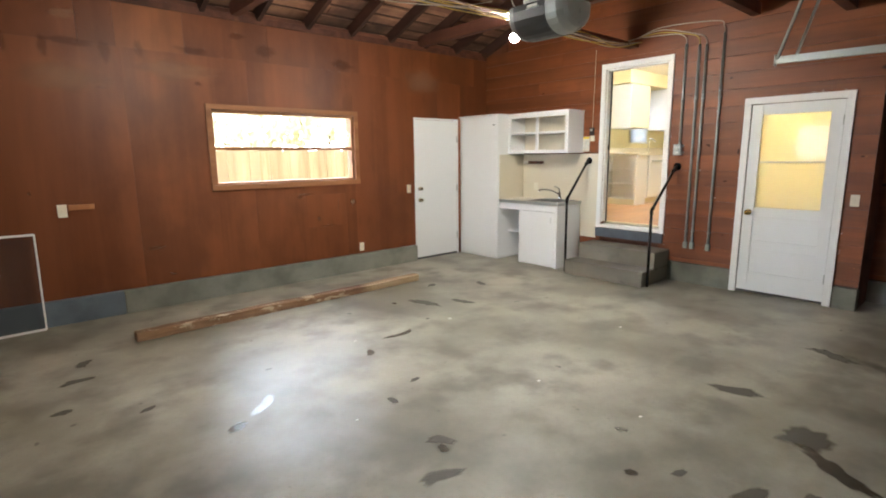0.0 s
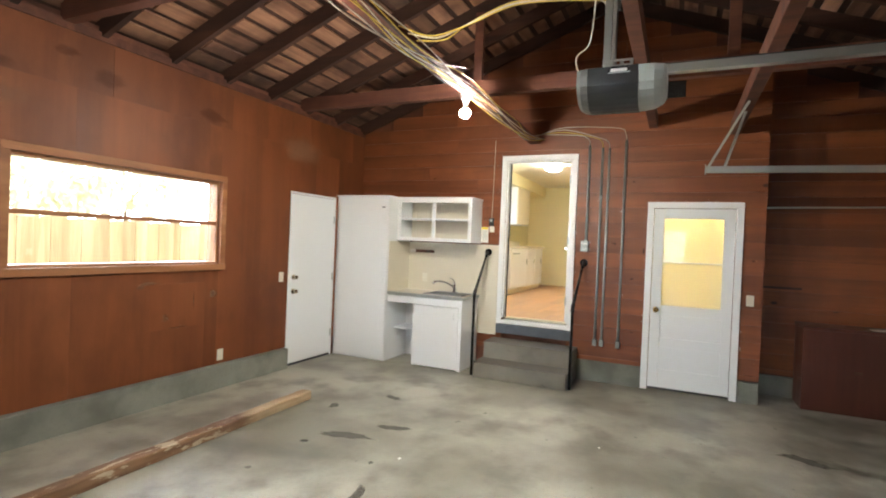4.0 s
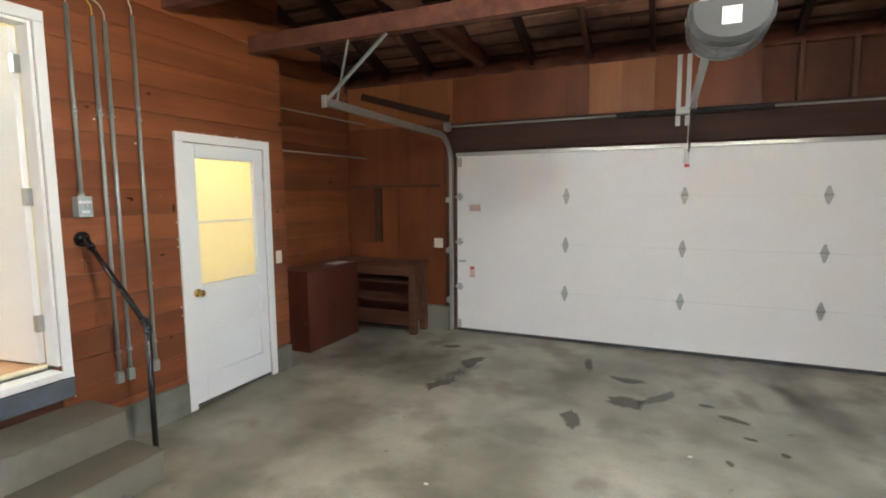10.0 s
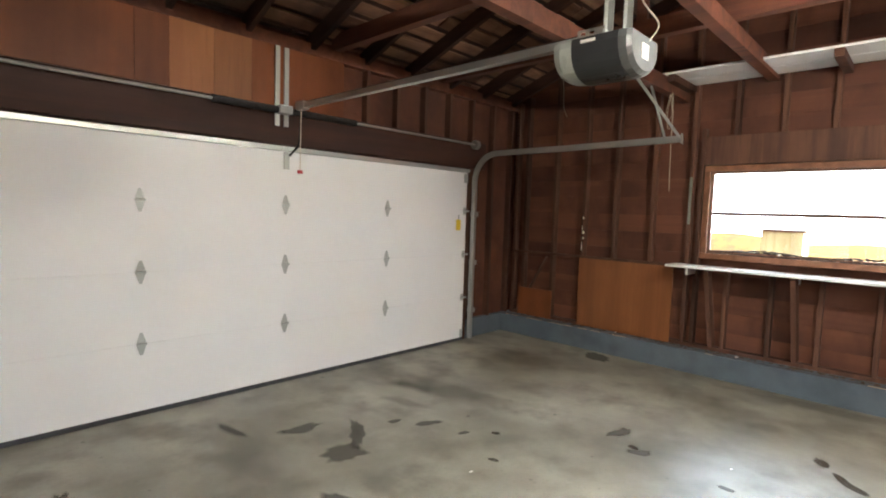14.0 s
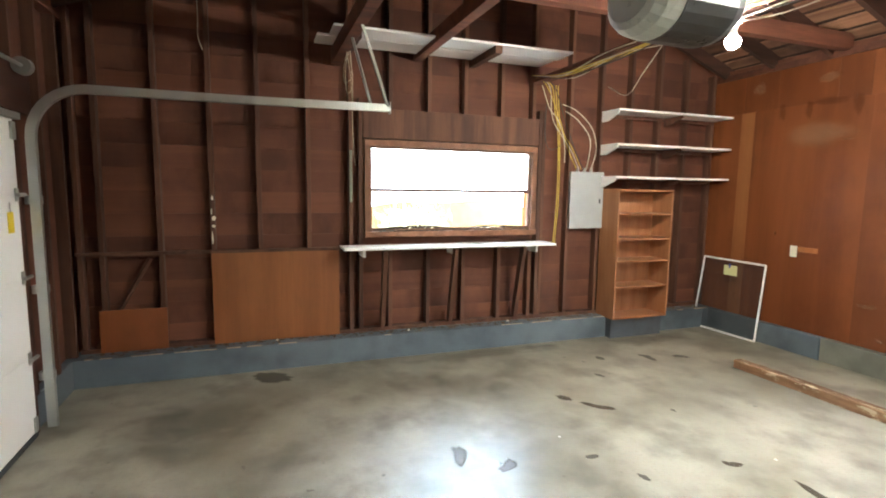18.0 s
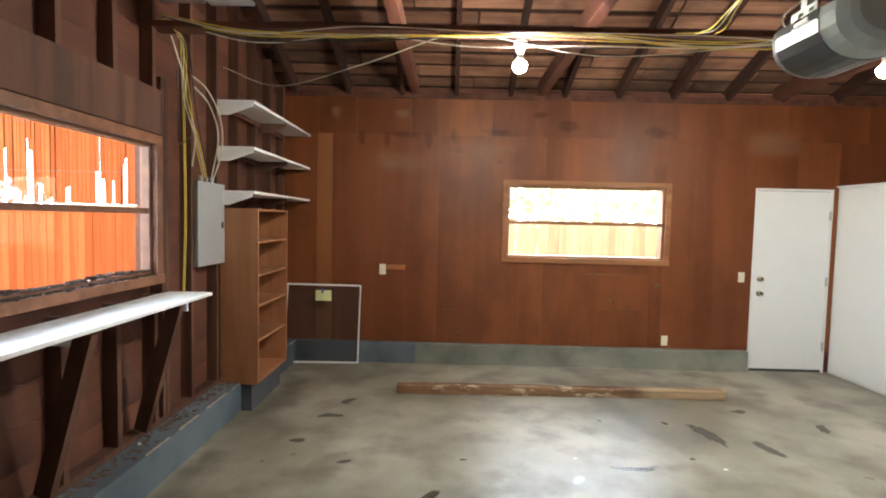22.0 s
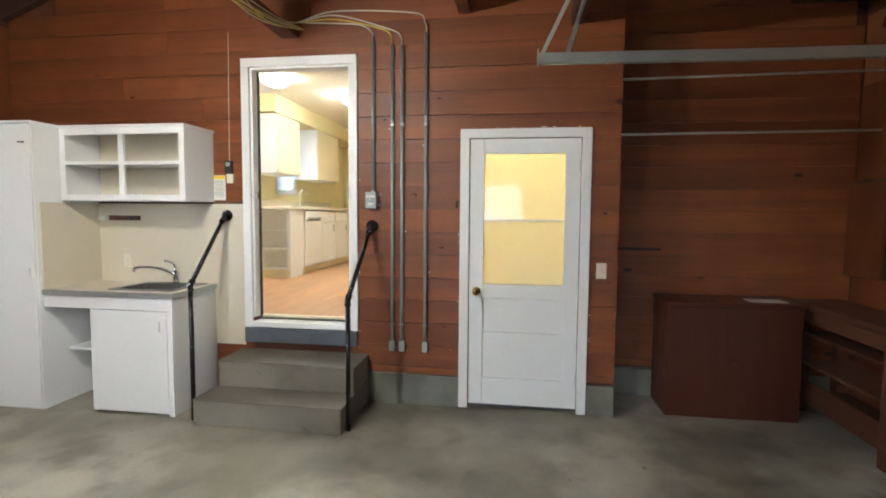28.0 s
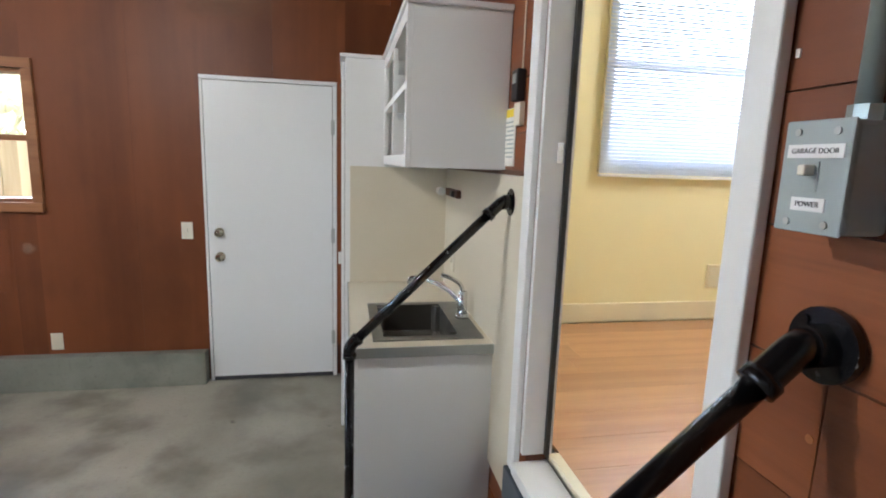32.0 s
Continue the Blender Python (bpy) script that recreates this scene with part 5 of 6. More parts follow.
part("rail", block(W - 0.005, W + 0.02, S - 0.01, 1.36, 1.085, 1.115, 0.003), STUD, wall_west)
brace = bmesh.new()
rod(brace, (W - 0.03, S + 0.1, 0.28), (W - 0.03, -0.42, 1.05), 0.022, 4)
part("diagonal_brace", brace, STUD, wall_west)
for y in (1.62, 2.35, 3.12):
    a, b_ = Vector((W + 0.01, y + 0.02, 0.30)), Vector((-0.69, y, 1.10))
    m = Matrix.Translation((a + b_) / 2) @ (b_ - a).to_track_quat("Z", "Y").to_matrix().to_4x4() @ Matrix.Diagonal((0.042, 0.088, (b_ - a).length, 1))
    bm = bmesh.new()
    bmesh.ops.create_cube(bm, size=1, matrix=m)
    part("shelf_strut", bm, STUD, wall_west, "dark diagonal strut under the window shelf")
solid("plywood_sheet", block(W + 0.004, W + 0.016, 0.075, 1.210, 0.245, 1.09, 0.001), SHEET, "orange-brown plywood sheet leaning on the studs", "plywood")
solid("plywood_offcut", block(W + 0.004, W + 0.016, -0.82, -0.30, 0.245, 0.615, 0.001), PLY, "dark red plywood offcut fixed to studs", "plywood")
sill = thing("window_shelf", (-0.8, 2.35, 1.12), "long white shelf board under the window", "shelf")
part("board", block(W + 0.0, -0.632, 1.22, 3.48, 1.105, 1.128, 0.003), WHITE, sill)
for y in (1.42, 2.35, 3.28):
    part("bracket", block(W, -0.70, y - 0.012, y + 0.012, 1.03, 1.104, 0.003), WHITE, sill)
hi = thing("storage_shelf", (-0.6, 2.3, 2.98), "white boards laid overhead above the window", "shelf")
part("board", block(-0.585, -0.30, 1.10, 3.37, 2.995, 3.015, 0.002), WHITE, hi)
part("board", block(-0.89, -0.605, 1.00, 3.34, 2.995, 3.015, 0.002), WHITE, hi)
part("batten", block(-0.92, -0.30, 2.55, 2.62, 2.925, 2.994, 0.003), STUD, hi)
part("batten", block(-0.92, -0.30, 1.26, 1.33, 2.925, 2.994, 0.003), STUD, hi)
ep = thing("electrical_panel", (-0.89, 3.99, 1.26), "grey steel electrical panel on the stud wall", "electrical panel")
part("case", block(W - 0.0, -0.90, 3.80, 4.235, 1.265, 1.90, 0.004), PANELGREY, ep)
part("cover", block(-0.90, -0.886, 3.795, 4.24, 1.262, 1.905, 0.004), PANELGREY, ep)
part("catch", block(-0.886, -0.878, 4.18, 4.20, 1.55, 1.60, 0.002), BLACK, ep)
for k in range(3):
    part("connector", rod(bmesh.new(), (-0.92, 3.90 + 0.09 * k, 1.90), (-0.92, 3.90 + 0.09 * k, 1.95), 0.016), STEEL, ep)
bk = thing("bookcase", (-0.78, 4.65, 0.24), "narrow brown wooden bookcase with empty shelves hung above the floor", "bookcase")
x0, x1, a0, a1 = W + 0.002, -0.61, 4.245, 5.010
part("side", block(x0, x1, a0, a0 + 0.02, 0.232, 1.715, 0.002), CASEWOOD, bk)
part("side", block(x0, x1, a1 - 0.02, a1, 0.232, 1.715, 0.002), CASEWOOD, bk)
part("back", block(x0, x0 + 0.008, a0 + 0.02, a1 - 0.02, 0.232, 1.705), CASEWOOD, bk)
for zz in (0.232, 0.59, 0.885, 1.145, 1.425, 1.694):
    part("shelf", block(x0 + 0.008, x1 - 0.004, a0 + 0.02, a1 - 0.02, zz, zz + 0.02, 0.001), CASEWOOD, bk)
# plinth coloured dark to include the shadow below the bookcase
part("plinth", block(W + 0.17, x1 - 0.06, a0 + 0.02, a1 - 0.02, 0.0, 0.230), BLUETHRESH, bk, "recessed plinth, its dark colour taking in the bookcase shadow")
for zz in (1.846, 2.205, 2.578):
    sh = thing("wall_shelf", (-0.75, 5.0, zz), "white painted shelf board on brackets in the corner", "shelf", "corner shelves")
    part("board", block(W + 0.002, -0.625, 4.20, 5.855, zz - 0.012, zz + 0.012, 0.002), WHITE, sh)
    for y, m_ in ((4.215, WHITE), (5.10, STUD)):
        bm = bmesh.new()
        prof = ((W + 0.002, zz - 0.013), (-0.645, zz - 0.013), (-0.645, zz - 0.035), (W + 0.09, zz - 0.105), (W + 0.002, zz - 0.105))
        a, b = [[bm.verts.new((px, y + s, pz)) for px, pz in prof] for s in (-0.011, 0.011)]
        bm.faces.new(a), bm.faces.new(b[::-1])
        for k in range(5):
            bm.faces.new((a[k], b[k], b[(k + 1) % 5], a[(k + 1) % 5]))
        part("bracket", bm, m_, sh)
    part("cleat", block(W + 0.002, W + 0.02, 4.23, 5.85, zz - 0.055, zz - 0.013, 0.002), STUD, sh)
sc = thing("window_screen", (-0.45, 5.76, 0), "white framed insect screen leaning on the kerb with a yellow note", "window screen")
p00, p10, p01, p11 = Vector((-0.876, 5.715, 0.012)), Vector((-0.04, 5.755, 0.012)), Vector((-0.86, 5.818, 0.89)), Vector((-0.025, 5.818, 0.885))


def strip(a, b, w, t):
    bm = bmesh.new()
    d = (Vector(b) - Vector(a))
    m = Matrix.Translation((Vector(a) + Vector(b)) / 2) @ d.to_track_quat("X", "Z").to_matrix().to_4x4() @ Matrix.Diagonal((d.length, t, w, 1))
    bmesh.ops.create_cube(bm, size=1, matrix=m)
    return bm


for a, b in ((p00, p10), (p01, p11), (p00, p01), (p10, p11)):
    part("frame_bar", strip(a, b, 0.02, 0.012), WHITE, sc)
bm = bmesh.new()
bm.faces.new([bm.verts.new(p) for p in (p00, p10, p11, p01)])
mesh = part("mesh", bm, simple("insect_mesh", (0.05, 0.05, 0.05), 0.8), sc, "fine grey insect mesh")
m = mesh.data.materials[0]
t, b = nodes_of(m)
b.inputs["Alpha"].default_value = 0.35
part("note", block(-0.53, -0.35, 5.775, 5.778, 0.71, 0.83), NOTEPAPER, sc, "yellow paper note")
part("tape", block(-0.46, -0.44, 5.772, 5.774, 0.80, 0.85), simple("blue_tape", (0.08, 0.12, 0.5), 0.6), sc)
beam = bmesh.new()
box(beam, -1.57, 1.57, -0.055, 0.055, 0.0, 0.085, 0.012)
bmesh.ops.subdivide_edges(beam, edges=[e for e in beam.edges if e.calc_length() > 1], cuts=40)
for v in beam.verts:
    n = noise.noise_vector(v.co * 3.1) * 0.010 + noise.noise_vector(v.co * 11) * 0.004
    v.co += Vector((0, n.y, n.z * (1 if v.co.z > 0.01 else 0)))
beam.transform(Matrix.Translation((2.08, 4.875, 0)) @ Matrix.Rotation(radians(1.0), 4, "Z"))
solid("timber_beam", beam, OLDBEAM, "long rough timber with peeling paint lying on the floor", "timber")

rp = thing("rope", (-0.45, 1.26, 1.9), "thin pale cord looped from the roof beam beside the door track", "rope")
part("strand", pipe(bmesh.new(), curve_points([(-0.47, 1.255, 2.85), (-0.445, 1.27, 2.6), (-0.455, 1.272, 2.3), (-0.45, 1.28, 2.0), (-0.435, 1.29, 1.88)], 6), 0.0035, 6), ROPE, rp)
for k, (w_, z) in enumerate(((0.020, 2.50), (0.035, 2.58), (-0.02, 2.46))):
    part("loop", pipe(bmesh.new(), curve_points([(-0.47, 1.250 - 0.012 * k, 2.86), (-0.47, 1.235 - w_, 2.68), (-0.46, 1.25 - w_, z), (-0.455, 1.275, z + 0.06), (-0.46, 1.268, 2.70), (-0.465, 1.258, 2.85)], 5), 0.003, 6), ROPE, rp)
st2 = thing("hanging_string", (-0.37, 0.09, 2.75), "short frayed string hanging from a roof timber", "string")
part("strand", pipe(bmesh.new(), curve_points([(-0.225, 0.091, 3.46), (-0.30, 0.091, 3.2), (-0.341, 0.091, 3.02), (-0.345, 0.09, 2.92), (-0.37, 0.085, 2.82), (-0.405, 0.11, 2.73)], 5), 0.003, 6), ROPE, st2)

# ---- alcove ----
bx = thing("storage_box", (6.22, 0.04, 0), "dark brown painted wooden chest with a paper on top", "chest")
part("body", block(6.030, AX - 0.035, -0.425, 0.495, 0.0, 0.825, 0.004), DARKCAB, bx)
part("lid", block(6.020, AX - 0.035, -0.435, 0.505, 0.826, 0.858, 0.005), DARKCAB, bx)
part("handle", block(6.014, 6.029, 0.00, 0.06, 0.42, 0.445, 0.003), BENCHWOOD, bx)
part("latch", block(6.05, 6.08, 0.496, 0.507, 0.30, 0.33, 0.003), CHROME, bx)
solid("paper_sheet", block(6.10, 6.25, -0.36, -0.10, 0.8585, 0.8615), PAPER, "loose white paper on the dark chest", "paper")
wb = thing("workbench", (5.88, -0.68, 0), "old dark wooden workbench with open shelves", "workbench")
part("top", block(5.30, AX - 0.035, S + 0.065, -0.50, 0.80, 0.85, 0.006), BENCHWOOD, wb)
for x in (5.36, 6.33):
    for y in (S + 0.11, -0.575):
        part("leg", block(x - 0.04, x + 0.04, y - 0.04, y + 0.04, 0.0, 0.80, 0.004), BENCHWOOD, wb)
for zz in (0.14, 0.38, 0.60):
    part("shelf", block(5.40, 6.29, S + 0.075, -0.55, zz, zz + 0.025, 0.002), BENCHWOOD, wb)
part("rail", block(5.40, 6.29, -0.565, -0.54, 0.70, 0.795, 0.003), BENCHWOOD, wb)
part("end_rail", block(5.33, 5.355, S + 0.15, -0.615, 0.70, 0.795, 0.003), BENCHWOOD, wb)
part("front_panel", block(5.40, 6.29, -0.565, -0.547, 0.10, 0.27, 0.003), BENCHWOOD, wb)
part("end_panel", block(5.365, 5.385, S + 0.15, -0.615, 0.14, 0.70, 0.003), BENCHWOOD, wb)
part("back_panel", block(5.40, 6.29, S + 0.066, S + 0.074, 0.14, 0.78), DARKCAB, wb)
for zz, zz2 in ((2.066, 2.105), (2.455, 2.522)):
    r = solid("shelf_rail", rod(bmesh.new(), (5.975, RET, zz), (6.19, S + 0.02, zz2), 0.009, 8), STEEL, "thin pale rail across the alcove", "rail", "alcove rails")
structure("alcove_ledge", block(AX - 0.01, AX + 0.02, 0.45, RET, 1.20, 1.225), HEADER)

# ---- ceiling fixture inside the house ----
structure("kitchen_floor_slab", block(E + 0.095, 12.4, 1.6, 5.3, KF - 0.12, KF - 0.016), KERB)
fl = tagged(new("kitchen_floor"), "pale orange-brown wood plank floor", kind="structure")
kr = random.Random(4)
yy = 1.62
while yy < 5.0:
    x = E + 0.13 - kr.uniform(0, 0.9)
    while x < 11.98:
        ln = 1.22
        a, b = max(x, E + 0.132), min(x + ln, 11.98)
        if b - a > 0.05:
            part("plank", block(a, b - 0.0015, yy, yy + 0.1785, KF - 0.015, KF), FLOORING, fl)
        x += ln
    yy += 0.18
structure("kitchen_ceiling", block(E + 0.095, 12.4, 1.5, 5.4, 3.0, 3.1), CEILPAINT)
KN = 5.07
KW = (6.90, 8.13, 1.625, 2.78)
SW = (9.10, 9.62, 1.83, 2.74)
structure("kitchen_wall_north", wall_mesh("y", KN, KN + 0.12, (E + 0.095, 12.3, KF - 0.1, 3.0), [KW, SW]), YELLOW, "warm yellow painted wall")
structure("kitchen_soffit", block(8.30, 12.0, 4.68, KN - 0.002, 2.77, 2.998), YELLOW, "yellow soffit above the wall cabinets")
structure("kitchen_wall_far", wall_mesh("x", 12.0, 12.12, (1.5, KN, KF - 0.1, 3.0), [(3.12, 3.92, KF, 2.68)]), YELLOW)
structure("kitchen_wall_south", block(E + 0.86, 12.0, 2.2, 2.3, KF - 0.1, 3.0), YELLOW)
structure("kitchen_wall_return", block(E + 0.093, E + 0.86, 2.2, 2.3, KF - 0.1, 3.0), YELLOW)
structure("kitchen_wall_west", wall_mesh("x", E + 0.093, E + 0.104, (2.3, KN, KF - 0.1, 3.0), [(KD[0] - 0.03, KD[1] + 0.03, KF - 0.2, KD[3] + 0.03)]), YELLOW)
structure("baseboard", block(E + 0.17, 8.31, KN - 0.016, KN - 0.002, KF, KF + 0.12, 0.004), CREAMTRIM)
vt = thing("wall_register", (7.7, KN - 0.01, 0.78), "cream wall heating register above the baseboard", "register")
part("frame", block(7.66, 7.95, KN - 0.012, KN - 0.001, 0.845, 1.000, 0.003), CREAMTRIM, vt)
for k in range(8):
    part("slat", block(7.675, 7.935, KN - 0.018, KN - 0.012, 0.860 + 0.016 * k, 0.866 + 0.016 * k), IVORY, vt)
cv = thing("ceiling_vent", (8.23, 2.95, 2.99), "dark round ceiling vent in the kitchen", "vent")
part("ring", rod(bmesh.new(), (8.23, 2.95, 2.985), (8.23, 2.95, 2.999), 0.14, 28), GREYBOX, cv)
part("opening", rod(bmesh.new(), (8.23, 2.95, 2.980), (8.23, 2.95, 2.986), 0.11, 28), DARKVOID, cv)


def blind_window(name, rect, yf, label):
    w = tagged(new(name), label, kind="structure")
    u0, u1, v0, v1 = rect
    for r in ((u0 - 0.06, u1 + 0.06, v1, v1 + 0.07), (u0 - 0.06, u1 + 0.06, v0 - 0.06, v0), (u0 - 0.06, u0, v0, v1), (u1, u1 + 0.06, v0, v1)):
        part("casing", block(r[0], r[1], yf - 0.018, yf, r[2], r[3], 0.003), CREAMTRIM, w)
    mid = (v0 + v1) / 2
    part("meeting_rail", block(u0, u1, yf + 0.05, yf + 0.08, mid - 0.02, mid + 0.02, 0.002), WHITE, w)
    p = part("pane", block(u0, u1, yf + 0.06, yf + 0.064, v0, v1), CLEAR, w)
    p.visible_shadow = False
    k = v0 - 0.055
    slat = finish("slat", block(u0 - 0.065, u1 + 0.065, -0.0125, 0.0125, -0.0006, 0.0006), BLIND)
    while k < v1 + 0.03:
        s = new("slat", slat)
        s.matrix_basis = Matrix.Translation((0, yf - 0.036, k)) @ Matrix.Rotation(radians(54), 4, "X")
        s.parent = w
        k += 0.021
    part("head_rail", block(u0 - 0.068, u1 + 0.068, yf - 0.055, yf - 0.019, v1 + 0.035, v1 + 0.072, 0.003), WHITE, w)
    part("bottom_rail", block(u0 - 0.065, u1 + 0.065, yf - 0.048, yf - 0.024, v0 - 0.085, v0 - 0.068, 0.003), WHITE, w)
    return w


BLIND = simple("blind_slat", (0.58, 0.62, 0.72), 0.5, 0, 0.02, 3.0)
t, b = nodes_of(BLIND)
b.inputs["Transmission Weight"].default_value = 0.035
b.inputs["Roughness"].default_value = 0.6
blind_window("window_3", KW, KN, "kitchen window with white slatted blinds")
blind_window("window_4", SW, KN, "window over the kitchen sink with white blinds")
base = thing("kitchen_base_cabinets", (9.5, 4.7, KF), "white kitchen base cabinets with flat doors and drawers", "cabinet")
part("body", block(8.70, 11.2, 4.50, KN - 0.003, KF + 0.10, KF + 0.88, 0.003), WHITE, base)
part("plinth", block(8.70, 11.2, 4.55, KN - 0.003, KF, KF + 0.10), CREAMTRIM, base)
for k in range(3):
    x = 9.33 + 0.58 * k
    d = part("cabinet_door", block(x, x + 0.55, 4.482, 4.498, KF + 0.12, KF + 0.70, 0.004), WHITE, base)
    part("pull", block(x + 0.47, x + 0.485, 4.465, 4.482, KF + 0.56, KF + 0.66, 0.004), STEEL, d)
    part("drawer", block(x, x + 0.55, 4.482, 4.498, KF + 0.72, KF + 0.86, 0.004), WHITE, base)
dw = thing("dishwasher", (8.99, 4.6, KF), "white dishwasher built in beside the open shelves", "dishwasher")
part("front_door", block(8.72, 9.30, 4.472, 4.498, KF + 0.12, KF + 0.74, 0.006), WHITE, dw)
part("control_panel", block(8.72, 9.30, 4.468, 4.498, KF + 0.745, KF + 0.87, 0.006), WHITE, dw)
part("handle", block(8.80, 9.22, 4.452, 4.468, KF + 0.76, KF + 0.785, 0.005), GREYBOX, dw)
ends = thing("open_shelf_unit", (8.5, 4.75, KF), "white open shelves at the end of the worktop", "shelf unit")
for zz in (KF + 0.10, KF + 0.36, KF + 0.60, KF + 0.86):
    part("shelf", block(8.335, 8.474, 4.515, KN - 0.02, zz, zz + 0.02, 0.002), WHITE, ends)
part("side", block(8.32, 8.69, 4.495, 4.513, KF, KF + 0.88, 0.002), WHITE, ends)
part("side", block(8.32, 8.69, KN - 0.019, KN - 0.003, KF + 0.1, KF + 0.88, 0.002), WHITE, ends)
part("back", block(8.475, 8.695, 4.515, KN - 0.02, KF + 0.10, KF + 0.88), WHITE, ends)
part("face_edge", block(8.318, 8.334, 4.495, 4.545, KF + 0.10, KF + 0.88, 0.002), WHITE, ends)
part("plinth", block(8.33, 8.69, 4.515, KN - 0.02, KF, KF + 0.098), CREAMTRIM, ends)
kt = solid("kitchen_worktop", block(8.29, 11.2, 4.455, KN - 0.003, KF + 0.885, KF + 0.925, 0.004), LAMINATE, "cream laminate kitchen worktop along the wall", "worktop")
part("upstand", block(8.29, 11.2, KN - 0.022, KN - 0.004, KF + 0.926, KF + 1.02, 0.003), LAMINATE, kt)
for x0, x1 in ((8.36, 9.03), (9.68, 10.6)):
    uc = thing("kitchen_wall_cabinet", ((x0 + x1) / 2, 4.83, 1.9), "white upper kitchen cabinet with a flat door", "cabinet", "kitchen wall cabinets")
    part("body", block(x0, x1, 4.69, KN - 0.003, 2.0, 2.76, 0.003), WHITE, uc)
    part("cabinet_door", block(x0 + 0.015, x1 - 0.015, 4.672, 4.689, 2.01, 2.75, 0.004), CREAMTRIM, uc)
ktap = thing("sink_tap", (9.5, 4.9, KF + 0.925), "chrome kitchen tap with a curved spout", "tap")
part("spout", pipe(bmesh.new(), curve_points([(9.5, 4.9, KF + 0.925), (9.5, 4.9, KF + 1.10), (9.48, 4.84, KF + 1.19), (9.46, 4.74, KF + 1.13)], 6), 0.012, 8), CHROME, ktap, smooth=True)
fr = thing("refrigerator", (7.86, 2.55, KF), "white refrigerator beside the kitchen wall", "refrigerator")
part("body", block(7.50, 8.22, 2.301, 2.765, KF + 0.02, KF + 1.68, 0.01), WHITE, fr)
part("freezer_door", block(7.50, 8.22, 2.768, 2.83, KF + 1.15, KF + 1.68, 0.014), WHITE, fr)
part("fridge_door", block(7.50, 8.22, 2.768, 2.83, KF + 0.06, KF + 1.14, 0.014), WHITE, fr)
for a, b in ((0.62, 1.10), (1.18, 1.55)):
    part("handle", pipe(bmesh.new(), curve_points([(8.18, 2.83, KF + a), (8.18, 2.875, KF + a + 0.08), (8.18, 2.885, KF + (a + b) / 2), (8.18, 2.875, KF + b - 0.08), (8.18, 2.83, KF + b)], 4), 0.013, 8), WHITE, fr)
st = thing("cooker", (9.53, 2.5, KF), "white free-standing cooker beside the refrigerator", "cooker")
part("body", block(9.15, 9.92, 2.301, 2.66, KF, KF + 0.9, 0.008), WHITE, st)
part("hob", block(9.15, 9.92, 2.301, 2.69, KF + 0.901, KF + 0.925, 0.006), WHITE, st)
part("oven_door", block(9.18, 9.89, 2.661, 2.685, KF + 0.24, KF + 0.78, 0.006), WHITE, st)
part("control_panel", block(9.18, 9.89, 2.661, 2.68, KF + 0.79, KF + 0.89, 0.006), WHITE, st)
part("handle", rod(bmesh.new(), (9.22, 2.71, KF + 0.73), (9.85, 2.71, KF + 0.73), 0.012), CHROME, st)
part("drawer", block(9.18, 9.89, 2.661, 2.683, KF + 0.04, KF + 0.22, 0.006), WHITE, st)
structure("kitchen_wall_pier", block(10.02, 11.99, 2.302, 2.63, KF - 0.1, 2.998), YELLOW, "yellow wall projecting beside the cooker")
for x, y, glow in ((7.58, 4.30, GLOBE), (8.62, 3.75, GLOBE_FAR)):
    l = thing("kitchen_ceiling_lamp", (x, y, 3.0), "lit frosted bowl ceiling lamp", "lamp", "kitchen lamps")
    bm = bmesh.new()
    bmesh.ops.create_uvsphere(bm, u_segments=24, v_segments=12, radius=1, matrix=Matrix.Translation((x, y, 2.965)) @ Matrix.Diagonal((0.15, 0.15, 0.08, 1)))
    bmesh.ops.bisect_plane(bm, geom=bm.verts[:] + bm.edges[:] + bm.faces[:], plane_co=(0, 0, 2.97), plane_no=(0, 0, 1), clear_outer=True)
    part("shade", bm, glow, l, "glowing frosted glass bowl", True)
    part("rim", rod(bmesh.new(), (x, y, 2.972), (x, y, 2.999), 0.13, 24), BRASS, l)

# room beyond the kitchen
structure("far_room_wall", block(14.6, 14.7, 1.6, 5.4, KF - 0.1, 3.0), YELLOW, "pale yellow wall of the next room")
structure("far_room_side", block(12.12, 14.6, 1.6, 1.7, KF - 0.1, 3.0), YELLOW)
structure("far_room_side_north", block(12.12, 14.6, 5.3, 5.4, KF - 0.1, 3.0), YELLOW)
structure("far_room_ceiling", block(12.4, 14.6, 1.7, 5.3, 3.0, 3.1), CEILPAINT)
structure("far_room_floor", block(12.0, 14.6, 1.7, 5.3, KF - 0.12, KF - 0.004), FLOORING)
fl_ = thing("far_room_lamp", (13.4, 3.4, 3.0), "lit ceiling bowl lamp in the next room", "lamp")
bm = bmesh.new()
bmesh.ops.create_uvsphere(bm, u_segments=16, v_segments=8, radius=0.2, matrix=Matrix.Translation((13.4, 3.4, 2.97)) @ Matrix.Diagonal((1, 1, 0.45, 1)))
bmesh.ops.bisect_plane(bm, geom=bm.verts[:] + bm.edges[:] + bm.faces[:], plane_co=(0, 0, 2.99), plane_no=(0, 0, 1), clear_outer=True)
part("shade", bm, GLOBE_FAR, fl_, "glowing frosted bowl", True)

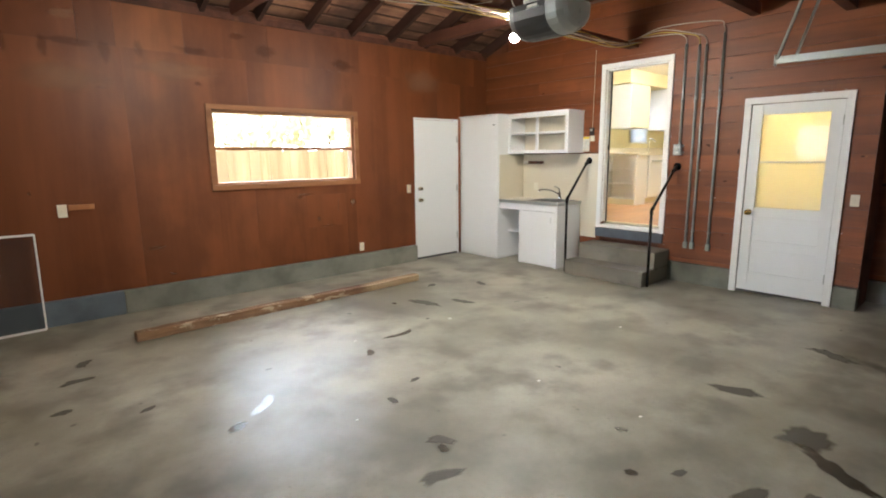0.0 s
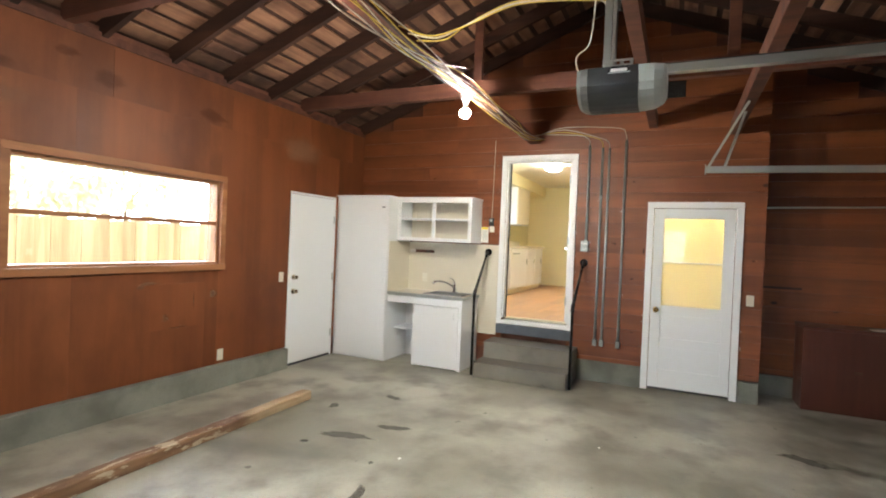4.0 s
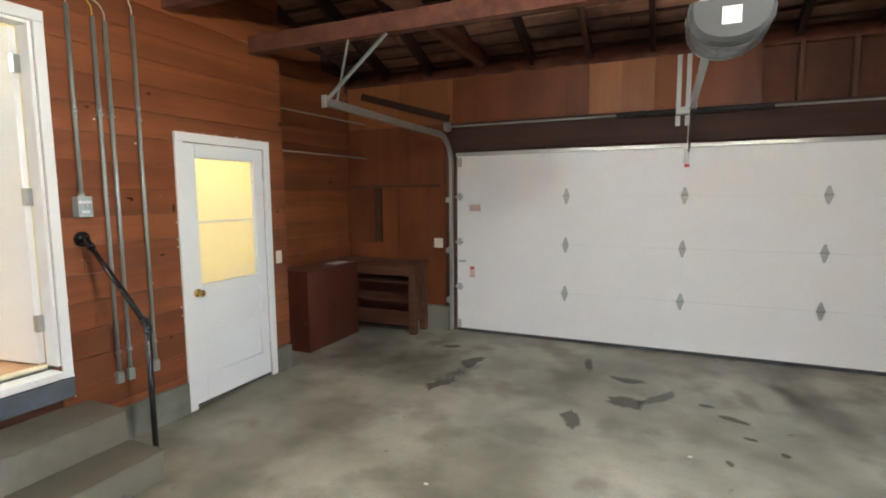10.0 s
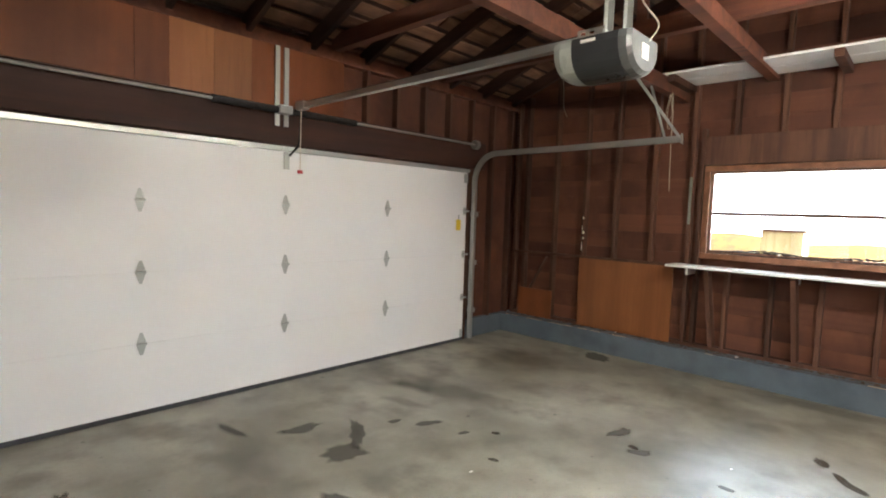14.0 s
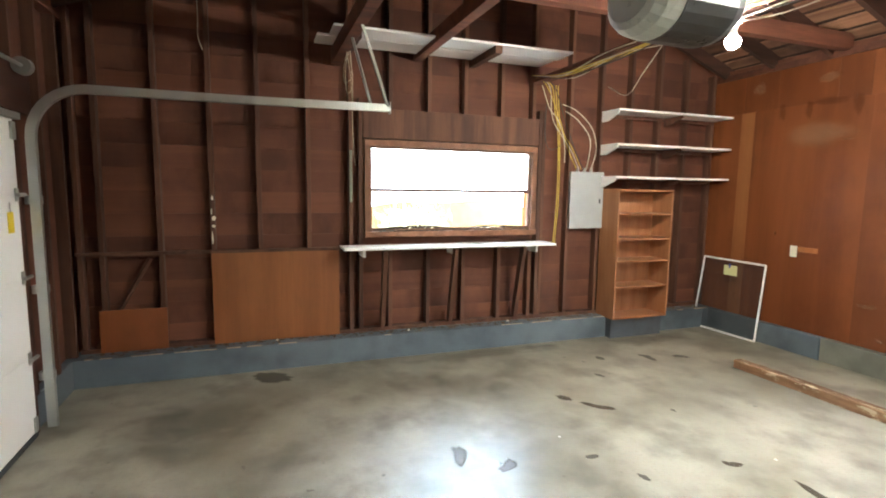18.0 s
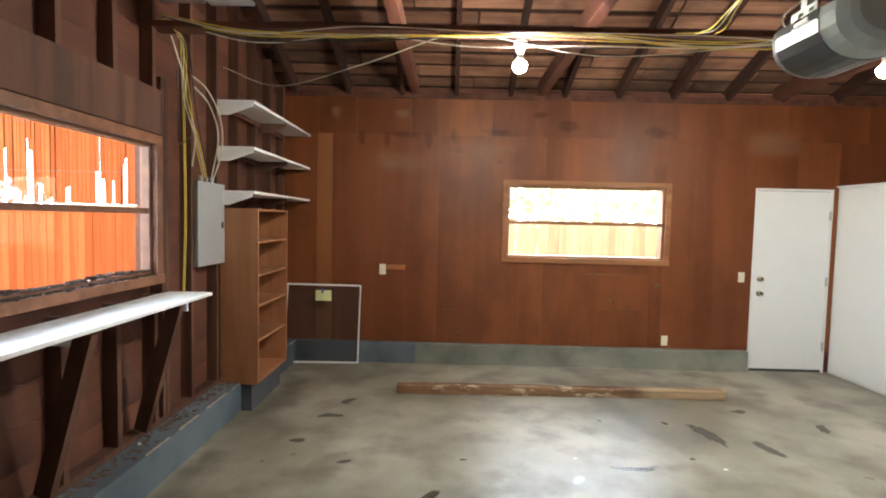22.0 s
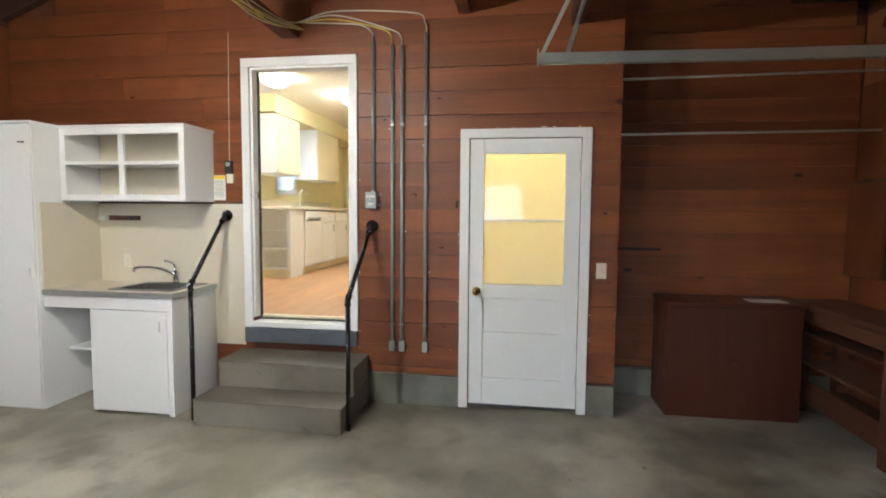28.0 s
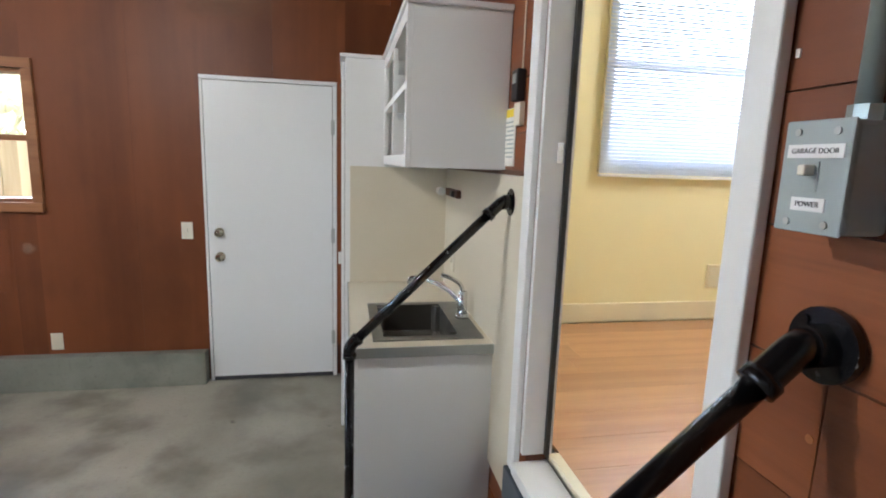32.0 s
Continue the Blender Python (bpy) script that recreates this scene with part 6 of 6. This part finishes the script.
# room behind the half-glazed door
structure("stair_wall_back", block(7.10, 7.2, 0.90, 2.19, -0.1, 3.0), YELLOW, "yellow painted wall seen through the door glass")
structure("stair_wall_side", block(E + 0.094, 7.1, 2.1, 2.19, -0.1, 3.0), YELLOW)
structure("stair_wall_side_south", block(E + 0.094, 7.1, 0.905, 0.925, -0.1, 3.0), YELLOW)
structure("stair_ceiling", block(E + 0.094, 7.1, 0.926, 2.1, 2.6, 2.7), CEILPAINT)
structure("stair_floor", block(AX + 0.105, 7.1, 0.926, 2.1, -0.1, -0.002), FLOORING)
# added lamp, out of sight, that makes the yellow roller shade glow
sl = thing("shade_backlight", (6.55, 1.4, 2.6), "unseen lamp added to backlight the half-glazed door's shade", "lamp")
bm = bmesh.new()
bmesh.ops.create_uvsphere(bm, u_segments=16, v_segments=8, radius=0.14, matrix=Matrix.Translation((6.45, 1.55, 2.53)) @ Matrix.Diagonal((1, 1, 0.5, 1)))
part("shade", bm, glowing("backlight_glow", (1.0, 0.93, 0.78), 52), sl, "glowing body of the added backlight", True)

# ---- outdoors ----
structure("ground", block(-60, 70, -60, 70, -0.35, -0.2), GRASS, "lawn around the garage")
structure("backdrop_west", block(-18.1, -18, -22, 26, -0.2, 16), BACKDROP_W)
structure("backdrop_north", block(-18, 30, 18, 18.1, -0.2, 14), BACKDROP_N)
fence = thing("garden_fence", (2.5, 9.5, -0.2), "weathered pale timber board fence behind the garage", "fence")
for k in range(80):
    x = -5 + 0.2 * k
    part("board", block(x, x + 0.196, 9.5 + 0.006 * (k % 2), 9.525 + 0.006 * (k % 2), -0.2, 1.68 + 0.015 * (k % 3)), FENCEWOOD, fence)
for zz in (0.2, 1.35):
    part("rail", block(-5, 11, 9.532, 9.58, zz, zz + 0.09), FENCEWOOD, fence)
sf = thing("side_fence", (-3, 6.2, -0.2), "tall orange-red board fence with reed screening above", "fence")
for k in range(56):
    x = -1.12 - 0.095 * k
    part("board", block(x - 0.0935 + 0.002 * (k * 7 % 3), x, 6.22, 6.245, -0.2, 1.69 + 0.012 * (k % 3)), REDFENCE, sf)
part("cap_rail", block(-6.44, -1.12, 6.205, 6.26, 1.725, 1.755, 0.004), FENCEWOOD, sf, "pale bleached cap rail")
fr_ = random.Random(12)
for y in (6.222, 6.238):
    x = -1.12
    while x > -6.3:
        w = fr_.uniform(0.03, 0.07)
        top = (3.5 if x > -4.3 else 3.5 - 0.75 * (-4.3 - x)) * fr_.uniform(0.90, 1.08)
        low = 1.757 + (fr_.uniform(0.0, 0.9) if fr_.random() < 0.3 else 0.0)
        if top > low + 0.1:
            part("reed", block(x - w, x, y, y + 0.010, low, top, 0.003), REDFENCE, sf)
        x -= w + (0.0015 if fr_.random() < (0.72 if x > -4.0 else 0.50) else fr_.uniform(0.005, 0.024))
for zz in (2.15, 2.75):
    part("wire", rod(bmesh.new(), (-1.12, 6.221, zz), (-5.2, 6.221, zz), 0.005, 6), BENCHWOOD, sf)
lr = random.Random(8)


def bush(x, y, z, r, n, label):
    bm = bmesh.new()
    for _ in range(n):
        d = Vector((lr.gauss(0, 1), lr.gauss(0, 1), lr.gauss(0, 0.8))).normalized() * r * lr.uniform(0.45, 1.0) * (1 + 0.3 * math.sin(7 * lr.random()))
        m = Matrix.Translation(Vector((x, y, z)) + d) @ Euler((lr.uniform(0, 6), lr.uniform(0, 6), lr.uniform(0, 6))).to_matrix().to_4x4()
        s = lr.uniform(0.06, 0.16)
        bm.faces.new([bm.verts.new(m @ Vector(p)) for p in ((-s, 0, 0), (0, -s * 0.5, 0), (s, 0, 0), (0, s * 0.5, 0))])
    b = thing("bush", (x, y, z - r), label, "bush")
    part("foliage", bm, LEAF, b)
    part("stem", rod(bmesh.new(), (x, y, -0.2), (x, y, z), 0.05, 8, 0.02), BENCHWOOD, b)


LEAF = simple("pale_leaves", (0.74, 0.70, 0.50), 0.7, 0, 0.15, 5.0)
bank = bmesh.new()
bmesh.ops.create_grid(bank, x_segments=60, y_segments=8, size=1)
for v in bank.verts:
    u, w_ = v.co.x, (v.co.y + 1) / 2
    v.co = (-11.5 + 1.8 * (1 - w_), 4.0 + 13 * u, -0.22 + w_ * (1.42 + 0.12 * math.sin(9 * u) + 0.05 * math.sin(31 * u)))
structure("grass_bank", bank, DRYGRASS, "sunlit dry grass bank beyond the window")
shed = thing("garden_shed", (-9.4, 0.7, -0.2), "small tan garden shed on the grass", "shed")
part("wall", block(-9.8, -9.0, 0.30, 1.12, -0.2, 1.38, 0.01), FENCEWOOD, shed)
part("roof", block(-9.86, -8.94, 0.24, 1.18, 1.381, 1.44, 0.01), BENCHWOOD, shed)
bush(-6.5, 3.6, 0.75, 0.75, 500, "sunlit green bush beyond the window")
for k in range(9):
    x, y = -4.2 + 1.35 * k, 12.2 + 0.5 * (k % 2)
    bush(x, y, 2.0 + 0.35 * (k % 3), 1.15, 1100, "pale green shrub behind the fence")

# ---- stains on the slab ----
PATCHES = [                             # x, y, half length, half width, turn, material, bend, fingers
    (2.28, 3.43, 0.20, 0.034, 4, STAIN, 0.6, 0), (0.86, 2.97, 0.15, 0.045, 45, STAIN, 0.3, 0), (3.06, 4.03, 0.25, 0.075, -82, DAMP, 0.2, 0.14), (3.40, 3.79, 0.18, 0.06, -83, DAMP, 0.2, 0.06),
    (2.74, 3.59, 0.026, 0.018, 10, STAIN, 0, 0), (1.85, 3.24, 0.070, 0.036, 50, STAIN, 0.2, 0), (0.64, 2.80, 0.085, 0.042, 30, STAIN, 0, 0.05), (1.42, 1.89, 0.11, 0.050, 137, DAMP, 0.3, 0),
    (1.38, 1.83, 0.045, 0.030, 62, STAIN, 0, 0), (1.21, 1.65, 0.15, 0.055, -7, DAMP, 0.2, 0.05), (2.91, 0.55, 0.17, 0.15, 24, DAMP, 0, 0.10), (3.25, 1.02, 0.19, 0.085, 99, DAMP, 0.1, 0.05),
    (2.92, 0.04, 0.19, 0.085, -10, DAMP, 0.2, 0), (2.16, 0.59, 0.14, 0.048, -13, DAMP, 0.2, 0), (2.25, 1.28, 0.045, 0.024, 118, STAIN, 0, 0), (2.33, 0.39, 0.070, 0.038, 0, DAMP, 0, 0),
    (3.30, -0.26, 0.19, 0.045, 95, DAMP, 0.2, 0), (2.09, 0.88, 0.065, 0.028, -14, DAMP, 0, 0), (1.92, 1.04, 0.040, 0.028, -52, STAIN, 0, 0), (2.67, 0.37, 0.25, 0.062, 58, STAIN, 0.2, 0.12),
    (2.81, 4.23, 0.036, 0.024, -54, STAIN, 0, 0), (1.11, 3.48, 0.035, 0.020, 3, DAMP, 0, 0), (-0.55, 0.56, 0.24, 0.14, 60, DAMP, 0, 0.08), (-0.11, 3.71, 0.07, 0.045, -6, DAMP, 0, 0),
    (4.40, 0.45, 0.46, 0.10, -100, TYRE, 0.4, 0.18), (4.42, 0.75, 0.20, 0.08, -104, DAMP, 0.3, 0.15), (4.36, 0.10, 0.22, 0.09, -95, DAMP, 0.3, 0.15), (4.92, -0.38, 0.26, 0.20, -100, TYRE, 0.2, 0.2), (4.75, -0.30, 0.12, 0.07, 20, DAMP, 0.2, 0.15),
    (0.02, 4.20, 0.13, 0.05, 15, DAMP, 0.3, 0), (0.10, 4.55, 0.10, 0.05, 60, DAMP, 0.2, 0.1), (1.80, 2.60, 0.05, 0.03, 10, DAMP, 0, 0), (1.50, 2.45, 0.06, 0.03, 80, DAMP, 0, 0), (3.6, 4.55, 0.09, 0.05, 10, DAMP, 0.2, 0.1), (4.1, 4.2, 0.12, 0.05, 60, DAMP, 0.2, 0.1), (0.3, 3.4, 0.06, 0.03, 20, DAMP, 0, 0),
    (1.70, -0.05, 0.12, 0.42, 10, TYRE, 0.2, 0), (2.02, 0.15, 0.10, 0.36, 14, TYRE, 0.1, 0), (1.55, 0.2, 0.30, 1.00, 5, TYRE, 0, 0), (3.35, 0.1, 0.28, 1.10, -4, TYRE, 0, 0),
    (4.75, 0.3, 0.55, 0.85, 10, TYRE, 0, 0), (0.2, 0.0, 0.5, 0.7, 0, TYRE, 0, 0), (5.1, 2.3, 0.5, 0.8, 8, TYRE, 0, 0), (0.1, 2.0, 0.45, 0.9, -10, TYRE, 0, 0), (5.6, 0.2, 0.5, 0.6, 0, TYRE, 0, 0), (-0.6, 2.6, 0.2, 1.3, 0, TYRE, 0, 0), (-0.5, 4.6, 0.3, 0.7, 0, TYRE, 0, 0),
]
for i, (x, y, rx, ry, turn, mat, bend, fingers) in enumerate(PATCHES):
    words = {STAIN: "dark wet oily puddle on the concrete", DAMP: "damp grey patch soaked into the concrete", TYRE: "broad brownish tyre grime on the concrete"}[mat]
    solid("floor_stain", blob(bmesh.new(), x, y, rx, ry, turn, 20 + i, 0.0018 + 0.0001 * i, bend, fingers), mat, words, "stain", "floor stains")
for k, (x, y, s) in enumerate(((2.47, 1.28, 0.012), (2.9, 3.45, 0.014), (2.42, 2.0, 0.012), (1.9, 3.55, 0.010), (3.86, 2.2, 0.013), (1.2, 2.4, 0.010))):
    solid("paper_scrap", block(x - s, x + s, y - s * 0.6, y + s * 0.6, 0.0004, 0.004, 0.001), PAPER, "tiny pale scrap lying on the slab", "scrap", "floor scraps")

# ---- plywood, planks and panels of the walls ----
pr = random.Random(3)
cols = [W - 0.02, -0.555, -0.38, 0.84, 2.06, 3.28, 4.02, 4.9, E]
for a, b in zip(cols, cols[1:]):
    for u0, u1, v0, v1 in cut((a + 0.001, b - 0.001, 0.236, 2.62), [NWIN, (fx - 0.022, hx + 0.03, 0, 2.10), (5.37, E, 0, 2.1)]):
        part("plywood_panel", block(u0 - 0.0006, u1 + 0.0006, N + 0.001, N + 0.020, v0, v1), PLYMID if a == -0.555 else PLY, wall_north)
x = W - 0.02
while x < E:
    w = pr.choice((0.30, 0.42, 0.55, 0.62)) if x < 1.2 else pr.choice((0.9, 1.22))
    part("plywood_panel", block(x + 0.001, min(E, x + w) - 0.001, N + 0.002, N + 0.019, 2.6205, 3.03), PLYTOP if pr.random() < (0.35 if x < 1.2 else 0.05) else PLY, wall_north)
    x += w

zz = 0.2405
row = 0
while zz < 4.3:
    h = 0.176 if row else 0.0515
    lim = min(4.3, zz + h)
    half = 3.40 + 0.12 - max(0.0, (lim - EAVE) / SLOPE) if lim > EAVE else 9
    lo, hi_ = max(RET, RIDGE_Y - half), min(N, RIDGE_Y + half)
    seam = pr.uniform(lo + 0.8, hi_ - 0.8) if hi_ - lo > 2 else None
    spans = [(lo, hi_)] if seam is None else [(lo, seam), (seam + 0.002, hi_)]
    for a, b in spans:
        for u0, u1, v0, v1 in cut((a, b, zz, zz + h - 0.003), [(KD[0], KD[1], 0, KD[3]), (BD[0], BD[1], 0, BD[3])]):
            part("plank", block(E + 0.0 + 0.002 * (row % 2), E + 0.022, u0, u1, v0, v1, 0.0), PLANK, wall_east)
    for u0, u1, v0, v1 in ((max(S, RIDGE_Y - half), RET, zz, zz + h - 0.003),):
        if u1 > u0:
            part("plank", block(AX + 0.002 * (row % 2), AX + 0.022, u0, u1, v0, v1), PLANK, wall_east)
    zz += h
    row += 1

# south wall: header, plywood over the door, open studs, side panels
# unseen strips added behind the door edges to block leaking daylight
part("door_stop", block(GX0 - 0.02, GX1 + 0.02, S - 0.135, S - 0.101, GZ - 0.06, GZ + 0.021, 0.003), HEADER, wall_south)
for x0, x1 in ((GX0 - 0.021, GX0 + 0.02), (GX1 - 0.02, GX1 + 0.021)):
    part("door_stop", block(x0, x1, S - 0.135, S - 0.101, 0.0, GZ - 0.062, 0.003), HEADER, wall_south)
part("lintel_strip", block(GX0 - 0.02, GX1 + 0.02, S - 0.099, S - 0.052, GZ + 0.001, GZ + 0.0195, 0.002), HEADER, wall_south)
part("header", block(GX0 - 0.35, GX1 + 0.25, S - 0.098, S - 0.012, GZ + 0.02, 2.47, 0.004), HEADER, wall_south)
x = 1.9
for w, mat in ((0.92, PLY), (0.31, PLYMID), (0.33, PLYPALE), (0.23, PLY), (1.32, PLY), (0.70, PLYMID), (0.8, PLYMID)):
    part("plywood_panel", block(x + 0.001, min(AX, x + w) - 0.001, S - 0.03, S - 0.014, 2.472, 2.985), mat, wall_south)
    x += w
for x in (-0.85, -0.45, -0.03, 0.38, 0.79, 1.2, 1.6):
    part("stud", block(x - 0.02, x + 0.02, S - 0.098, S - 0.014, 2.472 if x > GX0 - 0.1 else 0.245, 2.985, 0.003), STUD, wall_south)
part("jamb", block(GX1 + 0.022, GX1 + 0.16, S - 0.098, S - 0.005, 0.0, 2.15, 0.004), STUD, wall_south)
part("jamb", block(GX0 - 0.06, GX0 - 0.022, S - 0.098, S - 0.005, 0.0, 2.15, 0.004), STUD, wall_south)
for u0, u1, v0, v1 in ((5.112, 5.75, 0.29, 1.74), (5.752, AX, 0.29, 1.74), (5.112, 5.6, 1.743, 2.47), (5.602, AX, 1.743, 2.47)):
    part("plywood_panel", block(u0 + 0.001, u1 - 0.001, S - 0.03, S - 0.008, v0, v1), PLY, wall_south)
part("batten", block(5.18, AX, S - 0.007, S + 0.015, 1.735, 1.765, 0.003), STUD, wall_south)
bm = bmesh.new()
a, b_ = Vector((6.25, S + 0.0, 2.875)), Vector((5.06, S + 0.0, 2.53))
bmesh.ops.create_cube(bm, size=1, matrix=Matrix.Translation((a + b_) / 2) @ (b_ - a).to_track_quat("X", "Z").to_matrix().to_4x4() @ Matrix.Diagonal(((b_ - a).length, 0.026, 0.085, 1)))
part("diagonal_brace", bm, HEADER, wall_south, "dark board nailed across the plywood")
# not a real batten: a dark strip painting the shade of an open slot
part("batten", block(5.98, 6.06, S - 0.007, S + 0.03, 1.05, 1.732, 0.003), HEADER, wall_south)
part("plywood_panel", block(6.062, AX - 0.002, S - 0.006, S + 0.05, 1.04, 1.733, 0.003), PLY, wall_south)
part("plywood_patch", block(2.70, 3.26, N - 0.002, N + 0.0008, 0.665, 1.075, 0.001), PLY, wall_north)
# siding boards behind the studs
zz = 0.24
while zz < 4.2:
    half = 3.5 - max(0.0, (zz + 0.2 - EAVE) / SLOPE)
    for u0, u1, v0, v1 in cut((max(S - 0.1, RIDGE_Y - half), min(N, RIDGE_Y + half), zz, zz + 0.199), [WOPEN]):
        part("siding_board", block(W - 0.099, W - 0.085, u0, u1, v0, v1), SIDING, wall_west)
    zz += 0.2

# knots, clips and nail scars on the planks between the doors
for y, z, rx, rz in ((2.389, 1.637, 0.026, 0.006), (2.375, 1.625, 0.012, 0.008), (2.175, 1.231, 0.022, 0.008), (2.061, 1.56, 0.010, 0.03), (2.15, 0.62, 0.012, 0.007), (4.75, 2.42, 0.02, 0.008), (0.98, 1.5, 0.014, 0.008), (2.62, 2.2, 0.014, 0.008), (2.2, 2.35, 0.02, 0.008)):
    bm = blob(bmesh.new(), 0, 0, rx, rz, 0, int(y * 100), 0.0)
    bm.transform(Matrix.Translation((E - 0.0012, y, z)) @ Matrix.Rotation(radians(-90), 4, "Y") @ Matrix.Rotation(radians(90), 4, "Z"))
    part("knot", bm, KNOT, wall_east)
for y, z in ((2.32, 2.004), (2.268, 1.041), (2.582, 2.13), (2.457, 1.35)):
    part("clip", rod(bmesh.new(), (E - 0.004, y, z), (E + 0.001, y, z), 0.006, 10), PAPER, wall_east)
for y, z in ((2.162, 1.647), (2.257, 1.534), (2.251, 1.439), (2.723, 1.262), (2.10, 0.44), (2.12, 0.47), (2.0, 0.8), (1.03, 1.45), (0.95, 1.5), (1.06, 0.5), (0.93, 0.42)):
    part("filler_spot", rod(bmesh.new(), (E - 0.0015, y, z), (E + 0.001, y, z), 0.006, 10), PLYPALE, wall_east)

# scuffs, drips and paint flecks
for k, (x, z, rx, rz, m_) in enumerate(((2.61, 1.06, 0.05, 0.03, SCUFF), (3.38, 0.95, 0.06, 0.05, SCUFF), (3.15, 0.92, 0.012, 0.12, SCUFF), (0.97, 0.63, 0.12, 0.035, SCUFF), (1.1, 0.33, 0.05, 0.03, SCUFF), (-0.01, 1.25, 0.02, 0.03, SCUFF), (0.64, 2.23, 0.08, 0.012, SCUFF), (-0.05, 2.57, 0.06, 0.12, DRIP), (0.24, 2.56, 0.05, 0.14, DRIP), (0.71, 2.56, 0.07, 0.14, DRIP), (1.0, 2.62, 0.06, 0.12, DRIP), (0.45, 2.62, 0.25, 0.05, DRIP), (1.5, 2.66, 0.22, 0.06, DRIP), (2.3, 2.75, 0.16, 0.10, DRIP), (3.3, 2.70, 0.20, 0.08, DRIP), (0.42, 2.86, 0.14, 0.07, SCUFF), (-0.34, 2.87, 0.12, 0.10, SCUFF), (2.70, 1.09, 0.14, 0.025, SCUFF), (3.36, 0.96, 0.05, 0.06, SCUFF), (2.98, 0.672, 0.18, 0.008, SCUFF), (0.35, 2.3, 0.5, 0.16, SCUFF), (1.35, 2.45, 0.5, 0.14, SCUFF), (4.6, 2.6, 0.5, 0.2, SCUFF), (1.53, 2.33, 0.05, 0.04, DRIP), (1.98, 2.87, 0.12, 0.05, DRIP), (2.86, 0.77, 0.05, 0.05, SCUFF))):
    bm = blob(bmesh.new(), 0, 0, rx, rz, 0, 200 + k, 0.0)
    bm.transform(Matrix.Translation((x, N - 0.0025 - 0.0001 * k, z)) @ Matrix.Rotation(radians(90), 4, "X"))
    part("scuff", bm, m_, wall_north)
fr_ = random.Random(17)
for k in range(26):
    y = fr_.choice((BD[0] - 0.085, BD[1] + 0.078, KD[0] - 0.066))
    z = fr_.uniform(0.3, 2.1)
    if k > 15:
        y, z = fr_.uniform(BD[0], BD[1]), BD[3] + 0.078
    s = fr_.uniform(0.0015, 0.004)
    part("paint_fleck", block(E - 0.0015, E + 0.001, y - s, y + s * (3 if k > 15 else 1), z - s, z + s * (1 if k > 15 else 2.5), 0.0005), WHITE, wall_east)

# ---- dirt and crumbling edges along the stud wall ----
DUST = simple("settled_dust", (0.125, 0.085, 0.055), 0.95, 0, 0.4, 14.0, 0.5)
LITTER = simple("leaf_litter", (0.050, 0.028, 0.018), 0.95, 0, 0.5, 30.0, 0.4)
FLAKE = simple("pale_mortar", (0.46, 0.38, 0.29), 0.9, 0, 0.3, 20.0, 0.3)


def crumb(bm, x, y, z, rx, ry, rz, rng):
    m = Matrix.Translation((x, y, z)) @ Matrix.Rotation(rng.uniform(0, 6.28), 4, "Z") @ Matrix.Diagonal((rx, ry, rz, 1))
    got = bmesh.ops.create_icosphere(bm, subdivisions=1, radius=1, matrix=m)
    for v in got["verts"]:
        v.co += Vector((rng.uniform(-0.25, 0.25) * rx, rng.uniform(-0.25, 0.25) * ry, rng.uniform(-0.15, 0.15) * rz))


dr = random.Random(31)
y = S + 0.05
while y < N - 0.15:
    ln = dr.uniform(0.06, 0.34)
    if dr.random() < 0.62:
        wd = dr.uniform(0.008, 0.02)
        part("broken_edge", block(W + 0.171 - wd, W + 0.1715, y, min(y + ln, N - 0.09), 0.2385, 0.243 + dr.uniform(0, 0.003), 0.0015), FLAKE, kerb_west, "pale broken mortar edge")
    y += ln + dr.uniform(0.02, 0.18)
bm = bmesh.new()
for k in range(420):
    d = abs(dr.gauss(0, 0.05))
    crumb(bm, W + 0.012 + min(d, 0.145), dr.uniform(S + 0.05, N - 0.15), 0.2415, dr.uniform(0.006, 0.030), dr.uniform(0.006, 0.022), dr.uniform(0.0015, 0.006), dr)
tagged(new("dust_line", finish("dust_line", bm, DUST)), "brown dust and crumbs lying along the kerb", kind="stuff")
bm = bmesh.new()
for k in range(300):
    u = dr.uniform(WWIN[0] + 0.03, WWIN[1] - 0.03)
    crumb(bm, W - dr.uniform(0.024, 0.034), u, WWIN[2] + 0.024 + dr.uniform(0, 0.014) * (1 + math.sin(7 * u)), dr.uniform(0.003, 0.008), dr.uniform(0.010, 0.034), dr.uniform(0.004, 0.011), dr)
for k in range(220):
    u = dr.uniform(WWIN[0], WWIN[1])
    crumb(bm, W + dr.uniform(-0.015, 0.024), u, WWIN[2] + dr.uniform(0.001, 0.006), dr.uniform(0.004, 0.010), dr.uniform(0.008, 0.030), dr.uniform(0.003, 0.009), dr)
tagged(new("leaf_litter", finish("leaf_litter", bm, LITTER)), "dark dirt and dead leaves along the window sill", kind="stuff")
for x, y, z in ((W + 0.05, 3.05, 0.245), (W + 0.09, 1.90, 0.245), (W + 0.06, 0.62, 0.245)):
    bm = bmesh.new()
    crumb(bm, x, y, z + 0.005, 0.018, 0.012, 0.009, dr)
    solid("scrap", bm, PAPER, "small white scrap lying on the kerb", "scrap", "scraps on the kerb")
